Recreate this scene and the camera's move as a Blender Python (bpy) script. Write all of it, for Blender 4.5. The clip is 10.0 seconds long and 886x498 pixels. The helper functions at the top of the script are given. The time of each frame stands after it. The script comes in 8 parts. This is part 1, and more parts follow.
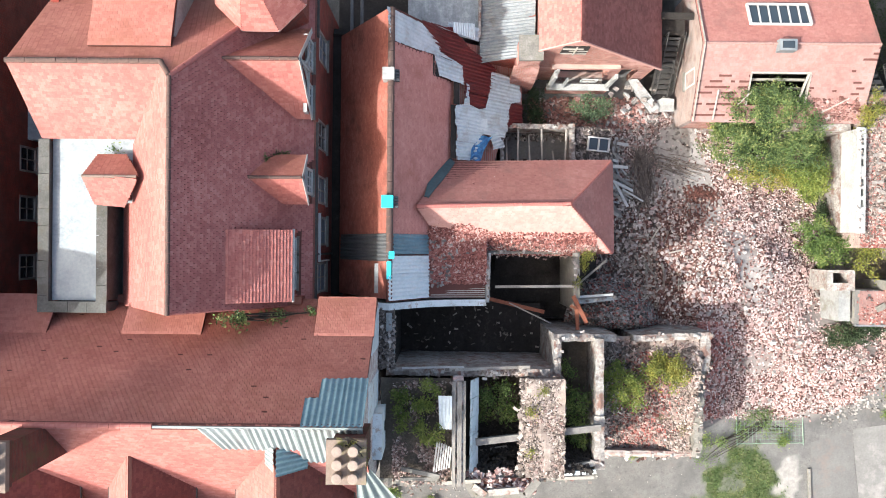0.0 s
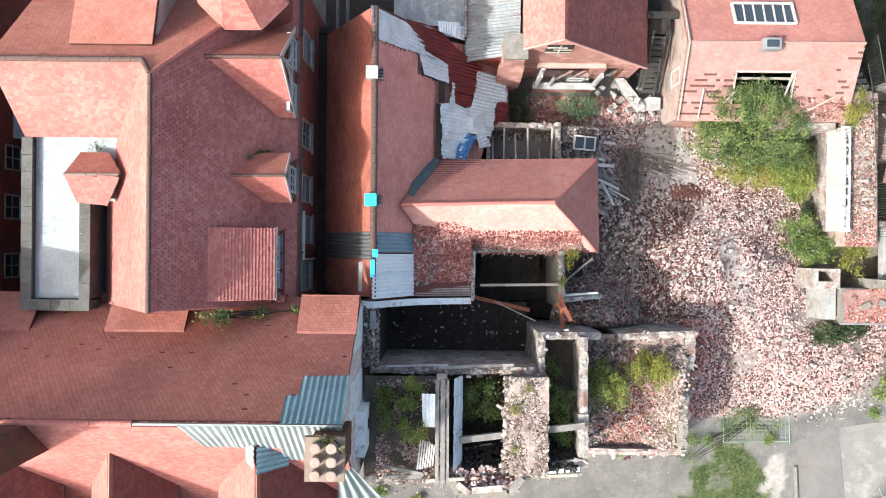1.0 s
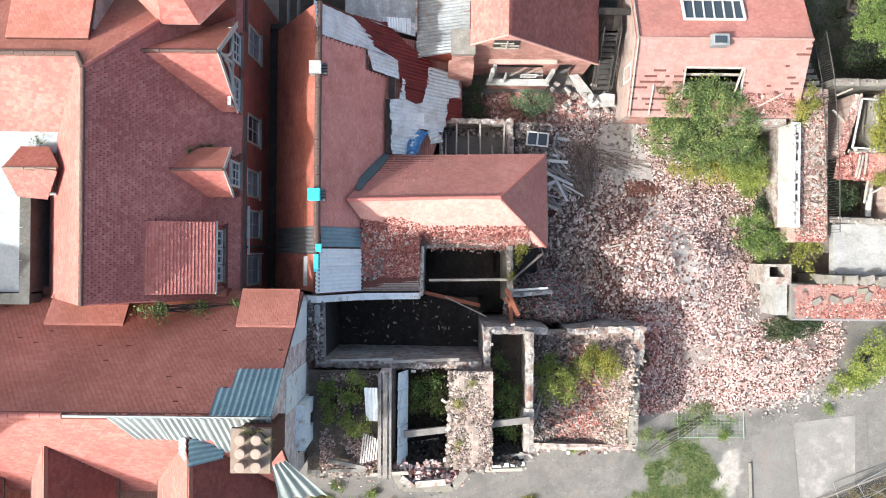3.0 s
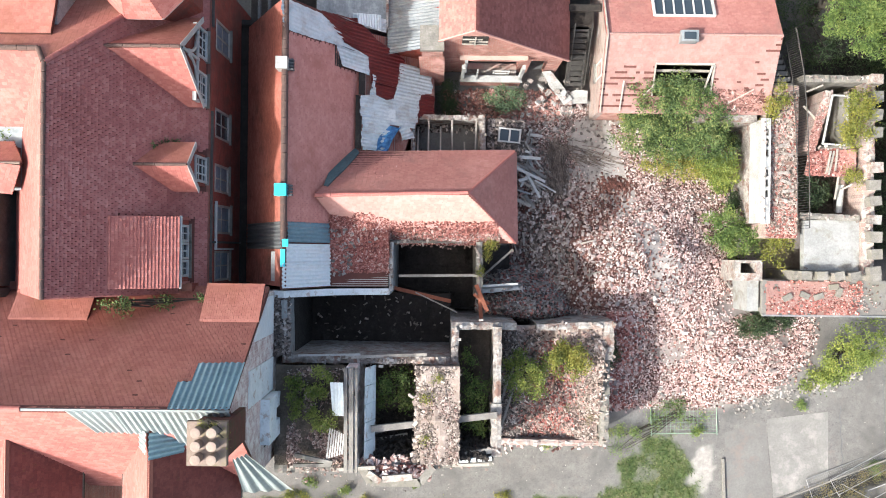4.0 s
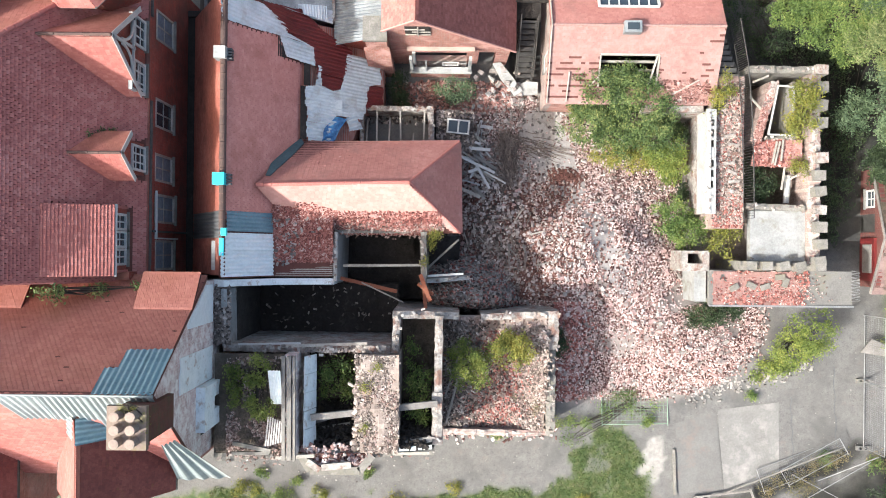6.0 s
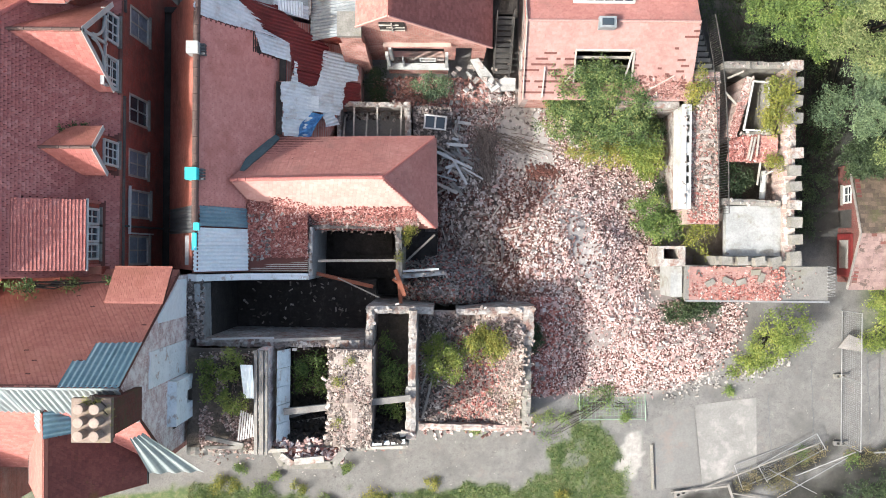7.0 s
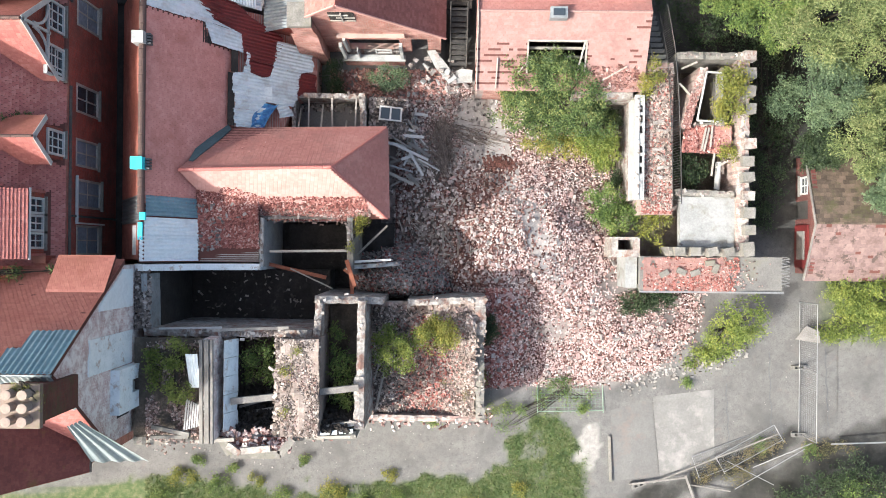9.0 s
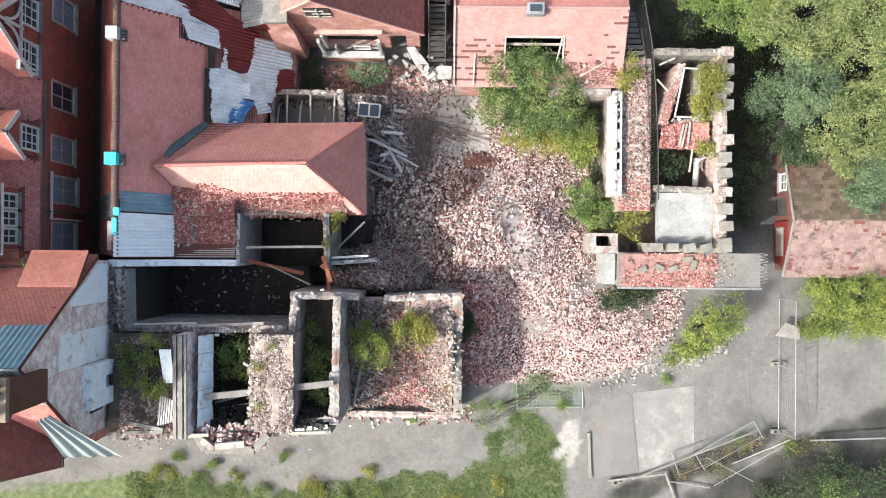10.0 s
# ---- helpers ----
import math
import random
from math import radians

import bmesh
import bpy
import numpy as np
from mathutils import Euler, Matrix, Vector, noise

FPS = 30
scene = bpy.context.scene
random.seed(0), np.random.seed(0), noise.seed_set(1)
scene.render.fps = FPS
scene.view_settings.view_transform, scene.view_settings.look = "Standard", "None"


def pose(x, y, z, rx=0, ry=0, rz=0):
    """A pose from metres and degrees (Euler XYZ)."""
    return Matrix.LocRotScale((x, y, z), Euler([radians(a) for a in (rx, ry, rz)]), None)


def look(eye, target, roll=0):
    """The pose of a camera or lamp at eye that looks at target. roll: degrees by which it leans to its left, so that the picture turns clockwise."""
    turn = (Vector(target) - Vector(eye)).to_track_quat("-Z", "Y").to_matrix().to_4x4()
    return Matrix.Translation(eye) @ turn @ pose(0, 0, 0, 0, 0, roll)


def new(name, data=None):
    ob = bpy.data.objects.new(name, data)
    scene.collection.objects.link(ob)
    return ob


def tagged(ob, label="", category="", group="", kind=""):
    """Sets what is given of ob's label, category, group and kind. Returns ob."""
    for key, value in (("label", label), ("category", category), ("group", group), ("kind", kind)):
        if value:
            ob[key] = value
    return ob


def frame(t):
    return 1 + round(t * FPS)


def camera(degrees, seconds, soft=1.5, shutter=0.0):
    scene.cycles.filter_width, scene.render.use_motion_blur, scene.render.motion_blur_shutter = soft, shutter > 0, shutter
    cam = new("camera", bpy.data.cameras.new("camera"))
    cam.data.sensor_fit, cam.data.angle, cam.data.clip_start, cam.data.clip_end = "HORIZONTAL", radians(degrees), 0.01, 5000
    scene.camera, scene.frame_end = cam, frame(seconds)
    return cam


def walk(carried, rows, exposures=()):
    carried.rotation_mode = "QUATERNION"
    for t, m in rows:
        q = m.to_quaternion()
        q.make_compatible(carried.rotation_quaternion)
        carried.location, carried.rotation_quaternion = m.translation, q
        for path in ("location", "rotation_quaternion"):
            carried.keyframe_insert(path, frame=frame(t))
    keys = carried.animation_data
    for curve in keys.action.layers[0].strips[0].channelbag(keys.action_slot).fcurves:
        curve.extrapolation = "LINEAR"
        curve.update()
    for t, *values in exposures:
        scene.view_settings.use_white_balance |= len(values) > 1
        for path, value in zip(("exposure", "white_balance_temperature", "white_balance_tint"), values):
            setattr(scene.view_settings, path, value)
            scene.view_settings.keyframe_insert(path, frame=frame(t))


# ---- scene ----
cam = camera(60.0, 10.0, soft=0.95)
ROWS = [
    (0, -0.000, 0.000, 38.415, -0.170, -0.002, 0.597),
    (0.5, 0.269, -0.045, 38.446, -0.156, -0.018, 0.594),
    (1, 0.633, -0.079, 38.474, -0.141, -0.033, 0.593),
    (1.5, 1.084, -0.124, 38.499, -0.123, -0.045, 0.596),
    (2, 1.608, -0.180, 38.529, -0.103, -0.054, 0.601),
    (2.5, 2.210, -0.242, 38.544, -0.080, -0.060, 0.609),
    (4, 4.183, -0.520, 38.634, -0.008, -0.067, 0.635),
    (4.5, 4.837, -0.636, 38.647, 0.010, -0.067, 0.637),
    (5, 5.456, -0.735, 38.650, 0.021, -0.065, 0.628),
    (5.5, 6.064, -0.849, 38.686, 0.029, -0.059, 0.614),
    (7, 7.763, -1.174, 38.822, 0.050, -0.032, 0.565),
    (7.5, 8.313, -1.276, 38.830, 0.059, -0.021, 0.551),
    (8, 8.865, -1.388, 38.824, 0.070, -0.009, 0.539),
    (8.5, 9.419, -1.500, 38.823, 0.082, 0.005, 0.530),
    (9, 9.948, -1.604, 38.824, 0.096, 0.020, 0.525),
    (9.5, 10.467, -1.706, 38.843, 0.111, 0.035, 0.521),
    (10, 11.001, -1.792, 38.828, 0.127, 0.050, 0.518),
]
walk(cam, [(t, pose(x, y, z, rx, ry, rz)) for t, x, y, z, rx, ry, rz in ROWS], [(0.0, 1.32, 6450, 6), (10.0, 1.32, 6450, 6)])

# ---- light ----
SUN_ELEV, SUN_TO = radians(41), Vector((2.14, 1.14, 0)).normalized()   # the way the shadows fall
world = bpy.data.worlds.new("sky")
world.use_nodes = True
scene.world = world
sky = world.node_tree.nodes.new("ShaderNodeTexSky")
sky.sky_type, sky.sun_disc = "NISHITA", False
sky.sun_elevation = SUN_ELEV
sky.air_density, sky.dust_density, sky.ozone_density = 1.0, 6.0, 0.0
sky.sun_rotation = math.atan2(-SUN_TO.x, -SUN_TO.y)
back = world.node_tree.nodes["Background"]
back.inputs["Strength"].default_value = 0.165
world.node_tree.links.new(sky.outputs["Color"], back.inputs["Color"])
sun = new("sun", bpy.data.lights.new("sun", "SUN"))
sun.data.energy, sun.data.angle, sun.data.color = 3.25, radians(0.6), (1.0, 0.98, 0.955)
sun.matrix_world = look((0, 0, 0), (SUN_TO.x * math.cos(SUN_ELEV), SUN_TO.y * math.cos(SUN_ELEV), -math.sin(SUN_ELEV)))

# ---- building helpers ----
rng = random.Random(7)


def mesh_of(name, verts, faces, mats=(), index=None, smooth=False):
    me = bpy.data.meshes.new(name)
    me.from_pydata([tuple(v) for v in verts], [], faces)
    for m in mats:
        me.materials.append(m)
    if index is not None:
        me.polygons.foreach_set("material_index", index)
    if smooth:
        me.polygons.foreach_set("use_smooth", [True] * len(me.polygons))
    me.update()
    return me


class Soup:
    """Loose vertices and faces of one mesh."""

    def __init__(self):
        self.v, self.f = [], []

    def face(self, *pts):
        n = len(self.v)
        self.v += [Vector(p) for p in pts]
        self.f.append(tuple(range(n, n + len(pts))))

    def box(self, x0, x1, y0, y1, z0, z1, m=None):
        pts = [Vector((x, y, z)) for z in (z0, z1) for x, y in ((x0, y0), (x1, y0), (x1, y1), (x0, y1))]
        self.hexa(pts if m is None else [m @ p for p in pts])

    def hexa(self, p):
        n = len(self.v)
        self.v += [Vector(q) for q in p]
        for a in ((3, 2, 1, 0), (4, 5, 6, 7), (0, 1, 5, 4), (1, 2, 6, 5), (2, 3, 7, 6), (3, 0, 4, 7)):
            self.f.append(tuple(n + i for i in a))

    def slab(self, poly, thick):
        """A flat polygon, seen from above anticlockwise, with a thickness below it."""
        poly = [Vector(p) for p in poly]
        nor = (poly[1] - poly[0]).cross(poly[2] - poly[0]).normalized()
        if nor.z < 0:
            poly.reverse()
            nor = -nor
        k, n = len(poly), len(self.v)
        self.v += poly + [p - nor * thick for p in poly]
        self.f.append(tuple(range(n, n + k)))
        self.f.append(tuple(range(n + 2 * k - 1, n + k - 1, -1)))
        for i in range(k):
            j = (i + 1) % k
            self.f.append((n + i, n + k + i, n + k + j, n + j))

    def prism(self, ring, z0, z1):
        """An upright prism over a ring of (x, y), anticlockwise; z1 may be a list of heights."""
        k, n = len(ring), len(self.v)
        tops = z1 if isinstance(z1, (list, tuple)) else [z1] * k
        self.v += [Vector((x, y, z0)) for x, y in ring] + [Vector((x, y, z)) for (x, y), z in zip(ring, tops)]
        self.f.append(tuple(range(n + k - 1, n - 1, -1)))
        self.f.append(tuple(range(n + k, n + 2 * k)))
        for i in range(k):
            j = (i + 1) % k
            self.f.append((n + i, n + j, n + k + j, n + k + i))

    def beam(self, a, b, w, h=None):
        """A squared timber from a to b."""
        a, b = Vector(a), Vector(b)
        d = (b - a)
        q = d.to_track_quat("X", "Z").to_matrix().to_4x4()
        h = h or w
        self.box(0, d.length, -w / 2, w / 2, -h / 2, h / 2, Matrix.Translation(a) @ q)

    def tube(self, pts, r, sides=6):
        pts = [Vector(p) for p in pts]
        n0 = len(self.v)
        for i, p in enumerate(pts):
            d = pts[min(i + 1, len(pts) - 1)] - pts[max(i - 1, 0)]
            m = d.to_track_quat("Z", "Y").to_matrix()
            rr = r[i] if isinstance(r, (list, tuple)) else r
            self.v += [p + m @ Vector((rr * math.cos(a), rr * math.sin(a), 0)) for a in (2 * math.pi * j / sides for j in range(sides))]
        for i in range(len(pts) - 1):
            for j in range(sides):
                a, b = n0 + i * sides + j, n0 + i * sides + (j + 1) % sides
                self.f.append((a, b, b + sides, a + sides))
        self.f.append(tuple(range(n0 + sides - 1, n0 - 1, -1)))
        self.f.append(tuple(range(n0 + (len(pts) - 1) * sides, n0 + len(pts) * sides)))

    def profile(self, axis, pts, a, b, z0):
        """An upright wall whose top follows pts (u, z) along x or y, between a and b across it."""
        n, k = len(self.v), len(pts)
        for w in (a, b):
            for u, z in pts:
                self.v += [Vector((u, w, q) if axis == "x" else (w, u, q)) for q in (z0, z)]
        m = 2 * k
        for i in range(k - 1):
            c = n + 2 * i
            self.f += [(c, c + 2, c + 3, c + 1), (c + m, c + m + 1, c + m + 3, c + m + 2), (c + 1, c + 3, c + m + 3, c + m + 1)]
        self.f += [(n, n + 1, n + m + 1, n + m), (n + m - 2, n + 2 * m - 2, n + 2 * m - 1, n + m - 1)]

    def mesh(self, name, *mats):
        return mesh_of(name, self.v, self.f, mats)


def thing(name, label, category, group="", kind="", at=(0, 0, 0)):
    ob = new(name)
    ob.empty_display_size = 0.2
    ob.location = at
    return tagged(ob, label, category, group, kind)


def part(name, soup, material, parent=None, label="", kind=""):
    me = soup.mesh(name, material) if isinstance(soup, Soup) else soup
    ob = new(name, me)
    if parent is not None:
        ob.parent = parent
        p, off = parent, Vector()
        while p:
            off += p.location
            p = p.parent
        ob.location = -off
    return tagged(ob, label, kind=kind)


def solo(name, soup, material, label, category, group="", kind=""):
    me = soup.mesh(name, material) if isinstance(soup, Soup) else soup
    return tagged(new(name, me), label, category, group, kind)


def plane_frame(poly):
    poly = [Vector(p) for p in poly]
    nor = (poly[1] - poly[0]).cross(poly[2] - poly[0]).normalized()
    if nor.z < 0:
        nor = -nor
    along = Vector((0, 0, 1)).cross(nor)
    along = along.normalized() if along.length > 1e-4 else Vector((1, 0, 0))
    up = nor.cross(along).normalized()
    return poly[0], nor, along, up


def tiles(poly, gauge=0.13, width=0.17, lift=0.02, jitter=0.004, skip=None, loss=0.0, seed=1, gap=0.0018):
    """Plain clay tiles laid in broken bond over one slope of a roof. skip(p): true where the tiles are gone."""
    r = random.Random(seed)
    o, nor, along, up = plane_frame(poly)
    flat = [((Vector(p) - o).dot(along), (Vector(p) - o).dot(up)) for p in poly]
    t0, t1 = min(q[1] for q in flat), max(q[1] for q in flat)
    out = Soup()
    row, t = 0, t0
    while t < t1 - 0.02:
        th = min(gauge, t1 - t)
        tm = t + th * 0.5
        xs = []
        for i in range(len(flat)):
            (a, b), (c, d) = flat[i], flat[i - 1]
            if (b > tm) != (d > tm):
                xs.append((c - a) * (tm - b) / (d - b) + a)
        xs.sort()
        for s0, s1 in zip(xs[::2], xs[1::2]):
            s = s0 - (row % 2) * width * 0.5 - r.random() * 0.01
            while s < s1:
                a, b = max(s, s0), min(s + width, s1)
                s += width
                if b - a < 0.02:
                    continue
                mid = o + along * ((a + b) / 2) + up * tm
                if r.random() < loss or (skip and skip(mid)):
                    continue
                j = r.uniform(-jitter, jitter)
                low, high = lift + abs(j) * 0.7 + 0.012, 0.004
                k = r.uniform(-jitter, jitter) * 1.2
                p = [o + along * (a + gap) + up * (t - 0.03 + k) + nor * (low + j * 0.5), o + along * (b - gap) + up * (t - 0.03 + k) + nor * (low - j * 0.5),
                     o + along * (b - gap) + up * (t + th) + nor * high, o + along * (a + gap) + up * (t + th) + nor * high]
                n = len(out.v)
                out.v += p + [p[0] - nor * 0.03, p[1] - nor * 0.03]
                out.f += [(n, n + 1, n + 2, n + 3), (n + 4, n + 5, n + 1, n), (n + 3, n + 4, n), (n + 1, n + 5, n + 2)]
        row += 1
        t += gauge
    return out


def corrugated(p00, p10, p11, p01, pitch=0.15, amp=0.03, lift=0.02, thick=0.004, sag=0.0, seed=1):
    """A corrugated sheet over four corners; the waves run from the side p00-p10 to the side p01-p11."""
    r = random.Random(seed)
    p00, p10, p11, p01 = (Vector(p) for p in (p00, p10, p11, p01))
    nor = (p10 - p00).cross(p01 - p00).normalized()
    if nor.z < 0:
        nor = -nor
    n = max(6, int((p10 - p00).length / pitch * 6))
    rows = 4
    out = Soup()
    phase = r.random() * 6
    for i in range(n + 1):
        a = i / n
        w = amp * math.sin(phase + 2 * math.pi * a * (p10 - p00).length / pitch)
        for j in range(rows + 1):
            b = j / rows
            p = p00.lerp(p10, a).lerp(p01.lerp(p11, a), b) + nor * (lift + w + amp - sag * math.sin(math.pi * b))
            out.v.append(p)
    for i in range(n):
        for j in range(rows):
            k = i * (rows + 1) + j
            out.f.append((k, k + rows + 1, k + rows + 2, k + 1))
    m = len(out.v)
    out.v += [v - nor * thick for v in out.v[:m]]
    out.f += [tuple(m + i for i in reversed(q)) for q in out.f[:]]
    return out


def cut_sheet(f, outline, tilt=0.0, pitch=0.145, amp=0.02, lift=0.02, seed=1, row=0.66):
    """Overlapping corrugated sheets on the slope z = f(x), trimmed to a plan outline; the waves run down the slope."""
    r = random.Random(seed)
    c, q = math.cos(tilt), math.sin(tilt)
    flat = [(x * c + y * q, -x * q + y * c) for x, y in outline]
    v, v1 = min(b for _, b in flat), max(b for _, b in flat)
    step = pitch / 5
    out, n = Soup(), 0
    ends = {}
    while v < v1:
        vm = v + step / 2
        us = sorted((cu - a) * (vm - b) / (d - b) + a for (a, b), (cu, d) in zip(flat, flat[-1:] + flat[:-1]) if (b > vm) != (d > vm))
        k = int((v - v1) / row)
        ends.setdefault(k, (r.uniform(-0.05, 0.05), r.uniform(-0.06, 0.06), r.choice((0.0, 0.012)), r.uniform(-0.02, 0.02)))
        e0, e1, up, skew = ends[k]
        wave = int(v / pitch)
        for a, b in zip(us[::2], us[1::2]):
            a, b = a + e0 + 0.02 * math.sin(wave * 2.3 + seed), b + e1 + 0.03 * math.sin(wave * 1.7 + seed)
            m = max(1, int((b - a) / 0.5))
            for i in range(m):
                quad = []
                for u, w in ((a + (b - a) * i / m, v), (a + (b - a) * (i + 1) / m, v), (a + (b - a) * (i + 1) / m, v + step), (a + (b - a) * i / m, v + step)):
                    x, y = u * c - w * q, u * q + w * c
                    quad.append(Vector((x, y, f(x) + lift + up + amp * (1 + math.sin(2 * math.pi * w / pitch)) + skew * (w - v1))))
                out.face(*quad)
                out.face(*[p_ - Vector((0, 0, 0.005)) for p_ in reversed(quad)])
        v += step
    return out


# ---- materials ----
def material(name, rough=0.8, metal=0.0):
    m = bpy.data.materials.new(name)
    m.use_nodes = True
    nt = m.node_tree
    b = nt.nodes["Principled BSDF"]
    b.inputs["Roughness"].default_value, b.inputs["Metallic"].default_value = rough, metal
    return m, nt, b


def node(nt, kind, **sets):
    n = nt.nodes.new(kind)
    for k, v in sets.items():
        n.inputs[k.replace("_", " ")].default_value = v
    return n


def coords(nt):
    return nt.nodes.new("ShaderNodeTexCoord").outputs["Object"]


def ramp(nt, fac, stops):
    n = nt.nodes.new("ShaderNodeValToRGB")
    e = n.color_ramp.elements
    while len(e) < len(stops):
        e.new(0.5)
    for q, (p, c) in zip(e, stops):
        q.position, q.color = p, (*c, 1) if len(c) == 3 else c
    nt.links.new(fac, n.inputs["Fac"])
    return n.outputs["Color"]


def mix(nt, fac, a, b, blend="MIX"):
    n = nt.nodes.new("ShaderNodeMix")
    n.data_type, n.blend_type = "RGBA", blend
    for sock, v in ((n.inputs["Factor"], fac), (n.inputs["A"], a), (n.inputs["B"], b)):
        if isinstance(v, bpy.types.NodeSocket):
            nt.links.new(v, sock)
        elif isinstance(v, (int, float)):
            sock.default_value = v
        else:
            sock.default_value = (*v, 1)
    return n.outputs["Result"]


def noise_at(nt, vec, scale, detail=4, rough=0.6, stretch=None):
    if stretch:
        mp = nt.nodes.new("ShaderNodeMapping")
        mp.inputs["Scale"].default_value = stretch
        nt.links.new(vec, mp.inputs["Vector"])
        vec = mp.outputs["Vector"]
    n = node(nt, "ShaderNodeTexNoise", Scale=scale, Detail=detail, Roughness=rough)
    nt.links.new(vec, n.inputs["Vector"])
    return n.outputs["Fac"]


def bump(nt, b, height, strength=0.4, dist=0.02):
    n = node(nt, "ShaderNodeBump", Strength=strength, Distance=dist)
    nt.links.new(height, n.inputs["Height"])
    nt.links.new(n.outputs["Normal"], b.inputs["Normal"])


def surface(name, stops, scale=1.2, fine=14, rough=0.85, metal=0.0, stain=None, stain_scale=0.5, stain_at=(0.52, 0.68), relief=0.35, dist=0.02, island=0.0, stretch=None, random_ob=0.0, spec=0.4):
    """A weathered surface: a colour ramp over two noises, a stain in patches, and fine relief."""
    m, nt, b = material(name, rough, metal)
    b.inputs["Specular IOR Level"].default_value = spec
    co = coords(nt)
    big = noise_at(nt, co, scale, 5, 0.65, stretch)
    small = noise_at(nt, co, fine, 4, 0.7)
    add = nt.nodes.new("ShaderNodeMath")
    add.operation = "MULTIPLY_ADD"
    nt.links.new(small, add.inputs[0])
    add.inputs[1].default_value = 0.6
    sub = nt.nodes.new("ShaderNodeMath")
    sub.operation = "MULTIPLY_ADD"
    nt.links.new(big, sub.inputs[0])
    sub.inputs[1].default_value, sub.inputs[2].default_value = 0.8, -0.2
    nt.links.new(sub.outputs[0], add.inputs[2])
    fac = add.outputs[0]
    if island or random_ob:
        g = nt.nodes.new("ShaderNodeNewGeometry" if island else "ShaderNodeObjectInfo")
        ri = nt.nodes.new("ShaderNodeMath")
        ri.operation = "MULTIPLY_ADD"
        nt.links.new(g.outputs["Random Per Island" if island else "Random"], ri.inputs[0])
        k = island or random_ob
        ri.inputs[1].default_value, ri.inputs[2].default_value = k, -k / 2
        s2 = nt.nodes.new("ShaderNodeMath")
        nt.links.new(fac, s2.inputs[0])
        nt.links.new(ri.outputs[0], s2.inputs[1])
        fac = s2.outputs[0]
    col = ramp(nt, fac, stops)
    if stain:
        mask = ramp(nt, noise_at(nt, co, stain_scale, 6, 0.7), [(stain_at[0], (0, 0, 0)), (stain_at[1], (1, 1, 1))])
        col = mix(nt, mask, col, stain)
    nt.links.new(col, b.inputs["Base Color"])
    if relief:
        bump(nt, b, small, relief, dist)
    return m


def bricks(name, a, b_, mortar, scale=1.0, rough=0.9, stain=None, stain_scale=0.4, stain_at=(0.5, 0.66), axis="x"):
    """Brickwork at true size, on walls along x or along y."""
    m, nt, b = material(name, rough)
    co = coords(nt)
    sep = nt.nodes.new("ShaderNodeSeparateXYZ")
    nt.links.new(co, sep.inputs[0])
    comb = nt.nodes.new("ShaderNodeCombineXYZ")
    nt.links.new(sep.outputs["X" if axis == "x" else "Y"], comb.inputs[0])
    nt.links.new(sep.outputs["Z"], comb.inputs[1])
    br = node(nt, "ShaderNodeTexBrick", Scale=1.0, Mortar_Size=0.011, Mortar_Smooth=0.2, Bias=0.0, Brick_Width=0.225, Row_Height=0.075)
    br.inputs["Color1"].default_value, br.inputs["Color2"].default_value, br.inputs["Mortar"].default_value = (*a, 1), (*b_, 1), (*mortar, 1)
    nt.links.new(comb.outputs[0], br.inputs["Vector"])
    var = ramp(nt, noise_at(nt, co, 1.7, 5, 0.7), [(0.3, (0.62, 0.62, 0.62)), (0.7, (1.15, 1.15, 1.15))])
    col = mix(nt, 1.0, br.outputs["Color"], var, "MULTIPLY")
    if stain:
        mask = ramp(nt, noise_at(nt, co, stain_scale, 6, 0.7), [(stain_at[0], (0, 0, 0)), (stain_at[1], (1, 1, 1))])
        col = mix(nt, mask, col, stain)
    nt.links.new(col, b.inputs["Base Color"])
    inv = nt.nodes.new("ShaderNodeMath")
    inv.operation = "MULTIPLY_ADD"
    nt.links.new(br.outputs["Fac"], inv.inputs[0])
    inv.inputs[1].default_value = -0.7
    nt.links.new(noise_at(nt, co, 30), inv.inputs[2])
    bump(nt, b, inv.outputs[0], 0.5, 0.015)
    return m


TILE = surface("clay_tile", [(0.15, (0.24, 0.074, 0.064)), (0.5, (0.33, 0.116, 0.1)), (0.85, (0.42, 0.185, 0.163))], 0.35, 9, 0.62, stain=(0.23, 0.072, 0.062), stain_scale=0.25, stain_at=(0.5, 0.9), island=0.34, spec=0.35)
TILE_ORANGE = surface("orange_red_tile", [(0.15, (0.18, 0.056, 0.04)), (0.5, (0.27, 0.088, 0.064)), (0.85, (0.38, 0.155, 0.12))], 0.5, 9, 0.65, stain=(0.06, 0.027, 0.02), stain_scale=0.45, stain_at=(0.52, 0.74), island=0.22, spec=0.3)
# Paler copy of the clay tile: sunlight is put into the colour.
TILE_PALE = surface("pale_sunlit_tile", [(0.15, (0.38, 0.195, 0.168)), (0.5, (0.45, 0.245, 0.215)), (0.85, (0.51, 0.295, 0.262))], 0.9, 12, 0.6, stain=(0.39, 0.2, 0.172), stain_scale=0.6, stain_at=(0.5, 0.7), island=0.4, spec=0.35)
TILE_WARM = surface("warm_red_tile", [(0.15, (0.37, 0.145, 0.116)), (0.5, (0.48, 0.205, 0.17)), (0.85, (0.57, 0.275, 0.235))], 0.9, 12, 0.6, stain=(0.39, 0.15, 0.12), stain_scale=0.6, island=0.25)
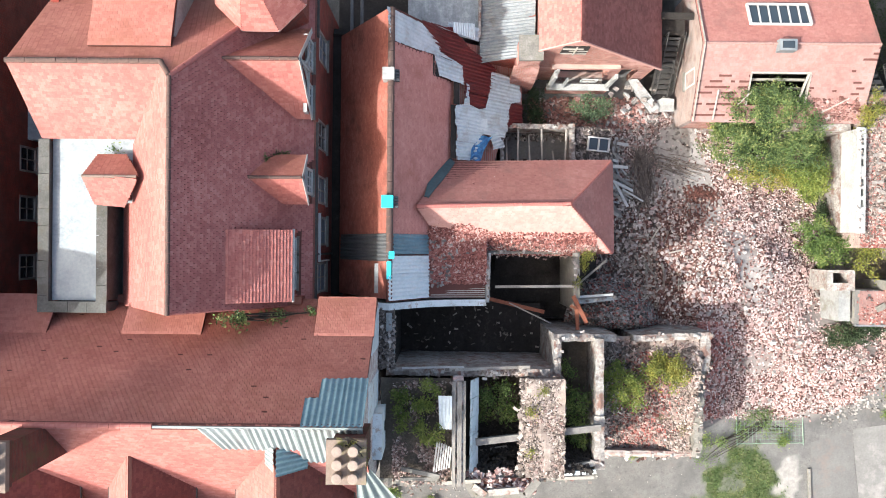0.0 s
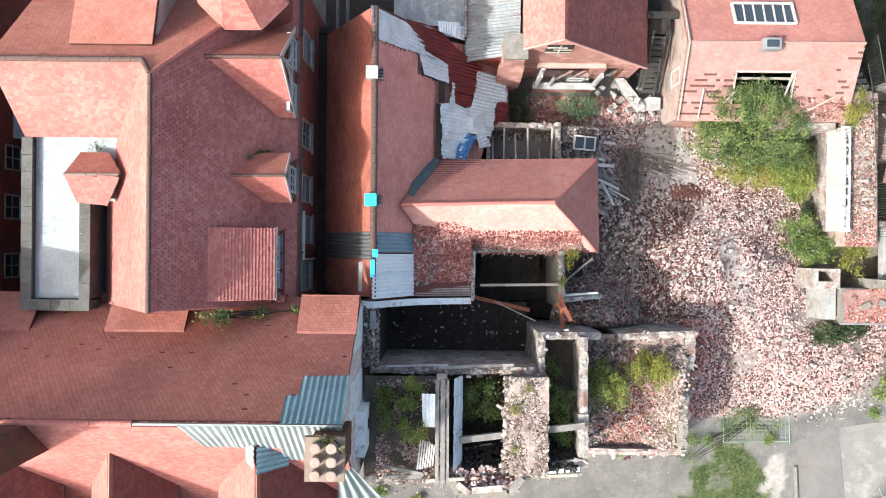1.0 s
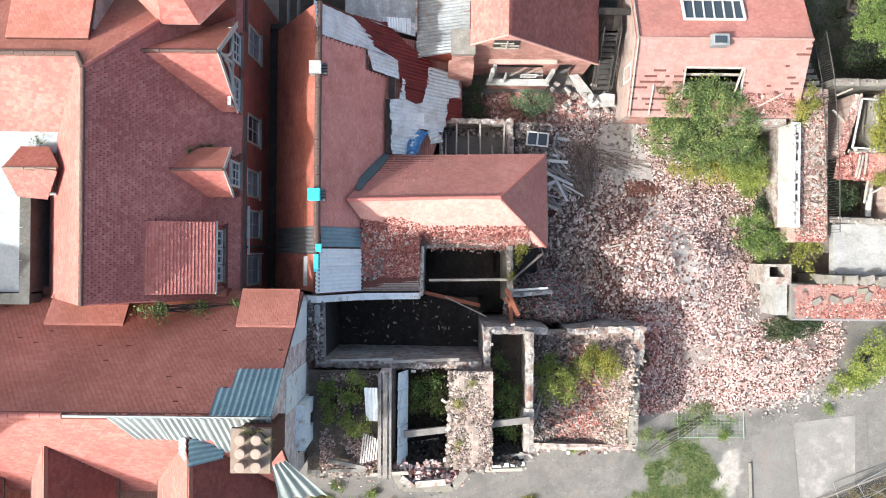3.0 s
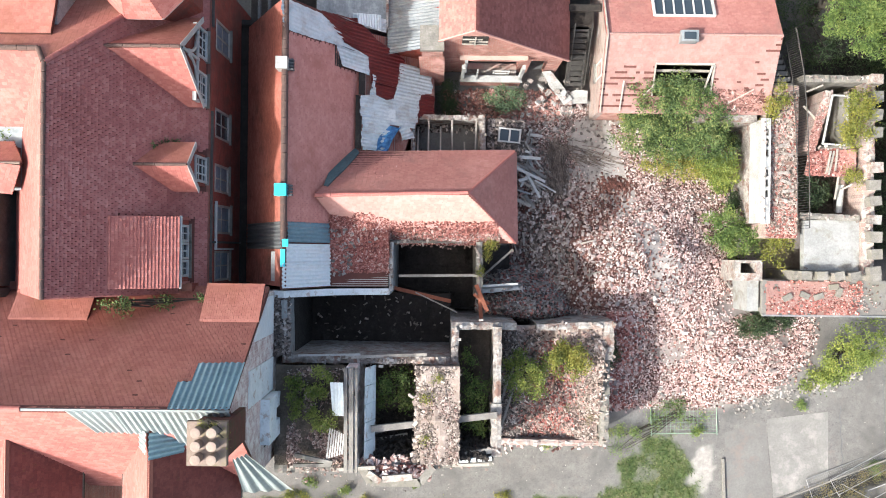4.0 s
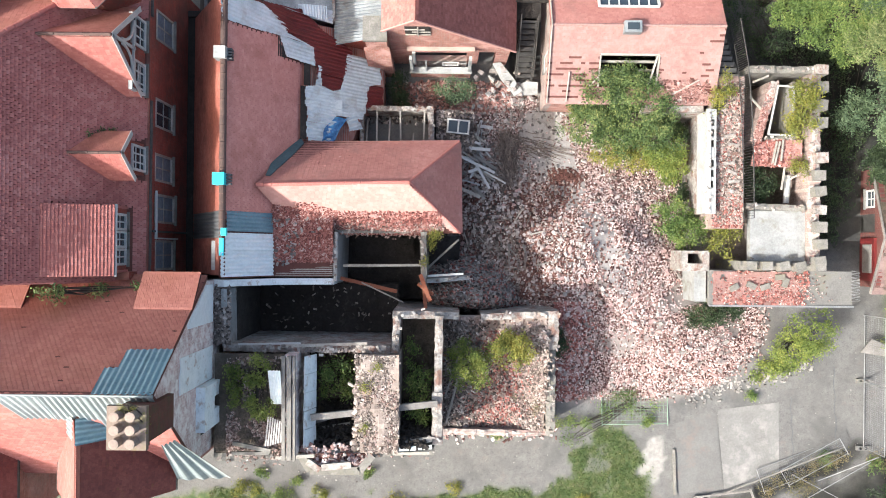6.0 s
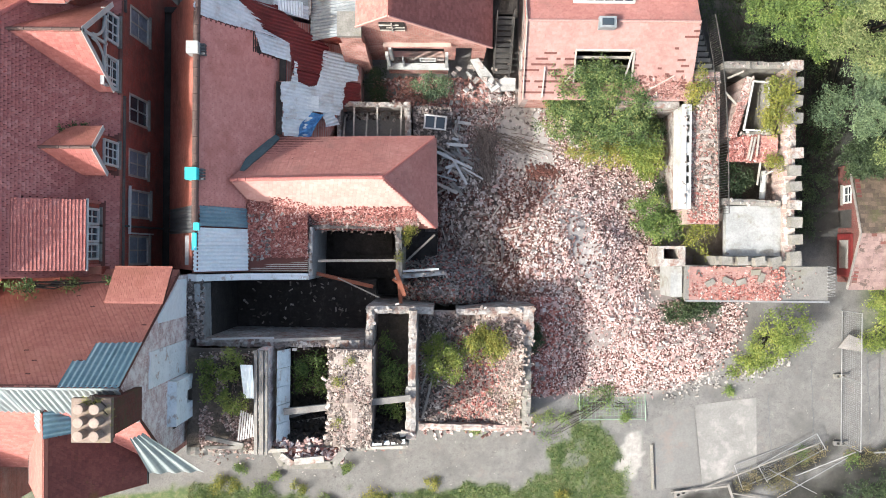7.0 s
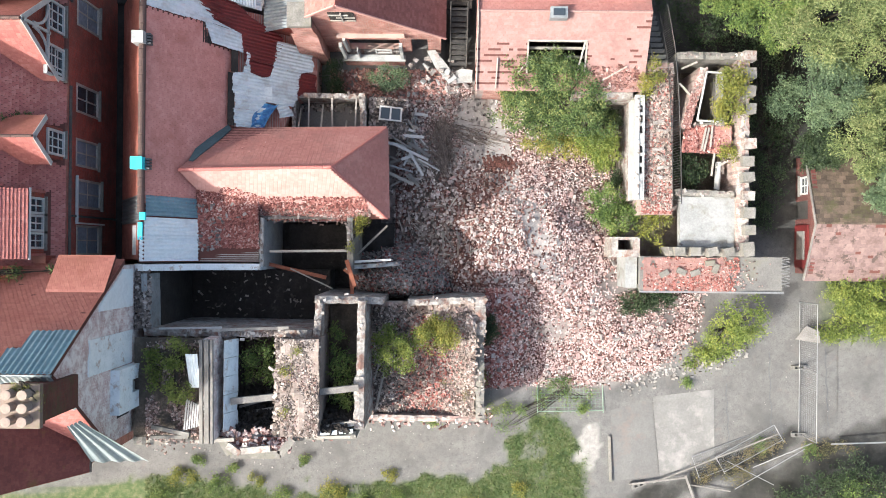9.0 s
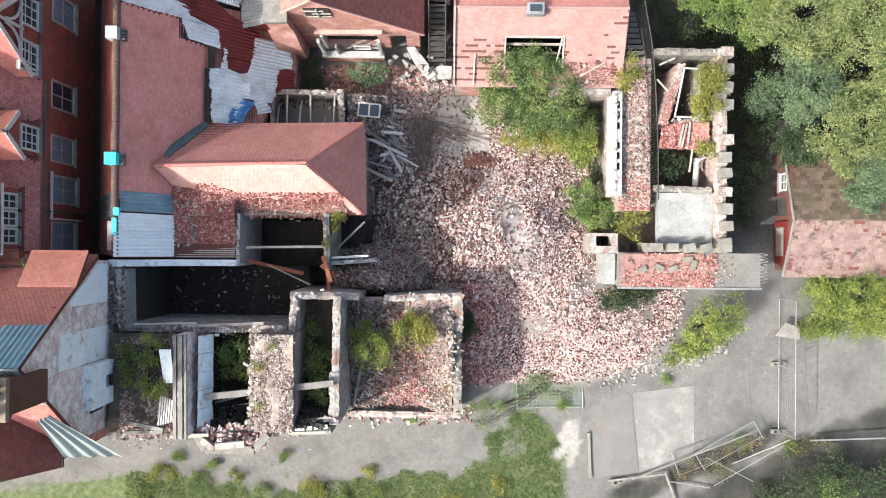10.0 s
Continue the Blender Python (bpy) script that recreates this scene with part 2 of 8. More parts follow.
# Stained brown tile, darkened as well for slopes that face north, off the sun.
TILE_BROWN = surface("brown_stained_shade_tile", [(0.15, (0.21, 0.07, 0.052)), (0.5, (0.29, 0.108, 0.084)), (0.85, (0.36, 0.152, 0.12))], 0.7, 12, 0.65, stain=(0.21, 0.082, 0.05), stain_scale=0.4, stain_at=(0.5, 0.8), island=0.26, spec=0.4)
TILE_PINK = surface("dull_pink_tile", [(0.15, (0.2, 0.113, 0.1)), (0.5, (0.26, 0.157, 0.143)), (0.85, (0.32, 0.205, 0.19))], 0.6, 9, 0.8, stain=(0.19, 0.11, 0.095), stain_scale=0.7, stain_at=(0.48, 0.7), island=0.22, spec=0.3)
# Darker red copy for slopes turned from the sun, their shade painted in.
STORE_RED = surface("shade_side_red_tile", [(0.15, (0.21, 0.083, 0.07)), (0.5, (0.285, 0.122, 0.105)), (0.85, (0.36, 0.175, 0.155))], 0.6, 9, 0.75, stain=(0.22, 0.105, 0.09), stain_scale=0.7, island=0.2)
# Dark maroon puts the shade of the cottage's east slope into the tile.
TILE_MAROON = surface("maroon_shade_tile", [(0.2, (0.13, 0.042, 0.036)), (0.5, (0.2, 0.068, 0.057)), (0.8, (0.26, 0.1, 0.085))], 0.7, 9, 0.75, stain=(0.24, 0.1, 0.08), stain_scale=0.6, stain_at=(0.55, 0.75), island=0.3)
UNDER = surface("roof_underlay", [(0.2, (0.07, 0.025, 0.02)), (0.8, (0.12, 0.045, 0.036))], 1, 10)
RIDGE = surface("ridge_tile", [(0.2, (0.05, 0.034, 0.03)), (0.8, (0.13, 0.08, 0.068))], 2, 12)
GREY_ZINC = surface("dull_zinc", [(0.25, (0.12, 0.135, 0.145)), (0.55, (0.2, 0.22, 0.23)), (0.85, (0.29, 0.31, 0.32))], 0.9, 6, 0.55, 0.1, stain=(0.15, 0.14, 0.135), stain_scale=1.3, relief=0.1)
WING_SHEET = surface("pale_grey_blue_iron", [(0.25, (0.17, 0.2, 0.205)), (0.55, (0.235, 0.27, 0.275)), (0.85, (0.3, 0.33, 0.33))], 0.9, 6, 0.6, 0.0, stain=(0.2, 0.215, 0.215), stain_scale=1.3, relief=0.1)
MOSS_STONE = surface("mossy_coping", [(0.25, (0.05, 0.05, 0.046)), (0.55, (0.1, 0.1, 0.094)), (0.85, (0.17, 0.168, 0.16))], 1.6, 14, 0.9, stain=(0.08, 0.075, 0.062), stain_scale=1.8)
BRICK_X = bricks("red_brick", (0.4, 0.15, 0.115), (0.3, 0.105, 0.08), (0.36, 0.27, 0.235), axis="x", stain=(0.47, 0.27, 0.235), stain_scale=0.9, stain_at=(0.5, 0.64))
# Darker copy of the red brick, with side shade put into its colour.
BRICK_Y = bricks("red_brick_shade_side", (0.28, 0.045, 0.028), (0.2, 0.033, 0.021), (0.2, 0.085, 0.066), axis="y", stain=(0.13, 0.045, 0.034), stain_scale=0.9)
BRICK_SOOT = bricks("sooty_red_brick", (0.12, 0.03, 0.022), (0.085, 0.022, 0.016), (0.08, 0.045, 0.036), axis="y", stain=(0.06, 0.045, 0.02), stain_scale=1.5)
BRICK_GREY = bricks("grey_worn_brick", (0.34, 0.235, 0.21), (0.26, 0.17, 0.15), (0.36, 0.33, 0.3), axis="y", stain=(0.3, 0.275, 0.26), stain_scale=0.9)
BRICK_OLD = bricks("worn_brick", (0.52, 0.38, 0.36), (0.4, 0.255, 0.235), (0.64, 0.6, 0.58), axis="y", stain=(0.66, 0.63, 0.61), stain_scale=2.6, stain_at=(0.46, 0.6))
PLASTER = surface("peeling_plaster", [(0.28, (0.1, 0.088, 0.08)), (0.45, (0.22, 0.2, 0.185)), (0.6, (0.33, 0.315, 0.295)), (0.8, (0.44, 0.43, 0.41))], 1.3, 9, 0.9, stain=(0.17, 0.1, 0.08), stain_scale=1.8, stain_at=(0.5, 0.62), relief=0.8, dist=0.05)
WHITE = surface("flaking_white_paint", [(0.25, (0.19, 0.19, 0.185)), (0.55, (0.34, 0.345, 0.34)), (0.85, (0.46, 0.465, 0.46))], 1.1, 11, 0.7, stain=(0.4, 0.36, 0.31), stain_scale=1.4, stain_at=(0.6, 0.75))
CONCRETE = surface("grey_concrete", [(0.25, (0.09, 0.087, 0.082)), (0.55, (0.15, 0.145, 0.138)), (0.85, (0.22, 0.215, 0.205))], 0.8, 12, 0.9, stain=(0.13, 0.125, 0.1), stain_scale=0.8)
STONE = surface("worn_stone", [(0.25, (0.09, 0.086, 0.077)), (0.55, (0.17, 0.162, 0.147)), (0.85, (0.28, 0.268, 0.25))], 1.4, 14, 0.9, stain=(0.16, 0.15, 0.12), stain_scale=1.2)
ZINC = surface("galvanised_iron", [(0.25, (0.4, 0.46, 0.49)), (0.55, (0.55, 0.61, 0.64)), (0.85, (0.66, 0.7, 0.72))], 0.9, 6, 0.5, 0.1, stain=(0.4, 0.41, 0.41), stain_scale=1.3, relief=0.1)
BLUE_IRON = surface("blue_grey_iron", [(0.25, (0.11, 0.19, 0.23)), (0.55, (0.17, 0.28, 0.33)), (0.85, (0.25, 0.37, 0.42))], 0.7, 6, 0.55, 0.2, relief=0.1)
RED_IRON = surface("red_painted_iron", [(0.25, (0.075, 0.01, 0.01)), (0.6, (0.125, 0.016, 0.016)), (0.85, (0.17, 0.03, 0.028))], 1.3, 8, 0.6, relief=0.1)
VALLEY_LEAD = surface("blue_grey_lead", [(0.25, (0.035, 0.06, 0.068)), (0.6, (0.06, 0.1, 0.112)), (0.85, (0.1, 0.145, 0.155))], 1.8, 9, 0.6)
LEAD = surface("lead_flashing", [(0.25, (0.05, 0.053, 0.056)), (0.8, (0.12, 0.125, 0.13))], 1.5, 10, 0.6)
# Near-black; mostly stands in for deep shade on sunken floors and walls.
NEAR_BLACK = surface("near_black_debris", [(0.25, (0.014, 0.012, 0.011)), (0.6, (0.034, 0.029, 0.026)), (0.85, (0.09, 0.077, 0.07))], 1.5, 9, 0.95, relief=0.8, dist=0.08)
TIMBER = surface("grey_weathered_timber", [(0.25, (0.16, 0.14, 0.125)), (0.6, (0.3, 0.28, 0.25)), (0.85, (0.44, 0.42, 0.39))], 1.5, 16, 0.85, island=0.4)
TIMBER_RED = surface("reddish_timber", [(0.25, (0.16, 0.05, 0.03)), (0.8, (0.3, 0.11, 0.06))], 1.5, 16, 0.8)
WHITE_WOOD = surface("white_painted_wood", [(0.25, (0.3, 0.3, 0.29)), (0.7, (0.46, 0.46, 0.45))], 2, 14, 0.6, relief=0.15)
STEEL = surface("galvanised_steel", [(0.25, (0.15, 0.155, 0.16)), (0.8, (0.29, 0.295, 0.3))], 3, 20, 0.5, 0.3, relief=0.1)
BLACK_IRON = surface("black_iron", [(0.25, (0.03, 0.03, 0.03)), (0.8, (0.09, 0.085, 0.08))], 3, 20, 0.6, 0.3)
BLUE_TARP = surface("blue_tarpaulin", [(0.3, (0.03, 0.08, 0.2)), (0.5, (0.06, 0.2, 0.42)), (0.7, (0.14, 0.36, 0.58)), (0.8, (0.45, 0.55, 0.62))], 3.5, 9, 0.5)
TURQUOISE = surface("turquoise_plastic", [(0.25, (0.02, 0.5, 0.6)), (0.8, (0.05, 0.62, 0.7))], 2, 9, 0.4, relief=0.05)
PALE_PAINT = surface("pale_blue_white_paint", [(0.25, (0.45, 0.5, 0.51)), (0.5, (0.63, 0.68, 0.69)), (0.8, (0.74, 0.77, 0.77))], 1.6, 12, 0.75, stain=(0.42, 0.37, 0.33), stain_scale=2.2, stain_at=(0.57, 0.64))
PALE_ZINC = surface("pale_zinc", [(0.25, (0.52, 0.59, 0.62)), (0.55, (0.68, 0.74, 0.76)), (0.85, (0.78, 0.82, 0.83))], 0.9, 6, 0.55, 0.0, stain=(0.56, 0.6, 0.61), stain_scale=0.9, relief=0.1)
CHIMNEY_CAP = surface("sooty_chimney_cap", [(0.25, (0.13, 0.1, 0.082)), (0.6, (0.2, 0.155, 0.13)), (0.85, (0.26, 0.21, 0.18))], 2, 12, 0.9, stain=(0.12, 0.11, 0.05), stain_scale=1.5)
POT = surface("pale_clay_pot", [(0.25, (0.2, 0.15, 0.125)), (0.8, (0.29, 0.235, 0.2))], 3, 14, 0.85)
GREY_PAINT = surface("grey_blue_boarding", [(0.25, (0.13, 0.14, 0.145)), (0.55, (0.24, 0.255, 0.26)), (0.85, (0.34, 0.355, 0.36))], 1.2, 10, 0.8, stain=(0.12, 0.11, 0.1), stain_scale=1.6)
STONES = surface("pale_stone_lumps", [(0.15, (0.15, 0.12, 0.113)), (0.5, (0.27, 0.232, 0.222)), (0.9, (0.42, 0.385, 0.37))], 1.5, 9, 0.92, island=0.8, relief=0.6)
GREY_WOOD = surface("silvered_timber", [(0.25, (0.1, 0.092, 0.085)), (0.6, (0.19, 0.178, 0.165)), (0.85, (0.3, 0.285, 0.265))], 1.5, 16, 0.85, island=0.4)


def glass_mat():
    m, nt, b = material("dull_window_glass", 0.12)
    b.inputs["Base Color"].default_value = (0.03, 0.04, 0.05, 1)
    b.inputs["Specular IOR Level"].default_value = 0.6
    return m


GLASS = glass_mat()


# ---- ground ----
def bell(x, y, cx, cy, rx, ry):
    return math.exp(-((x - cx) / rx) ** 2 - ((y - cy) / ry) ** 2)


def ground_z(x, y):
    """Height of the ground: flat, with the heap of demolition rubble in the middle of the yard."""
    z = 2.45 * bell(x, y, 14.2, -1.0, 3.6, 3.0) + 0.95 * bell(x, y, 18.3, -5.2, 2.8, 2.2) + 0.9 * bell(x, y, 11.6, -3.6, 2.4, 2.2) + 0.45 * bell(x, y, 22.5, -6.2, 2.6, 1.4)
    z += 0.6 * bell(x, y, 8.6, 2.2, 1.4, 3.0) + 1.3 * bell(x, y, 12.3, -5.6, 1.5, 3.0)
    n = noise.fractal(Vector((x * 0.55, y * 0.55, 0.3)), 1.0, 2.0, 4)
    return z * (1 + 0.12 * n) + 0.03 * n


def soft(v, a, b):
    t = min(1, max(0, (v - a) / (b - a)))
    return t * t * (3 - 2 * t)


def spread(lo, hi, step, far):
    mid = list(np.arange(lo, hi + 1e-6, step))
    out = [2.0, 5.0, 10.0, 20.0, 45.0, 90.0, 200.0, far]
    return [lo - d for d in reversed(out)] + mid + [hi + d for d in out]


def grass_at(x, y):
    """Weedy verge along the south edge and the ragged patch by the fence panel, 0 to 1."""
    n = noise.fractal(Vector((x * 0.7, y * 0.7, 5.1)), 1.0, 2.0, 5)
    n2 = noise.fractal(Vector((x * 1.6, y * 1.6, 2.7)), 1.0, 2.0, 4)
    g = soft(-13.45 - 0.3 * math.sin(x * 0.5) + 1.6 * soft(x, 10.5, 13.5) - y + 0.9 * n + 0.5 * n2, -0.1, 0.4) * (1 - soft(x, 16.8, 17.6))
    h = 1.0 - abs((x - 15.0 - 0.25 * (y + 12)) / 1.9) ** 2.2 - abs((y + 12.4) / 2.9) ** 3 + 0.8 * n + 0.35 * n2
    g = max(g, soft(h, 0.0, 0.5))
    return g * (1 - 0.55 * soft(0.9 - ((x - 14.6) / 0.8) ** 2 - ((y + 11.7) / 0.6) ** 2 + 0.8 * n2, 0.2, 0.6))


GX, GY = spread(-6, 36, 0.2, 450), spread(-18, 13, 0.2, 450)
verts, faces, grass_w, dust_w, conc_w, soil_shade_w, pale_w = [], [], [], [], [], [], []
for y in GY:
    for x in GX:
        verts.append((x, y, ground_z(x, y)))
        n = noise.fractal(Vector((x * 0.7, y * 0.7, 5.1)), 1.0, 2.0, 5)
        n2 = noise.fractal(Vector((x * 1.9, y * 1.9, 9.1)), 1.0, 2.0, 4)
        # grass: the verge along the south edge, the patch by the fence panel, the far verges
        g = grass_at(x, y)
        g = max(g, 0.5 * soft(y + 6.2 + 0.5 * n, -0.4, 0.5) * soft(x, 28.6, 29.4))
        g = max(g, soft(x, 37, 45), soft(-x, 25, 30), soft(abs(y + 2), 20, 26))
        grass_w.append(min(1, g))
        d = soft(1.25 - ((x - 14.5) / 8.3) ** 2 - ((y + 0.3) / 8.2) ** 4 + 0.25 * n, 0.0, 0.35) * (1 - soft(x, 23.5, 26))
        d *= soft(y + 8.6 - 0.10 * max(0, x - 19) ** 1.5 + 0.3 * n2, -0.5, 0.4)
        dust_w.append(d)
        c = soft(1 - ((x - 17.3 - 0.1 * (y + 11.6)) / 0.75) ** 2 - abs((y + 11.4) / 1.25) ** 2.5 + 0.7 * n + 0.5 * n2, 0.0, 0.25)
        c = max(c, 0.75 * soft(1 - ((x - 22.2) / 1.3) ** 2 - ((y + 9.8) / 0.6) ** 2 + 0.8 * n, 0.1, 0.7))
        p = soft(1 - ((x - 11.9 - 0.28 * (4.5 - y)) / 1.25) ** 2 - abs((y - 3.6) / 3.1) ** 3 + 0.6 * n + 0.3 * n2, 0.0, 0.6)
        p = max(p, 0.8 * soft(1 - ((x - 14.1 - 0.5 * (0 - y)) / 1.0) ** 2 - ((y + 1.0) / 3.0) ** 2 + 0.7 * n, 0.1, 0.7))
        # Wide patch pales the ground to lift the hipped roof's shadow zone.
        p = max(p, 0.55 * soft(1 - ((x - 11.7) / 2.3) ** 4 - ((y - 1.6) / 5.2) ** 4 + 0.5 * n + 0.4 * n2, 0.1, 0.7))
        pale_w.append(p)
        conc_w.append(c)
        # Near-black for tree, gable and hedge shade, plus the verge's bare soil.
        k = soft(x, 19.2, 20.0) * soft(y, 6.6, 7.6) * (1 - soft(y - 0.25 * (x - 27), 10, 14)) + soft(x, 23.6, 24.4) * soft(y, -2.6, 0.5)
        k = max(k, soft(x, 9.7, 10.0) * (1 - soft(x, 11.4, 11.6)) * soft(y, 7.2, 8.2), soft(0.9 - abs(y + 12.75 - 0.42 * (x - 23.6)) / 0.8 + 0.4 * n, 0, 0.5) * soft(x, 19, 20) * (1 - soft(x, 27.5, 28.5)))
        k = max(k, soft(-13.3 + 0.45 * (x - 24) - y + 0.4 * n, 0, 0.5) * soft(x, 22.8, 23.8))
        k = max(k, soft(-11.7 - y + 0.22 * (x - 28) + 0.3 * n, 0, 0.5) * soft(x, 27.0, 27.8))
        soil_shade_w.append(min(1, k * (0.85 + 0.3 * n)))
nx = len(GX)
for j in range(len(GY) - 1):
    for i in range(nx - 1):
        k = j * nx + i
        faces.append((k, k + 1, k + nx + 1, k + nx))


def ground_mat():
    m, nt, b = material("yard_ground", 0.92)
    co = coords(nt)
    fine, mid, big = noise_at(nt, co, 22, 5, 0.7), noise_at(nt, co, 3.0, 6, 0.7), noise_at(nt, co, 0.45, 5, 0.65)
    asphalt = ramp(nt, mid, [(0.3, (0.075, 0.074, 0.073)), (0.5, (0.105, 0.104, 0.102)), (0.7, (0.135, 0.133, 0.13))])
    asphalt = mix(nt, ramp(nt, fine, [(0.4, (0, 0, 0)), (0.75, (0.75, 0.75, 0.75))]), asphalt, (0.185, 0.177, 0.168))
    asphalt = mix(nt, ramp(nt, noise_at(nt, co, 9, 5, 0.75), [(0.56, (0, 0, 0)), (0.66, (0.7, 0.7, 0.7))]), asphalt, (0.05, 0.049, 0.047))
    asphalt = mix(nt, ramp(nt, noise_at(nt, co, 1.1, 6, 0.72), [(0.57, (0, 0, 0)), (0.7, (0.6, 0.6, 0.6))]), asphalt, (0.155, 0.128, 0.118))
    asphalt = mix(nt, ramp(nt, big, [(0.45, (0, 0, 0)), (0.65, (0.7, 0.7, 0.7))]), asphalt, (0.07, 0.069, 0.067))
    dust = ramp(nt, mid, [(0.25, (0.09, 0.072, 0.067)), (0.5, (0.16, 0.133, 0.125)), (0.75, (0.24, 0.208, 0.197))])
    dust = mix(nt, ramp(nt, big, [(0.4, (0, 0, 0)), (0.6, (0.8, 0.8, 0.8))]), dust, (0.21, 0.188, 0.18))
    grass = ramp(nt, mid, [(0.25, (0.025, 0.045, 0.014)), (0.45, (0.05, 0.078, 0.024)), (0.58, (0.09, 0.105, 0.045)), (0.72, (0.14, 0.128, 0.09))])
    conc = ramp(nt, mid, [(0.3, (0.17, 0.16, 0.15)), (0.7, (0.3, 0.29, 0.275))])
    # Dark enough to hold the lane's shade as well as earth.
    soil_shade = ramp(nt, mid, [(0.3, (0.008, 0.008, 0.007)), (0.55, (0.017, 0.017, 0.014)), (0.75, (0.036, 0.035, 0.027))])
    pale = ramp(nt, mid, [(0.25, (0.2, 0.185, 0.175)), (0.5, (0.27, 0.255, 0.245)), (0.75, (0.33, 0.32, 0.31))])
    col = asphalt
    for name, c in (("dust", dust), ("pale_dust_lift", pale), ("concrete", conc), ("grass", grass), ("soil_shade", soil_shade)):
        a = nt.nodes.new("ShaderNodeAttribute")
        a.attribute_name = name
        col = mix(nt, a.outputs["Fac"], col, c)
    nt.links.new(col, b.inputs["Base Color"])
    bump(nt, b, fine, 0.5, 0.03)
    return m


me = mesh_of("ground", verts, faces, [ground_mat()], smooth=True)
for name, w in (("grass", grass_w), ("pale_dust_lift", pale_w), ("dust", dust_w), ("concrete", conc_w), ("soil_shade", soil_shade_w)):
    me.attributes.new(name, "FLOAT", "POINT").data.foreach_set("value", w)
tagged(new("ground", me), "grey asphalt and dusty rubble ground with grass verges", "ground", kind="structure")


# ---- the large tiled house and its south wing ----
def roof_slope(name, poly, parent, mat=TILE, seed=1, thick=0.14, **kw):
    """One slope: the boarded deck with its tiles on it."""
    s = Soup()
    s.slab(poly, thick)
    deck = part(name, s, UNDER, parent)
    t = tiles(poly, seed=seed, **kw)
    part("tiles", t, mat, deck, kind="stuff")
    return deck


def ridge_line(a, b, parent, mat=RIDGE, r=0.1, step=0.33, seed=3):
    """Half-round ridge tiles, end to end."""
    a, b = Vector(a), Vector(b)
    q = random.Random(seed)
    n = max(1, int((b - a).length / step))
    d = (b - a) / n
    turn = d.to_track_quat("X", "Z")
    s = Soup()
    ring = [Vector((0, r * math.cos(t), r * math.sin(t) - 0.02)) for t in [math.pi * k / 6 for k in range(7)]]
    s.v += [Vector((d.length * 0.02, 0, 0)) + p for p in ring] + [Vector((d.length * 0.98, 0, 0)) + p * 0.96 for p in ring]
    s.f += [(j, j + 1, j + 8, j + 7) for j in range(6)] + [tuple(range(6, -1, -1)), tuple(range(7, 14))]
    me = s.mesh("ridge_tile", mat)
    for i in range(n):
        ob = part("ridge_tile", me, mat, parent)
        ob.location += a + d * i + Vector((0, 0, q.uniform(-0.012, 0.012)))
        ob.rotation_euler = (turn @ Euler((q.gauss(0, 0.03), 0, q.gauss(0, 0.012))).to_quaternion()).to_euler()


def wall_open(axis, at, thick, u0, u1, z0, z1, holes=()):
    """An upright wall along x or y from at to at + thick, with openings (u0, u1, z0, z1) through it."""
    us = sorted({u0, u1, *[h[0] for h in holes], *[h[1] for h in holes]})
    zs = sorted({z0, z1, *[h[2] for h in holes], *[h[3] for h in holes]})
    s, ids = Soup(), {}
    solid = lambda i, k: 0 <= i < len(us) - 1 and 0 <= k < len(zs) - 1 and not any(h[0] <= (us[i] + us[i + 1]) / 2 <= h[1] and h[2] <= (zs[k] + zs[k + 1]) / 2 <= h[3] for h in holes)

    def vid(i, k, w):
        if (i, k, w) not in ids:
            ids[i, k, w] = len(s.v)
            c = at + thick * w
            s.v.append(Vector((us[i], c, zs[k]) if axis == "x" else (c, us[i], zs[k])))
        return ids[i, k, w]
    for i in range(len(us) - 1):
        for k in range(len(zs) - 1):
            if not solid(i, k):
                continue
            ring = [(i, k), (i + 1, k), (i + 1, k + 1), (i, k + 1)]
            s.f.append(tuple(vid(*q, 0) for q in ring))
            s.f.append(tuple(vid(*q, 1) for q in reversed(ring)))
            for (di, dk), p, q in (((0, -1), ring[0], ring[1]), ((1, 0), ring[1], ring[2]), ((0, 1), ring[2], ring[3]), ((-1, 0), ring[3], ring[0])):
                if not solid(i + di, k + dk):
                    s.f.append((vid(*p, 0), vid(*p, 1), vid(*q, 1), vid(*q, 0)))
    return s


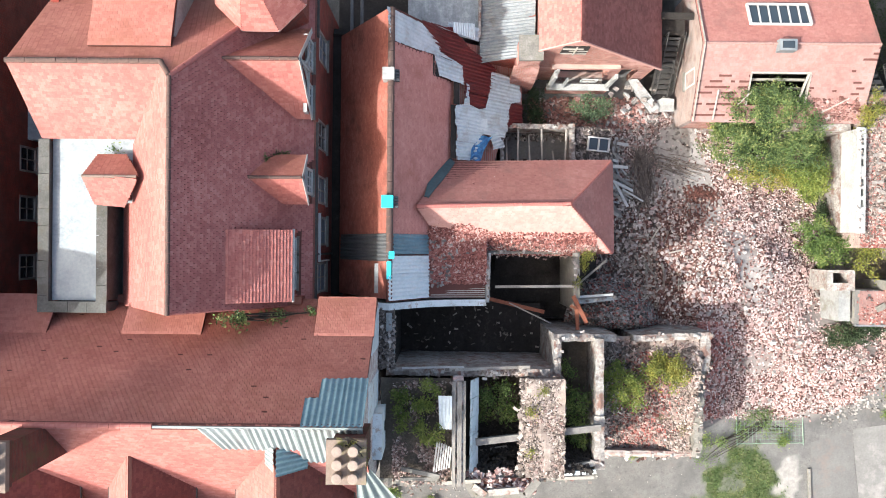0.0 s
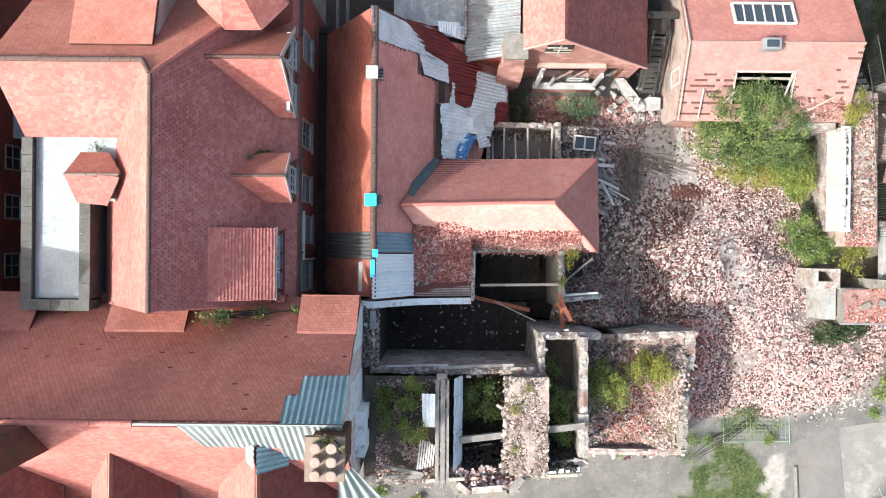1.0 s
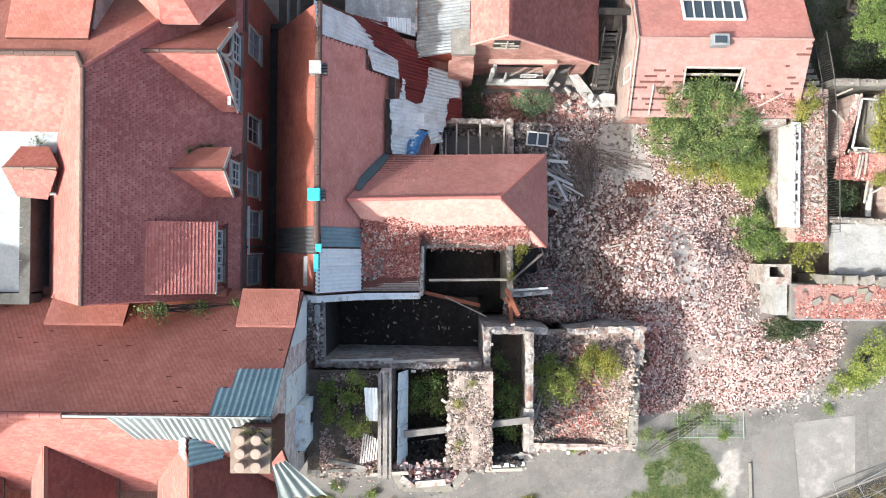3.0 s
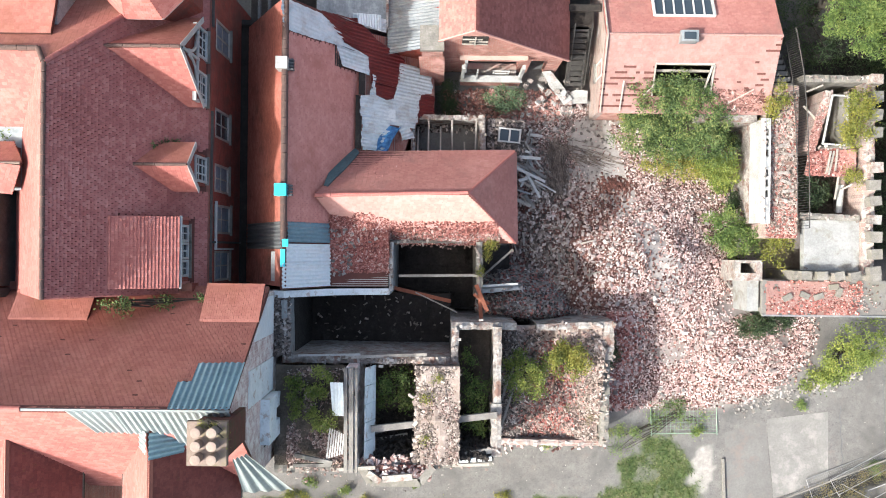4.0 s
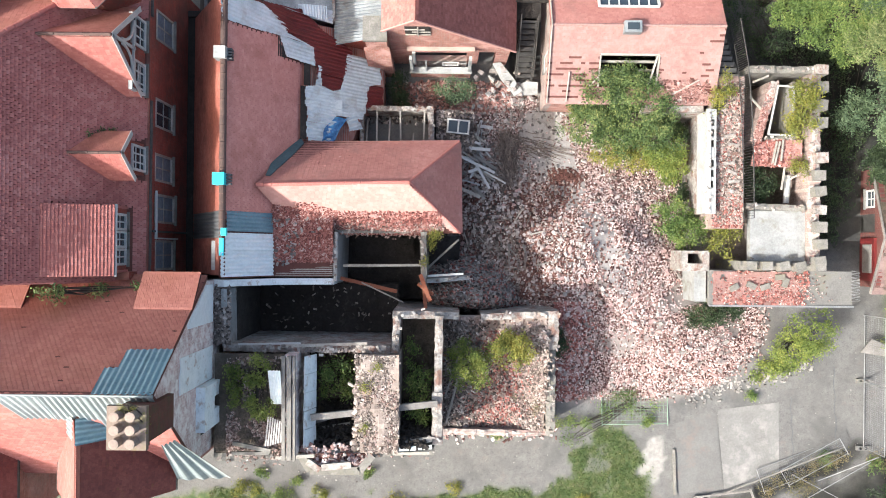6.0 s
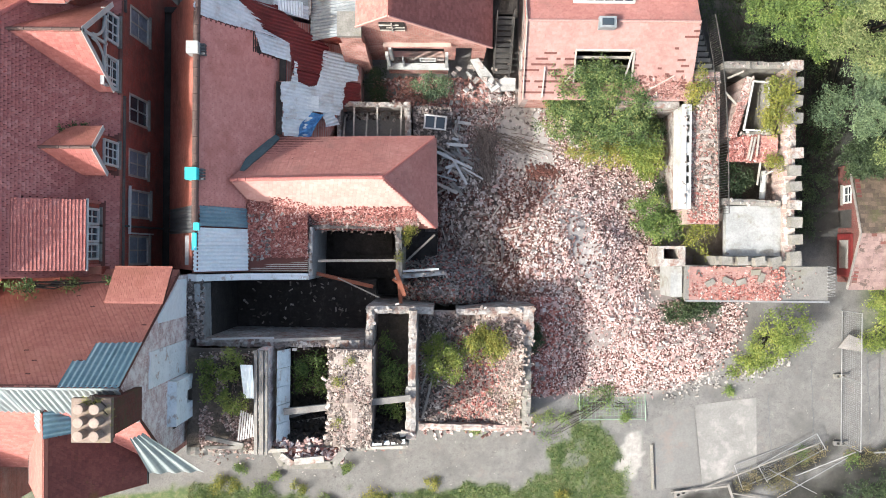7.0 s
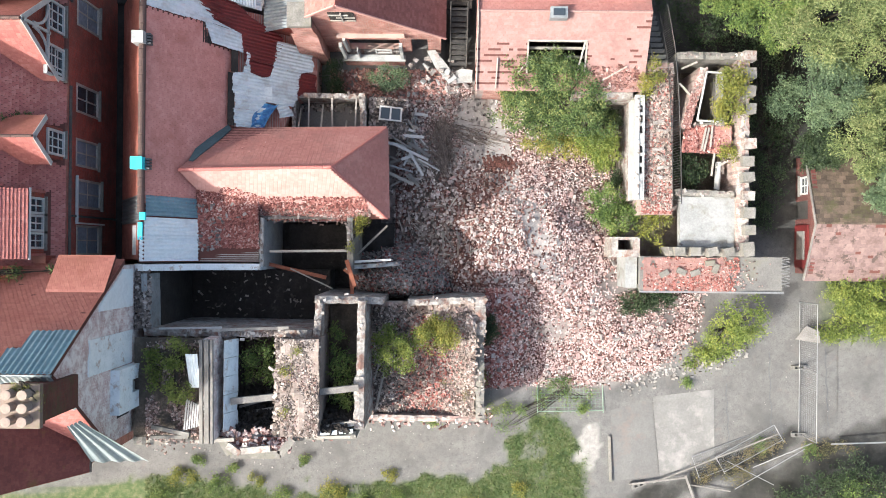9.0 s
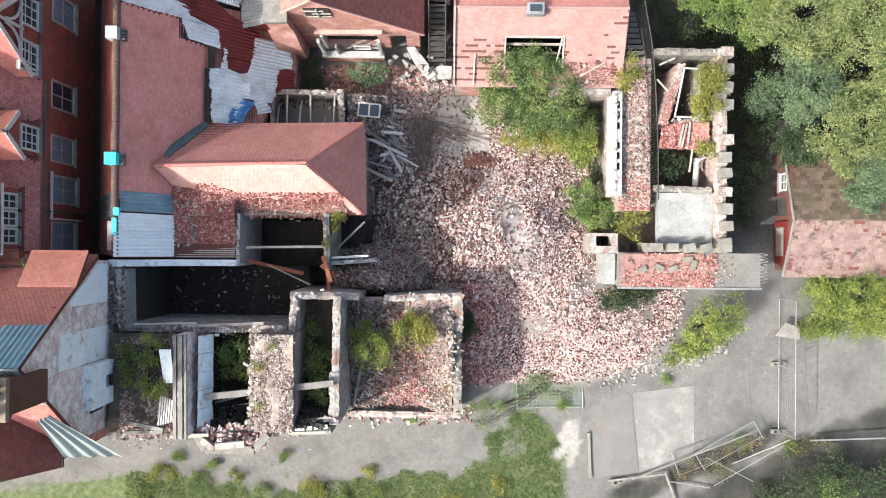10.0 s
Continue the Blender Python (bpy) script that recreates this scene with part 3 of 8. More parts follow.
def sash_window(parent, axis, at, out, u0, u1, z0, z1, cols=2, rows=3, frame_mat=None, glass=GLASS, bar=0.05):
    """A painted sash in an opening; out is +1 or -1, the side that faces the open."""
    fm = frame_mat or WHITE_WOOD

    def bx(s, a, b, c, d, near, far):
        lo, hi = sorted((at + out * near, at + out * far))
        if axis == "x":
            s.box(a, b, lo, hi, c, d)
        else:
            s.box(lo, hi, a, b, c, d)
    f = Soup()
    bx(f, u0, u0 + 0.09, z0, z1, -0.12, 0.02)
    bx(f, u1 - 0.09, u1, z0, z1, -0.12, 0.02)
    bx(f, u0 + 0.09, u1 - 0.09, z0, z0 + 0.09, -0.12, 0.02)
    bx(f, u0 + 0.09, u1 - 0.09, z1 - 0.09, z1, -0.12, 0.02)
    win = part("window", f, fm, parent)
    for i in range(1, cols):
        b, u = Soup(), u0 + (u1 - u0) * i / cols
        bx(b, u - bar / 2, u + bar / 2, z0 + 0.09, z1 - 0.09, -0.08, -0.02)
        part("glazing_bar", b, fm, win)
    for j in range(1, rows):
        b, z = Soup(), z0 + (z1 - z0) * j / rows
        bx(b, u0 + 0.09, u1 - 0.09, z - bar / 2, z + bar / 2, -0.075, -0.025)
        part("glazing_bar", b, fm, win)
    g = Soup()
    bx(g, u0 + 0.08, u1 - 0.08, z0 + 0.08, z1 - 0.08, -0.06, -0.05)
    part("pane", g, glass, win)
    s = Soup()
    bx(s, u0 - 0.06, u1 + 0.06, z0 - 0.09, z0 - 0.005, -0.1, 0.1)
    part("sill", s, STONE, win)
    return win


house = thing("brick_house", "large red brick house with steep clay tile roofs and dormers", "house", at=(-9, 3, 0))
east_windows = [(7.45, 8.7, 5.6, 7.6), (3.9, 5.1, 5.6, 7.6), (1.7, 2.85, 5.6, 7.6), (0.0, 1.2, 5.3, 7.6), (-1.95, -0.7, 5.4, 7.5)]
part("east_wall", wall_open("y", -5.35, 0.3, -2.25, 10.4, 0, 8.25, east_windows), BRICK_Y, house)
CURTAIN = surface("grey_blue_blind", [(0.25, (0.10, 0.12, 0.15)), (0.8, (0.2, 0.24, 0.29))], 2, 8, 0.7, relief=0.05)
for i, (a, b, c, d) in enumerate(east_windows):
    # Grey frames here: the dimness of the alley is put into the colour.
    sash_window(house, "y", -5.05, 1, a, b, c, d, 2, 2, glass=CURTAIN if i != 1 else GLASS, frame_mat=TIMBER)
w = Soup()
w.box(-14.6, -5.35, -2.25, -1.95, 0, 9.3)
w.box(-14.6, -5.35, 10.1, 10.4, 0, 8.2)
w.box(-14.6, -14.3, -1.95, 10.1, 0, 10.0)
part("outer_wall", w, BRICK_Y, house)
w = Soup()
w.tube([(-4.98, -0.35, 3.9), (-4.98, -0.35, 8.0)], 0.05)
part("drainpipe", w, BLACK_IRON, house)
w = Soup()
w.box(-5.0, -4.9, -0.6, 1.3, 7.62, 7.68)
w.box(-5.0, -4.9, -0.66, -0.6, 5.2, 7.68)
part("grille_frame", w, WHITE_WOOD, house)


def under_dormer(p):
    if p.x > -7.3 and abs(p.y - 6.5) < 1.45 * (p.x + 7.8) / 2.3:
        return True
    if p.x > -7.05 and abs(p.y - 2.45) < 0.8 * (p.x + 7.05) / 1.7:
        return True
    return p.x > -7.5 and -1.95 < p.y < 0.55 and p.x < -5.5


roof_slope("east_slope", [(-9, -2.35, 13.35), (-5.1, -2.35, 8.15), (-5.1, 10.7, 8.15), (-9, 5.5, 13.35)], house, seed=11, skip=under_dormer, gap=0.007, lift=0.05, jitter=0.007)
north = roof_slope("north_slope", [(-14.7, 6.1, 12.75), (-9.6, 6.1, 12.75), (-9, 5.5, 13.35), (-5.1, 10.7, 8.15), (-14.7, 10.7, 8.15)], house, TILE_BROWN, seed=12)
roof_slope("west_slope", [(-9, -2.35, 13.35), (-9, 5.5, 13.35), (-9.45, 6.1, 12.75), (-11.27, 3.85, 10.35), (-12.15, 2.75, 9.19), (-12.15, -2.35, 9.19)], house, seed=13)
roof_slope("south_slope", [(-14.7, 6.1, 12.75), (-14.7, 3.85, 10.35), (-11.27, 3.85, 10.35), (-9.45, 6.1, 12.75)], house, seed=14)
w = Soup()
w.prism([(-8.95, -2.3), (-5.2, -2.3), (-5.2, -2.0), (-8.95, -2.0)], 7.5, [13.1, 8.1, 8.1, 13.1])
w.prism([(-12.1, -2.3), (-8.95, -2.3), (-8.95, -2.0), (-12.1, -2.0)], 7.5, [9.0, 13.1, 13.1, 9.0])
part("south_gable", w, BRICK_X, house)
w = Soup()
w.prism([(-14.65, 3.9), (-14.3, 3.9), (-14.3, 6.1), (-14.65, 6.1)], 8, [10.2, 10.2, 12.6, 12.6])
w.prism([(-14.65, 6.1), (-14.3, 6.1), (-14.3, 10.4), (-14.65, 10.4)], 8, [12.6, 12.6, 8.2, 8.2])
part("west_gable", w, BRICK_Y, house)
ridge_line((-9, -2.35, 13.38), (-9, 5.5, 13.38), house, RIDGE, 0.085)
ridge_line((-14.7, 6.1, 12.78), (-9.5, 6.1, 12.78), house)
ridge_line((-9.5, 6.1, 12.8), (-9, 5.5, 13.4), house)
ridge_line((-9, 5.5, 13.36), (-6.9, 8.3, 10.58), house, TILE, 0.1)
w = Soup()
w.tube([(-5.02, -2.4, 8.12), (-5.02, 4.85, 8.12)], 0.07)
w.tube([(-5.02, 8.2, 8.12), (-5.02, 10.6, 8.12)], 0.07)
part("gutter", w, BLACK_IRON, house)


def gable_dormer(yc, ya, yb, zr, ze_a, ze_b, xw, xf, windows, seed):
    """A gabled dormer that looks east: ridge at yc, eaves at ya and yb, front at xf."""
    d = part("dormer", wall_open("y", xf - 0.32, 0.2, ya + 0.25, yb - 0.25, 8.0, min(ze_a, ze_b) + 0.15, [h for h in windows]), BRICK_Y, house)
    g = Soup()
    z0 = min(ze_a, ze_b) + 0.15
    g.profile("y", [(ya + 0.25, z0), (yc, zr - 0.25), (yb - 0.25, z0)], xf - 0.32, xf - 0.12, z0 - 0.01)
    part("gable_face", g, BRICK_Y, d)
    xe = lambda z: -9 + (13.35 - z) / 1.333
    for nm, ye, ze in (("south_cheek_slope", ya, ze_a), ("north_cheek_slope", yb, ze_b)):
        poly = [(xw, yc, zr), (xf, yc, zr), (xf, ye, ze), (xe(ze) - 0.05, ye, ze)]
        s = Soup()
        s.slab(poly, 0.1)
        part(nm, s, UNDER, d)
        part("tiles", tiles(poly, seed=seed + int(ye * 10)), TILE_BROWN if ye > yc else TILE, d, kind="stuff")
    ridge_line((xw, yc, zr + 0.02), (xf, yc, zr + 0.02), d, RIDGE, 0.06)
    b = Soup()
    for ye, ze in ((ya, ze_a), (yb, ze_b)):
        b.beam((xf + 0.02, yc, zr - 0.06), (xf + 0.02, ye, ze - 0.06), 0.03, 0.2)
    part("bargeboard", b, WHITE_WOOD, d)
    for h in windows:
        sash_window(house, "y", xf - 0.12, 1, *h, cols=3, rows=3)
    return d


d1 = gable_dormer(6.5, 4.88, 8.2, 11.7, 9.0, 9.2, -7.76, -5.1, [(5.15, 6.15, 8.35, 9.05)], 71)
w = Soup()
for k in range(9):      # curved braces under the big gable
    a0, a1 = k / 9 * math.pi * 0.5, (k + 1) / 9 * math.pi * 0.5
    for sgn in (-1, 1):
        p = [(-5.06, 6.5 + sgn * (0.08 + 0.75 * (1 - math.cos(a))), 10.9 - 1.0 * math.sin(a) + 0.0) for a in (a0, a1)]
        w.beam(*p, 0.06, 0.09)
w.box(-5.1, -5.02, 6.45, 6.55, 9.7, 11.5)
w.box(-5.1, -5.02, 5.45, 7.55, 9.78, 9.88)
part("gable_brace", w, WHITE_WOOD, d1)
for a, b in ((4.98, 6.2), (6.75, 7.9)):
    sash_window(house, "y", -5.16, 1, a, b, 9.05 - 0.65, 9.75, cols=3, rows=3)
d2 = gable_dormer(2.44, 1.58, 3.32, 10.8, 9.5, 9.9, -7.05, -5.1, [], 75)
sash_window(house, "y", -5.16, 1, 1.95, 2.95, 8.3, 9.6, cols=3, rows=3)

# the flat-topped dormer
d3 = part("flat_dormer", wall_open("y", -5.78, 0.14, -1.95, 0.5, 8.3, 10.2, [(-1.7, 0.3, 8.9, 9.95)]), BRICK_Y, house)
for k in range(3):
    sash_window(house, "y", -5.64, 1, -1.7 + k * 0.67, -1.05 + k * 0.67, 8.9, 9.95, 2, 2)
poly = [(-7.62, -2.08, 11.56), (-5.56, -2.08, 10.28), (-5.56, 0.57, 10.28), (-7.62, 0.53, 11.56)]
s = Soup()
s.slab(poly, 0.12)
part("dormer_roof", s, UNDER, d3)
part("tiles", tiles(poly, gauge=0.125, width=0.17, seed=77, lift=0.03), TILE, d3, kind="stuff")
for y in (-1.97, 0.48):
    s = Soup()
    s.prism([(-7.4, y), (-5.6, y), (-5.6, y + 0.1), (-7.4, y + 0.1)], 8.0, [11.2, 10.15, 10.15, 11.2])
    part("dormer_cheek", s, TILE, d3)
s = Soup()
s.tube([(-5.5, -2.1, 10.18), (-5.5, 0.6, 10.18)], 0.05)
part("gutter", s, WHITE_WOOD, d3)

# broad dormer on the north slope
nd = Soup()
poly = [(-12.2, 6.75, 12.25), (-9.35, 6.75, 12.25), (-9.35, 10.6, 11.2), (-12.2, 10.6, 11.2)]
nd.slab(poly, 0.14)
nd = part("north_dormer_roof", nd, UNDER, house)
part("tiles", tiles(poly, seed=79), TILE_BROWN, nd, kind="stuff")
for x in (-9.5, -12.15):
    s = Soup()
    s.prism([(x, 7.2), (x + 0.12, 7.2), (x + 0.12, 10.4), (x, 10.4)], 8.4, [11.8, 11.8, 11.1, 11.1])
    part("dormer_cheek", s, WHITE, nd)

# turret with an eight-sided roof
tur = Soup()
tur.prism([(-6.55 + 1.35 * math.cos(a), 9.2 + 1.35 * math.sin(a)) for a in (math.pi / 8 + k * math.pi / 4 for k in range(8))], 5, 11.3)
tur = part("turret", tur, BRICK_Y, house)
rim = [Vector((-6.55 + 1.72 * math.cos(a), 9.2 + 1.72 * math.sin(a), 11.2)) for a in (math.pi / 8 + k * math.pi / 4 for k in range(8))]
s, tt = Soup(), Soup()
for k in range(8):
    poly = [rim[k], rim[(k + 1) % 8], Vector((-6.55, 9.2, 14.2))]
    s.slab(poly, 0.08)
    q = tiles(poly, seed=80 + k)
    n = len(tt.v)
    tt.v += q.v
    tt.f += [tuple(n + i for i in f) for f in q.f]
part("turret_roof", s, UNDER, tur)
part("tiles", tt, TILE, tur, kind="stuff")
s = Soup()
for k in range(8):
    s.beam(rim[k] - Vector((0, 0, 0.06)), rim[(k + 1) % 8] - Vector((0, 0, 0.06)), 0.05, 0.09)
part("turret_gutter", s, WHITE_WOOD, tur)

# terrace behind stone parapets
ter = part("terrace", Soup(), CONCRETE, house)
TERRACE = surface("pale_roof_felt", [(0.25, (0.19, 0.22, 0.24)), (0.5, (0.28, 0.315, 0.335)), (0.8, (0.36, 0.39, 0.405))], 0.5, 8, 0.7, stain=(0.2, 0.225, 0.24), stain_scale=0.6, stain_at=(0.52, 0.7))
s = Soup()
s.box(-14.42, -12.68, -2.12, 3.85, 9.5, 10.1)
s.box(-12.68, -11.3, 1.5, 3.85, 9.5, 10.1)
part("terrace_floor", s, TERRACE, ter)
for a in ((-14.82, -14.42, -2.55, 3.8), (-14.42, -12.28, -2.55, -2.14), (-12.68, -12.28, -2.14, 1.5)):
    n = max(1, round(max(a[1] - a[0], a[3] - a[2]) / 0.62))
    for k in range(n):
        s = Soup()
        h = 10.36 + 0.012 * rng.random()
        if a[1] - a[0] > a[3] - a[2]:
            s.box(a[0] + (a[1] - a[0]) * k / n, a[0] + (a[1] - a[0]) * (k + 1) / n - 0.014, a[2], a[3], 10.25, h)
        else:
            s.box(a[0], a[1], a[2] + (a[3] - a[2]) * k / n, a[2] + (a[3] - a[2]) * (k + 1) / n - 0.014, 10.25, h)
        part("coping_stone", s, MOSS_STONE, ter)
    s = Soup()
    s.box(a[0] + 0.04, a[1] - 0.04, a[2] + 0.04, a[3] - 0.04, 8.6, 10.25)
    part("parapet", s, MOSS_STONE, ter)
s = Soup()
s.box(-12.28, -12.1, -2.3, 2.5, 8.7, 9.0)
part("valley_gutter", s, LEAD, ter)
# little tiled lantern house on the terrace
lan = Soup()
lan.box(-12.5, -11.5, 1.6, 3.05, 9.8, 10.5)
lan = part("stair_head", lan, BRICK_X, house)
for nm, poly in (("north", [(-12.75, 2.36, 11.4), (-10.75, 2.36, 11.4), (-11.55, 3.2, 10.5), (-12.6, 3.2, 10.5)]), ("south", [(-12.75, 2.36, 11.4), (-12.7, 1.45, 10.5), (-11.6, 1.35, 10.5), (-10.75, 2.36, 11.4)])):
    s = Soup()
    s.slab(poly, 0.08)
    part(nm + "_slope", s, UNDER, lan)
    part("tiles", tiles(poly, seed=90), TILE_BROWN if nm == "north" else TILE, lan, kind="stuff")
ridge_line((-12.75, 2.36, 11.42), (-10.8, 2.36, 11.42), lan, CHIMNEY_CAP, 0.06)

# the west range, seen past the terrace
west = thing("west_range", "brick range with small sash windows across a narrow court", "house", at=(-19, 2, 0))
wins = [(3.0, 4.1, 4.9, 6.2), (0.9, 2.0, 4.9, 6.2), (-1.6, -0.5, 4.9, 6.2), (0.9, 2.0, 1.9, 3.2)]
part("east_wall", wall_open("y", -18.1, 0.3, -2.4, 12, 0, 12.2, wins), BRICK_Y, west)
for a in wins:
    sash_window(west, "y", -17.8, 1, *a, cols=2, rows=2, frame_mat=TIMBER)
# Upper height and overhang, out of view, are added to darken the court.
s = Soup()
s.box(-30, -18.1, -1.75, 12, 0, 12.2)
s.box(-30, -17.6, -1.55, 12, 12.2, 12.5)
part("block", s, BRICK_X, west)
# Unseen tall end and roof, shaped to throw a shadow on the terrace.
s = Soup()
s.profile("y", [(-7.0, 12.2), (-4.0, 16.2), (-1.8, 13.2)], -27, -18.12, 0)
part("tall_end", s, BRICK_Y, west)
s = Soup()
s.slab([(-27.2, -4.0, 16.3), (-17.95, -4.0, 16.3), (-17.95, -1.6, 13.05), (-27.2, -1.6, 13.05)], 0.1)
part("roof", s, TILE, west)
s = Soup()
s.box(-17.8, -14.75, 4.4, 6.6, 0, 5.6)
part("court_roof", s, TERRACE, west)

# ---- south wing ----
# Lichen-spotted tile, darkened to carry the shade of east slopes.
TILE_MOSSY_SHADE = surface("lichen_shade_tile", [(0.2, (0.1, 0.026, 0.02)), (0.5, (0.15, 0.041, 0.032)), (0.8, (0.21, 0.07, 0.052))], 0.7, 9, 0.7, stain=(0.15, 0.08, 0.022), stain_scale=1.3, stain_at=(0.58, 0.74), island=0.25)
wing = thing("south_wing", "long brick wing with steep clay tile roof, chimneys and cross gables", "house", at=(-11, -7, 0))
w = Soup()
w.box(-26, -2.85, -9.0, -2.4, 0, 8.6)
w.box(-2.85, -2.55, -9.0, -2.3, 0, 8.9)
w.prism([(-2.85, -5.7), (-2.55, -5.7), (-2.55, -2.3), (-2.85, -2.3)], 8.9, [14.25, 14.25, 9.0, 9.0])
w.prism([(-2.85, -9.0), (-2.55, -9.0), (-2.55, -5.7), (-2.85, -5.7)], 8.9, [10.0, 10.0, 14.25, 14.25])
gable = part("gable_wall", w, BRICK_OLD, wing)



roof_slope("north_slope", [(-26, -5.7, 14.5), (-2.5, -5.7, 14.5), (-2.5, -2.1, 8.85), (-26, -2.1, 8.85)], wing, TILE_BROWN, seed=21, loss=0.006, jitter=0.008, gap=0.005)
roof_slope("south_slope", [(-26, -5.7, 14.5), (-26, -9.62, 9.44), (-3.25, -9.62, 9.44), (-2.5, -8.4, 11.02), (-2.5, -5.7, 14.5)], wing, TILE, seed=22)
for k, (xa, xb) in enumerate(((-4.62, -2.46), (-11.6, -8.7), (-20, -14.3))):      # flared patches at the foot of the north slope
    poly = [(xa, -3.26, 10.72), (xb, -3.26, 10.72), (xb, -1.95, 9.75), (xa, -1.95, 9.75)]
    s = Soup()
    s.slab(poly, 0.1)
    s = part("flared_eave", s, UNDER, wing)
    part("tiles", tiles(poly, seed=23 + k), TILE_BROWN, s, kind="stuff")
w = Soup()
w.box(-9.0, -2.45, -5.74, -5.67, 14.46, 14.57)
part("ridge_flashing", w, WING_SHEET, wing)
ridge_line((-26, -5.7, 14.52), (-9.0, -5.7, 14.52), wing, TILE, 0.11)


def cross_gable(xr, xa, za, xb, zb, zr, y1, seed):
    """A gable that runs south from the wing: ridge at xr, eaves at xa and xb, south end at y1."""
    sy = lambda z: -5.7 - (14.5 - z) / 1.29
    yn = sy(zr)
    g = Soup()
    g.prism([(xa + 0.2, y1 + 0.15), (xr, y1 + 0.15), (xr, y1 + 0.4), (xa + 0.2, y1 + 0.4)], 0, [za, zr - 0.2, zr - 0.2, za])
    g.prism([(xr, y1 + 0.15), (xb - 0.2, y1 + 0.15), (xb - 0.2, y1 + 0.4), (xr, y1 + 0.4)], 0, [zr - 0.2, zb, zb, zr - 0.2])
    g.box(xa + 0.2, xb - 0.2, y1 + 0.4, -8.9, 0, min(za, zb) - 0.05)
    g = part("cross_gable", g, BRICK_X, wing)
    for nm, xe, ze in (("west_slope", xa, za), ("east_slope", xb, zb)):
        poly = [(xr, yn + 0.1, zr), (xr, y1, zr), (xe, y1, ze), (xe, sy(ze) + 0.1, ze)]
        s = Soup()
        s.slab(poly, 0.12)
        part(nm, s, UNDER, g)
        part("tiles", tiles(poly, seed=seed + (xe > xr)), TILE_MOSSY_SHADE if xe > xr else TILE, g, kind="stuff")
    for x, z in ((xa - 0.08, za), (xb, zb)):
        s = Soup()
        s.box(x, x + 0.08, y1, sy(z), z - 0.12, z - 0.02)
        part("gutter", s, BLACK_IRON, g)
    return g


cross_gable(-5.35, -7.45, 10.35, -3.22, 10.2, 13.43, -10.02, 101)
cross_gable(-10.48, -12.05, 10.45, -8.97, 10.45, 12.72, -11.5, 103)
cross_gable(-15.0, -16.8, 10.45, -13.2, 10.45, 12.9, -11.5, 105)


def wing_s(x, y):
    return (x, y, 14.5 - 1.29 * (-5.7 - y) + 0.03)


def wing_n(x, y):
    return (x, y, 14.5 - 1.569 * (y + 5.7) + 0.03)


for k, (a, b, ya, yb) in enumerate(((-7.65, -6.0, -6.67, -5.68), (-6.05, -4.6, -6.7, -5.68), (-4.65, -3.5, -7.3, -5.68), (-3.55, -2.45, -7.1, -5.68))):
    dx = 0.45 if k == 0 else 0
    sh = corrugated(wing_s(a + dx, ya), wing_s(b, ya), wing_s(b, yb), wing_s(a, yb), 0.2, 0.028, seed=k)
    part("pale_sheet", sh, WING_SHEET, wing, "pale grey-blue corrugated sheet")
for k, q in enumerate(((-4.4, -3.95, -5.68, -5.0), (-3.98, -3.2, -5.68, -4.5), (-3.22, -2.44, -5.68, -4.48))):
    sh = corrugated(wing_n(q[0], q[2]), wing_n(q[1], q[2]), wing_n(q[1], q[3]), wing_n(q[0] - 0.03, q[3]), 0.2, 0.025, seed=k + 9)
    part("blue_sheet", sh, BLUE_IRON, wing, "blue-grey corrugated sheet")
sh = corrugated((-5.38, -6.65, 13.5), (-5.38, -7.55, 13.5), (-4.5, -7.5, 12.6), (-4.5, -6.75, 12.6), 0.18, 0.025, seed=31)
part("blue_sheet", sh, BLUE_IRON, wing, "blue-grey corrugated sheet")
sh = corrugated((-5.42, -6.6, 13.5), (-5.42, -7.4, 13.5), (-5.75, -7.2, 13.2), (-5.75, -6.55, 13.25), 0.18, 0.02, seed=32)
part("pale_sheet", sh, WING_SHEET, wing)
sh = corrugated((-2.85, -7.7, 12.6), (-2.3, -7.45, 12.75), (-1.5, -9.9, 8.75), (-3.05, -9.55, 10.3), 0.17, 0.04, seed=33)
part("leaning_sheet", sh, WING_SHEET, wing, "corrugated sheet hanging over the gable end")

# painted patches and cladding on the east gable
r4 = random.Random(4)
for nm, q, m in (("painted_patch", (-2.55, -6.2, -4.9, 8.0, 11.8), PALE_PAINT), ("cladding_panel", (-2.55, -3.95, -2.45, 8.0, 11.0), PALE_ZINC), ("painted_bay", (-2.55, -7.95, -6.25, 7.4, 9.9), PALE_PAINT)):
    x, ya, yb, za, zb = q
    if nm == "painted_bay":
        s = wall_open("y", x, 0.35, ya, yb, za, zb, [(-7.3, -6.8, 7.9, 8.7)])
    else:
        s = Soup()
        us = [ya + (yb - ya) * k / 9 for k in range(10)]
        s.profile("y", [(u, min(zb, 14.05 - 1.57 * (u + 5.7)) - 0.12 * r4.random()) for u in us], x, x + 0.04, za)
    part(nm, s, m, gable)
# Near-black panel on the wall, standing in for an opening's darkness.
s = Soup()
s.box(-2.58, -2.54, -8.2, -7.6, 8.2, 9.3)
part("broken_opening", s, NEAR_BLACK, gable)


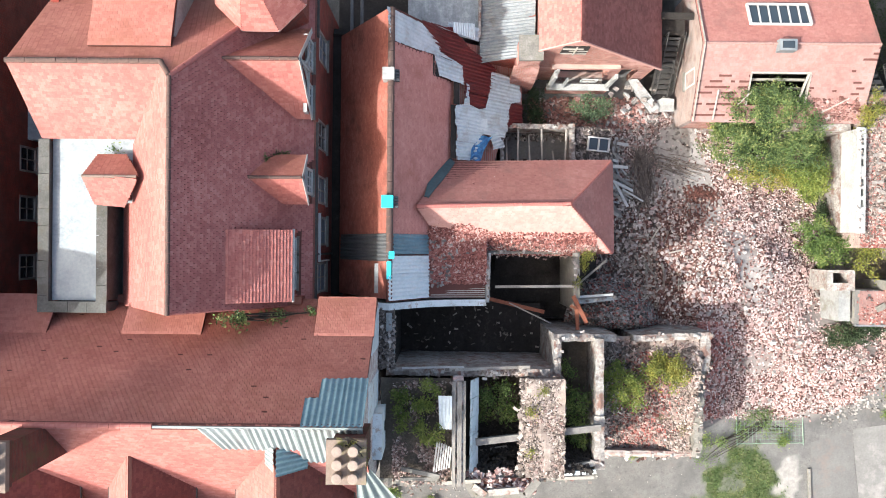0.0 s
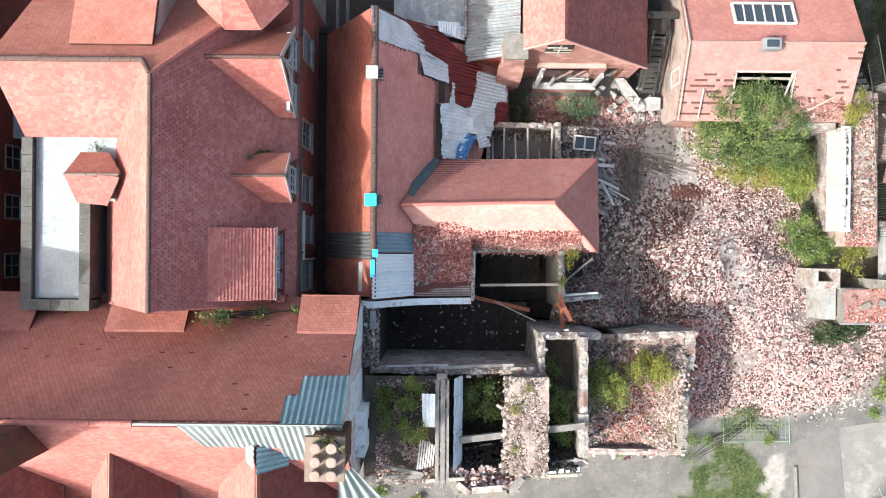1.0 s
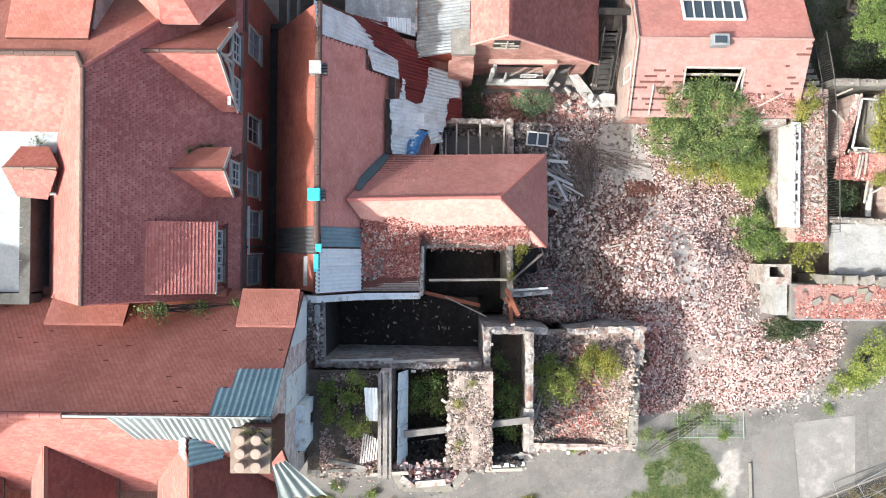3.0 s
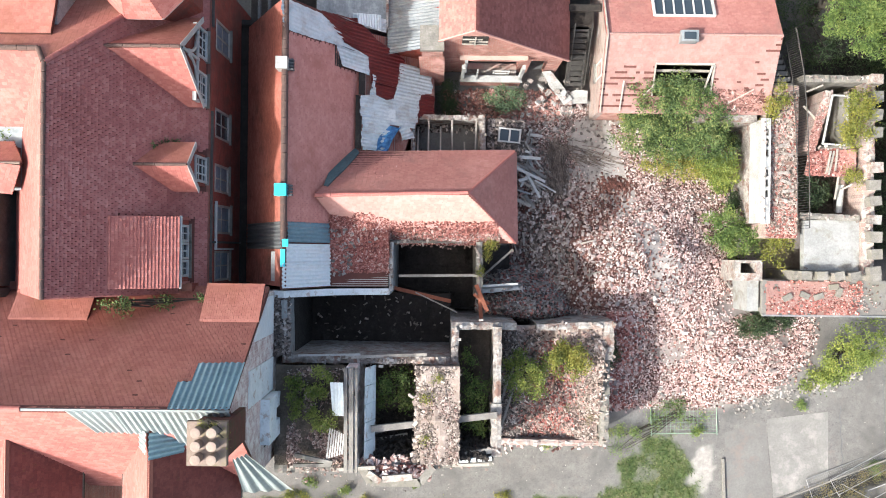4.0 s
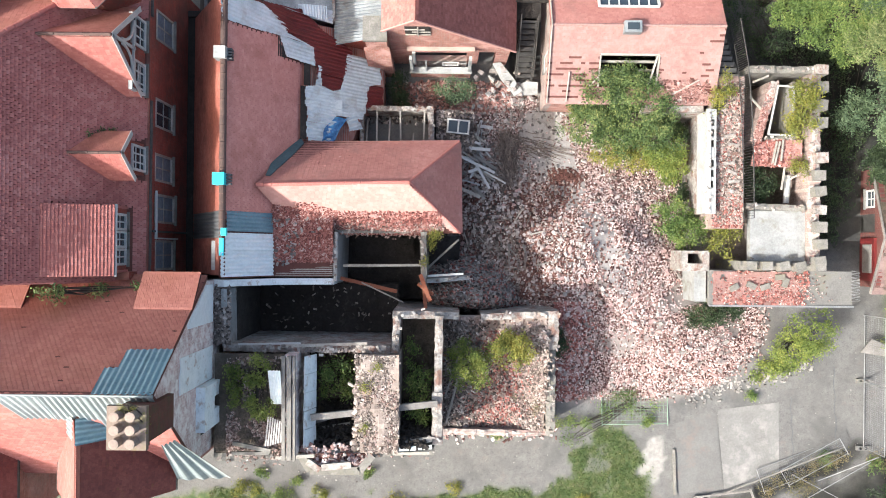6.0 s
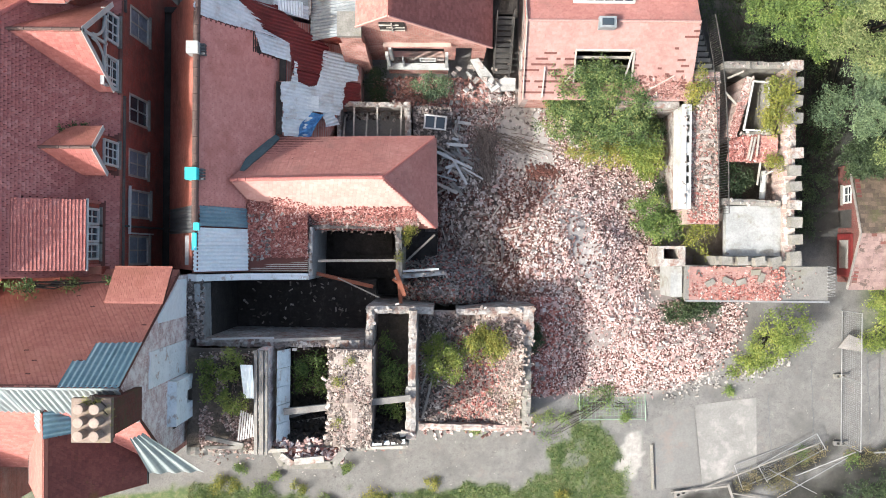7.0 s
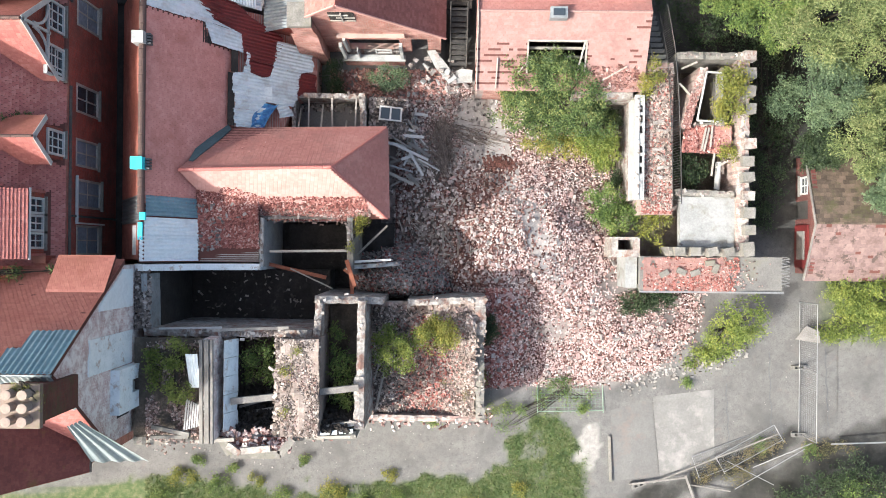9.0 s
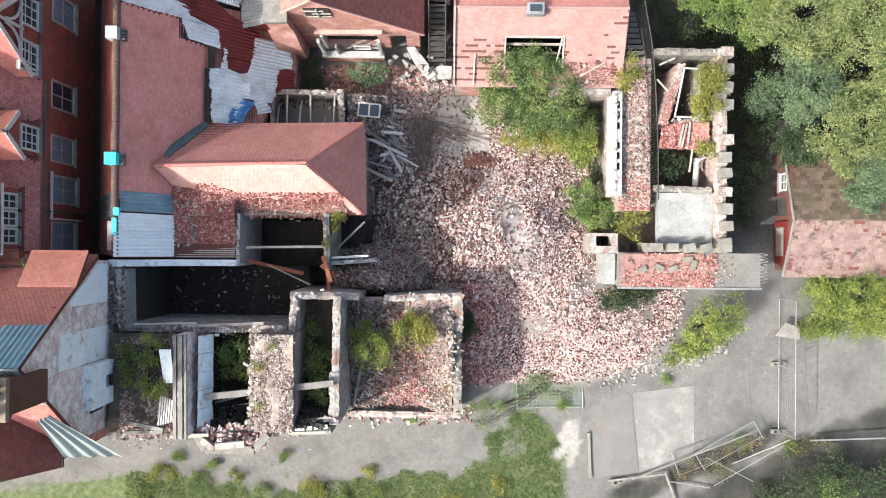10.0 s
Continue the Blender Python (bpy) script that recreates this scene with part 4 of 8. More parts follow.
def chimney(x0, x1, y0, y1, z0, z1, parent, name="chimney"):
    s = Soup()
    s.box(x0 + 0.12, x1 - 0.12, y0 + 0.12, y1 - 0.12, z0, z1 - 0.45)
    s.box(x0 + 0.06, x1 - 0.06, y0 + 0.06, y1 - 0.06, z1 - 0.45, z1 - 0.2)
    ch = part(name, s, BRICK_SOOT, parent)
    s = Soup()
    s.box(x0, x1, y0, y1, z1 - 0.2, z1)
    part("cap", s, CHIMNEY_CAP, ch)
    for i in range(2):
        for j in range(3):
            cx, cy = x0 + (x1 - x0) * (0.3 + 0.4 * i), y0 + (y1 - y0) * (0.2 + 0.3 * j)
            s = Soup()
            s.tube([(cx, cy, z1 - 0.05), (cx, cy, z1 + 0.3), (cx, cy, z1 + 0.3), (cx, cy, z1 + 0.36), (cx, cy, z1 + 0.37)], [0.15, 0.13, 0.155, 0.155, 0.09], 12)
            part("chimney_pot", s, POT, ch)
    return ch


chimney(-3.42, -2.22, -7.12, -5.78, 12.9, 15.6, wing)
chimney(-13.3, -12.3, -7.1, -5.65, 10, 16.75, wing)


# ---- the middle range, its lean-to and the hipped roof ----
mid = thing("middle_range", "brick range with a steep clay tile roof patched with sheets", "house", at=(-2, 3, 0))
w = Soup()
w.box(-4.45, -4.15, -2.2, 9.2, 0, 4.1)
w.box(-4.15, 0.2, 8.9, 9.2, 0, 4.1)
w.box(0.0, 0.3, -2.2, 8.9, 0, 4.2)
w.prism([(-4.4, 8.95), (-2.1, 8.95), (-2.1, 9.25), (-4.4, 9.25)], 4.0, [4.2, 8.1, 8.1, 4.2])
w.prism([(-2.1, 8.95), (0.3, 8.95), (0.3, 9.25), (-2.1, 9.25)], 4.0, [8.1, 4.2, 4.2, 8.1])
part("outer_wall", w, BRICK_Y, mid)


def mid_e(x):
    return 8.3 - 1.647 * (x + 2.1)


def lean_z(x):
    return 4.55 - 0.85 * (x - 0.4)


def mid_gone(p):
    return p.y > 8.1 + 0.02 * p.x or (p.x > -0.42 and p.y > 7.3) or p.y < 0.2


roof_slope("west_slope", [(-2.1, -2.1, 8.3), (-2.1, 9.4, 8.3), (-4.6, 9.4, 4.0), (-4.6, -2.1, 4.0)], mid, TILE_ORANGE, seed=31)
roof_slope("east_slope", [(-2.1, -2.2, 8.3), (0.45, -2.2, 4.1), (0.45, 9.4, 4.1), (-2.1, 9.4, 8.3)], mid, TILE_WARM, seed=32, skip=mid_gone, gap=0.004, lift=0.02, jitter=0.008)
ridge_line((-2.1, -0.2, 8.33), (-2.1, 9.35, 8.33), mid, RIDGE, 0.14)
# Gutter near-black, not lead grey: the alley's shade is in it.
s = Soup()
s.box(-5.05, -4.55, -2.2, 9.6, 3.35, 3.72)
tagged(part("valley_gutter", s, NEAR_BLACK, mid), "lead valley gutter between the roofs")
for k, (y, m) in enumerate(((6.72, WHITE), (1.74, TURQUOISE))):       # ridge vents
    s = Soup()
    s.box(-2.42, -1.96, y - 0.24, y + 0.24, 8.0, 8.62)
    v = part("ridge_vent", s, m, mid, "white boxed ridge vent" if k == 0 else "turquoise wrapped ridge vent")
    s = Soup()
    for q in range(4):
        s.box(-1.96, -1.78, y - 0.22 + q * 0.12, y - 0.14 + q * 0.12, 8.02, 8.3)
    part("vent_slats", s, LEAD, v)
s = Soup()
outer = [(-0.8, 2.1), (-0.68, 2.65), (-0.34, 3.14), (0.0, 3.6), (0.28, 3.95)]
inner = [(-0.62, 2.05), (-0.42, 2.35), (-0.08, 2.8), (0.22, 3.25), (0.48, 3.7)]
both = [[Vector((x, y, max(mid_e(x), 6.95 - 1.119 * (y - 1.65)) + 0.09)) for x, y in q] for q in (outer, inner)]
for k in range(4):
    s.slab([both[0][k], both[1][k], both[1][k + 1], both[0][k + 1]], 0.05)
part("lead_valley", s, VALLEY_LEAD, mid, "blue-grey lead flashing in the valley")

lean = thing("lean_to", "lean-to under patched zinc and red corrugated sheets", "lean-to", at=(2, 6, 0))


def roof_z(x):
    return max(mid_e(x), lean_z(x))


# dark torn edges where the tiles stop
for a in ((-0.5, 7.3, 8.2), (0.42, 6.3, 7.3), (0.3, 3.9, 6.25)):
    s = Soup()
    s.slab([(a[0], a[1], roof_z(a[0]) + 0.06), (a[0] + 0.24, a[1], roof_z(a[0] + 0.24) + 0.06), (a[0] + 0.24, a[2], roof_z(a[0] + 0.24) + 0.06), (a[0], a[2], roof_z(a[0]) + 0.06)], 0.03)
    part("torn_felt", s, NEAR_BLACK, mid)
sheet_no = 40
for lab, m, lift, tilt, outline in (
        ("pale corrugated sheet along the ridge end", ZINC, 0.05, -0.12, ((-2.2, 9.3), (-0.95, 9.28), (-0.1, 8.6), (-0.22, 8.22), (-1.27, 8.1), (-2.13, 8.1))),
        ("pale corrugated sheet", ZINC, 0.05, -0.1, ((-0.42, 8.3), (-0.26, 7.4), (0.94, 7.2), (0.74, 8.05), (-0.11, 8.4))),
        ("dark red corrugated sheet", RED_IRON, 0.02, -0.06, ((-1.0, 9.42), (0.35, 9.65), (1.16, 8.9), (2.36, 8.27), (2.15, 7.15), (1.96, 6.35), (1.31, 6.05), (1.0, 6.4), (0.9, 7.2), (0.6, 8.0), (-0.25, 8.5))),
        ("pale corrugated sheet", ZINC, 0.055, -0.03, ((2.15, 8.08), (3.63, 7.98), (3.64, 6.9), (3.08, 6.75), (2.85, 5.1), (1.4, 5.15), (1.28, 6.08), (1.93, 6.38), (2.08, 7.18))),
        ("dark red corrugated sheet", RED_IRON, 0.02, 0.0, ((3.0, 6.8), (3.72, 6.83), (3.72, 5.9), (2.9, 5.6))),
        ("pale corrugated sheet", ZINC, 0.08, -0.02, ((0.49, 6.23), (0.9, 6.35), (0.95, 7.3), (1.08, 7.25), (1.1, 6.4), (1.72, 6.18), (1.7, 4.7), (1.5, 3.9), (0.55, 3.85))),
        ("pale loose corrugated sheet", ZINC, 0.09, 0.5, ((2.1, 5.15), (2.5, 5.39), (2.85, 4.68), (2.29, 4.5)))):
    sheet_no += 1
    part("sheet", cut_sheet(roof_z, outline, tilt, 0.16, 0.03, lift, sheet_no), m, lean, lab)
s = Soup()
s.slab([(1.49, 5.81, lean_z(1.49) + 0.14), (1.97, 5.86, lean_z(1.97) + 0.14), (1.98, 5.28, lean_z(1.98) + 0.14), (1.5, 5.22, lean_z(1.5) + 0.14)], 0.02)
part("flat_sheet", s, PALE_PAINT, lean, "white flat sheet")
s = corrugated((0.28, 9.85, 4.75), (1.28, 10.0, 4.0), (1.3, 9.3, 3.95), (0.33, 9.42, 4.7), 0.14, 0.025)
part("sheet", s, ZINC, lean, "pale upstanding corrugated sheet")
s = Soup()
s.prism([(0.35, 3.8), (2.3, 3.8), (2.8, 5.55), (3.72, 5.75), (3.72, 9.2), (0.35, 9.2)], 0, [4.3, 2.7, 2.3, 1.45, 1.45, 4.3])
part("lean_to_body", s, BRICK_X, lean)
s = Soup()
NU, NV = 16, 14
for i in range(NU):
    for j in range(NV):     # gathered folds and a ragged outline
        u, v = i / (NU - 1), j / (NV - 1)
        x = 1.12 + 0.45 * u + 0.65 * v * (0.45 + 0.55 * u) + 0.04 * math.sin(v * 7 + 1)
        y = 3.85 + 1.35 * v - 0.35 * (1 - u) * v + 0.06 * math.sin(u * 5.5) + 0.03 * math.sin(v * 13 + u * 4)
        s.v.append(Vector((x, y, lean_z(x) + 0.14 + 0.05 * math.sin(9 * u + 4 * v) + 0.04 * math.sin(17 * v - 9 * u + 1))))
s.f = [(i * NV + j, (i + 1) * NV + j, (i + 1) * NV + j + 1, i * NV + j + 1) for i in range(NU - 1) for j in range(NV - 1)]
tarp = solo("tarpaulin", s, BLUE_TARP, "crumpled blue tarpaulin on the lean-to roof", "tarpaulin")

# sheets over the south end of the ridge
for k, (x0, x1, y0, y1, m) in enumerate(((-2.0, -0.45, -0.32, 0.5, BLUE_IRON), (-2.05, -0.62, -1.2, -0.38, PALE_ZINC), (-2.15, -0.62, -2.15, -1.15, PALE_ZINC))):
    sh = corrugated((x0, y0, mid_e(x0)), (x0, y1, mid_e(x0)), (x1, y1, mid_e(x1)), (x1, y0, mid_e(x1)), 0.16, 0.025, 0.03, seed=k + 70)
    part("sheet", sh, m, mid, "pale corrugated sheet" if k else "blue-grey corrugated sheet")
# Sheet coloured dark grey to paint in the shadow lying here.
sh = corrugated((-2.1, -0.6, 8.32), (-2.1, 0.5, 8.32), (-4.5, 0.5, 4.2), (-4.55, -0.6, 4.1), 0.16, 0.025, 0.03, seed=75)
part("sheet", sh, LEAD, mid, "corrugated sheet, dark grey for the shadow on it")
s = Soup()
s.box(-2.12, -1.9, -0.5, -0.2, 8.25, 8.42)
s.box(-2.2, -2.02, -1.3, -0.6, 8.2, 8.36)
part("plastic_wrap", s, TURQUOISE, mid, "torn turquoise plastic sheet")
s = Soup()
s.box(-2.75, -2.2, -1.9, -0.7, 4.0, 7.5)
part("white_stub", s, WHITE, mid)
w = Soup()
w.profile("x", [(-2.6, 7.7), (-2.1, 8.0), (-1.4, 7.0), (-0.6, 6.1), (0.2, 5.6), (1.0, 5.3), (1.9, 5.05)], -2.55, -2.27, 0)
part("south_gable", w, PALE_PAINT, mid)

# flat patch of fallen tiles between the ridge and the pit
s = Soup()
s.slab([(-0.7, -2.2, 5.75), (1.85, -2.2, 5.1), (1.85, 0.3, 5.5), (-0.7, 0.7, 6.0)], 0.1)
part("collapsed_roof", s, UNDER, mid)
s = Soup()
for k in range(9):
    y = -2.15 + k * 0.09
    s.beam((-0.6 + 0.1 * rng.random(), y, 5.72), (1.85, y, 5.16), 0.04, 0.04)
for k in range(14):
    y = -1.3 + k * 0.09
    s.beam((1.3 - 0.06 * k * rng.random(), y, 5.4), (1.88, y, 5.24), 0.035, 0.035)
part("bare_lathing", s, TIMBER, mid, kind="stuff")

hip = thing("hipped_roof_range", "single-storey range with a hipped clay tile roof", "house", at=(4, 1.7, 0))
w = Soup()
w.box(0.3, 7.2, 3.45, 3.72, 0, 4.6)
w.box(6.95, 7.2, -0.05, 3.45, 0, 4.6)
w.box(1.9, 6.95, -0.1, 0.2, 0, 4.7)
part("outer_wall", w, BRICK_X, hip)
A, B = (-1.1, 1.65, 6.95), (5.24, 1.82, 6.9)
# Tile colour per slope follows which side the sun strikes.
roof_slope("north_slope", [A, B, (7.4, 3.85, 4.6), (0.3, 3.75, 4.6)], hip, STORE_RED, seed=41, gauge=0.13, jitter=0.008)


def worn_foot(p):
    n = noise.noise(Vector((p.x * 1.5, p.y * 1.5, 2)))
    foot = 0.42 + 0.14 * n + 0.2 * soft(2.4 - p.x, 0, 1.8) - 0.6 * soft(p.x, 6.2, 7.2)
    return p.y < foot


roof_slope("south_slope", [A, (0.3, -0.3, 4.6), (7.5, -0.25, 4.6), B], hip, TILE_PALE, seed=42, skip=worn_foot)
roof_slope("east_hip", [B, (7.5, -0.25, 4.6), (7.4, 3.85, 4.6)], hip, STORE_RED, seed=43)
ridge_line((-1.1, 1.65, 6.97), (5.24, 1.82, 6.92), hip, TILE, 0.09)
ridge_line((5.24, 1.82, 6.92), (7.45, -0.22, 4.63), hip, TILE, 0.07)
ridge_line((5.24, 1.82, 6.92), (7.35, 3.82, 4.63), hip, TILE, 0.07)


def tile_bits(name, label, n, pick, zf, size, mat, seed, parent=None):
    """Loose broken pieces scattered over a patch; pick() gives x, y."""
    r = random.Random(seed)
    s = Soup()
    for _ in range(n):
        x, y = pick(r)
        a, b, c = (q * r.uniform(0.6, 1.3) for q in size)
        m = Matrix.Translation((x, y, zf(x, y) + c * r.uniform(0.1, 0.7))) @ Euler((r.gauss(0, 0.35), r.gauss(0, 0.35), r.uniform(0, 6.3))).to_matrix().to_4x4()
        p = []
        for z in (-c / 2, c / 2):
            for u, v in ((-a, -b), (a, -b), (a, b), (-a, b)):
                p.append(m @ Vector((u / 2 * r.uniform(0.75, 1.1), v / 2 * r.uniform(0.75, 1.1), z * r.uniform(0.8, 1.1))))
        s.hexa(p)
    me = s.mesh(name, mat)
    if parent is not None:
        return part(name, me, mat, parent, label, "stuff")
    return solo(name, me, mat, label, "rubble", kind="stuff")


MOSSY = surface("mossy_tile", [(0.2, (0.045, 0.034, 0.026)), (0.5, (0.08, 0.06, 0.045)), (0.8, (0.125, 0.092, 0.072))], 1.8, 14, 0.9, stain=(0.06, 0.058, 0.026), stain_scale=1.6, stain_at=(0.5, 0.66), island=0.5)
SHED_TILE = surface("grey_pink_tile", [(0.2, (0.1, 0.066, 0.06)), (0.5, (0.165, 0.112, 0.103)), (0.8, (0.22, 0.155, 0.145))], 0.9, 9, 0.85, stain=(0.07, 0.05, 0.044), stain_scale=1.6, stain_at=(0.55, 0.62), island=0.3)
BITS = surface("broken_tile", [(0.15, (0.12, 0.06, 0.05)), (0.45, (0.24, 0.118, 0.102)), (0.7, (0.32, 0.185, 0.165)), (0.9, (0.45, 0.38, 0.35))], 1.5, 9, 0.9, island=0.7)
PALE_BITS = surface("pale_debris", [(0.15, (0.11, 0.1, 0.095)), (0.9, (0.3, 0.285, 0.27))], 1.5, 9, 0.9, island=0.8)


def patch_z(x, y):
    u, v = (x + 0.7) / 2.55, (y + 2.2) / 2.7
    return (5.75 + 0.25 * v) * (1 - u) + (5.1 + 0.4 * v) * u + 0.03


RED_BITS = surface("dull_red_tile_shards", [(0.15, (0.1, 0.034, 0.029)), (0.45, (0.22, 0.08, 0.068)), (0.75, (0.32, 0.138, 0.118)), (0.93, (0.46, 0.37, 0.34))], 1.5, 9, 0.9, island=0.75)
DUSTY_BITS = surface("dusty_eave_debris", [(0.15, (0.07, 0.05, 0.042)), (0.45, (0.18, 0.12, 0.105)), (0.75, (0.3, 0.22, 0.2)), (0.93, (0.42, 0.38, 0.35))], 1.5, 9, 0.9, island=0.75)
tile_bits("fallen_tiles", "broken clay tiles heaped on the collapsed roof", 4200, lambda r: (lambda x: (x, r.uniform(-1.55, 0.62 + 0.25 * soft(1.2 - x, 0, 1.2))))(r.uniform(-0.55, 1.85)), patch_z, (0.15, 0.1, 0.025), RED_BITS, 5)
tile_bits("fallen_plaster", "pale plaster lumps among the fallen tiles", 80, lambda r: (r.gauss(-0.1, 0.5), r.uniform(-1.7, 0.3)), patch_z, (0.16, 0.1, 0.07), PALE_BITS, 6)


def hip_s(x, y):
    return 4.63 + 1.19 * max(-0.1, y + 0.3)


tile_bits("slipped_tiles", "tile shards slipped to the foot of the hipped roof", 2300, lambda r: (lambda x: (x, -0.3 + (0.95 + 0.4 * soft(2.4 - x, 0, 1.8)) * r.random() ** 1.6))(r.uniform(0.35, 6.6)), hip_s, (0.12, 0.08, 0.025), RED_BITS, 7)
tile_bits("eave_dust", "mortar dust and chips along the broken eave", 900, lambda r: (r.uniform(1.6, 6.7), r.gauss(-0.1, 0.14)), hip_s, (0.1, 0.07, 0.03), DUSTY_BITS, 8)
tile_bits("roof_crumbs", "mortar crumbs and shards lying on the hipped roof", 50, lambda r: (r.uniform(0.9, 4.9), r.uniform(2.0, 3.6)), lambda x, y: 6.97 - 1.119 * (y - 1.65), (0.1, 0.07, 0.03), RED_BITS, 9)


# ---- the roofless ruin ----
def ragged_wall(name, a, b, thick, z0, za, zb, parent, mat=PLASTER, rough=0.25, step=0.16, seed=1, lean=0.0, loose=0.4):
    """A broken wall from a to b (x, y); its top falls from za to zb in uneven steps, with worn edges."""
    r = random.Random(seed)
    a, b = Vector((*a, 0)), Vector((*b, 0))
    d = b - a
    n = max(2, int(d.length / step))
    side = Vector((-d.y, d.x, 0)).normalized()
    s = Soup()
    hts = []
    for i in range(n + 1):
        q = i / n
        z = za + (zb - za) * q
        z += rough * noise.noise(Vector((q * d.length * 0.9, seed * 3.1, 0))) + rough * 0.5 * noise.noise(Vector((q * d.length * 2.7, seed * 5.3, 2)))
        hts.append((round(z / 0.075) * 0.075 if loose > 0.25 else z) + r.uniform(-0.015, 0.015))
    for i in range(n + 1):
        p = a + d * (i / n)
        t = thick / 2
        w0, w1 = t * r.uniform(0.78, 1.04), t * r.uniform(0.78, 1.04)
        s.v += [p - side * t + Vector((0, 0, z0)), p - side * w0 + side * lean + Vector((0, 0, hts[i] - 0.04 * r.random())), p + side * (0.1 * t * r.uniform(-1, 1) + lean) + Vector((0, 0, hts[i] + 0.03 * r.random())),
                p + side * w1 + side * lean + Vector((0, 0, hts[i] - 0.05 * r.random())), p + side * t + Vector((0, 0, z0))]
    for i in range(n):
        k = i * 5
        s.f += [(k + j, k + j + 1, k + j + 6, k + j + 5) for j in range(4)]
    s.f += [(4, 3, 2, 1, 0), tuple(n * 5 + j for j in range(5))]
    wall = part(name, s, mat, parent)
    bits = Soup()       # loose bricks and mortar left on the wall head
    for _ in range(int(d.length * 17 * loose)):
        q = r.random()
        p = a + d * q + side * (lean + r.gauss(0, thick * 0.26))
        z = hts[min(n, int(q * n + 0.5))]
        l, w, h = 0.17 * r.uniform(0.4, 1.1), 0.1 * r.uniform(0.5, 1.2), 0.07 * r.uniform(0.5, 1.3)
        m = Matrix.Translation((p.x, p.y, z + r.uniform(-0.02, 0.06))) @ Euler((r.gauss(0, 0.25), r.gauss(0, 0.25), math.atan2(d.y, d.x) + r.choice((0, 1.57)) + r.gauss(0, 0.35))).to_matrix().to_4x4()
        bits.box(-l / 2, l / 2, -w / 2, w / 2, -h / 2, h / 2, m)
    if bits.v:
        part("loose_bricks", bits, HEAD_BITS, parent, kind="stuff")
    return wall


HEAD_BITS = surface("wall_head_debris", [(0.1, (0.11, 0.095, 0.085)), (0.4, (0.2, 0.165, 0.15)), (0.65, (0.28, 0.25, 0.23)), (0.9, (0.38, 0.36, 0.34))], 1.0, 9, 0.95, island=0.7, relief=0.5)
RUBBLE = surface("dusty_rubble", [(0.08, (0.05, 0.024, 0.021)), (0.28, (0.17, 0.09, 0.081)), (0.5, (0.3, 0.2, 0.186)), (0.75, (0.4, 0.308, 0.293)), (0.97, (0.52, 0.46, 0.44))], 1.0, 9, 0.95, island=1.15, relief=0.5)
BEIGE = surface("beige_rubble", [(0.1, (0.06, 0.048, 0.041)), (0.4, (0.16, 0.128, 0.112)), (0.65, (0.25, 0.205, 0.182)), (0.9, (0.36, 0.315, 0.285))], 1.0, 9, 0.95, island=0.8, relief=0.5)
# Dark mix that also deepens shaded strips along walls and roofs.
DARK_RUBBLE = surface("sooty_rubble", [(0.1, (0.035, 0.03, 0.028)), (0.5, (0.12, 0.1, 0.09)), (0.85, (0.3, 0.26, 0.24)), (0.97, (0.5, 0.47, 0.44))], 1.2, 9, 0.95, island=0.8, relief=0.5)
SOIL = surface("dark_mossy_debris", [(0.2, (0.03, 0.027, 0.022)), (0.55, (0.085, 0.07, 0.056)), (0.85, (0.18, 0.145, 0.122))], 1.6, 10, 0.95, relief=0.9, dist=0.1)

ruin = thing("ruined_block", "roofless ruined brick block with rubble in its rooms", "ruin", at=(4, -6, 0))
ragged_wall("wall", (-2.25, -5.05), (4.55, -5.1), 0.34, 0, 7.6, 7.1, ruin, PLASTER, 0.3, seed=2)
# Lower wall near-black: the dark room's shade is in its colour.
ragged_wall("wall", (-2.1, -2.65), (-2.05, -4.95), 0.3, 0, 6.5, 6.4, ruin, NEAR_BLACK, 0.1, seed=3, loose=0)
ragged_wall("cladding_wall", (-2.12, -2.65), (-2.08, -4.95), 0.26, 6.2, 7.9, 7.7, ruin, GREY_PAINT, 0.08, seed=33, loose=0.2)
ragged_wall("wall", (0.68, -9.25), (0.66, -5.2), 0.5, 0, 8.45, 8.55, ruin, BRICK_OLD, 0.06, seed=4)
for x, wd in ((0.5, 0.13), (0.72, 0.17), (0.92, 0.09)):
    s = Soup()
    s.beam((x, -9.3, 8.62), (x - 0.02, -5.2, 8.72), wd, 0.14)
    part("wall_plate", s, GREY_WOOD, ruin)
ragged_wall("wall", (6.52, -9.05), (6.5, -6.9), 0.46, 0, 7.0, 6.95, ruin, PLASTER, 0.12, seed=5, loose=0.1)
ragged_wall("wall", (6.53, -6.9), (6.55, -3.75), 0.36, 0, 6.9, 6.65, ruin, PLASTER, 0.1, seed=12, loose=0.1)
ragged_wall("wall", (4.72, -5.25), (4.8, -3.8), 0.34, 0, 7.1, 6.75, ruin, PLASTER, 0.2, seed=6)
ragged_wall("wall", (4.6, -3.7), (7.4, -3.8), 0.34, 0, 6.75, 5.9, ruin, PLASTER, 0.1, seed=7, loose=0.15)
ragged_wall("wall", (8.4, -3.95), (11.9, -3.78), 0.32, 0, 4.8, 4.6, ruin, PLASTER, 0.12, seed=8, loose=0.2)
ragged_wall("wall", (11.62, -3.9), (11.66, -5.4), 0.55, 0, 4.6, 4.4, ruin, PLASTER, 0.1, seed=9, loose=0.1)
ragged_wall("wall", (11.64, -5.4), (11.72, -9.5), 0.42, 0, 4.1, 3.3, ruin, STONE, 0.18, seed=13, loose=0.3)
ragged_wall("wall", (6.75, -9.4), (11.9, -9.45), 0.3, 0, 3.2, 3.1, ruin, BRICK_GREY, 0.15, seed=10, loose=0.12)
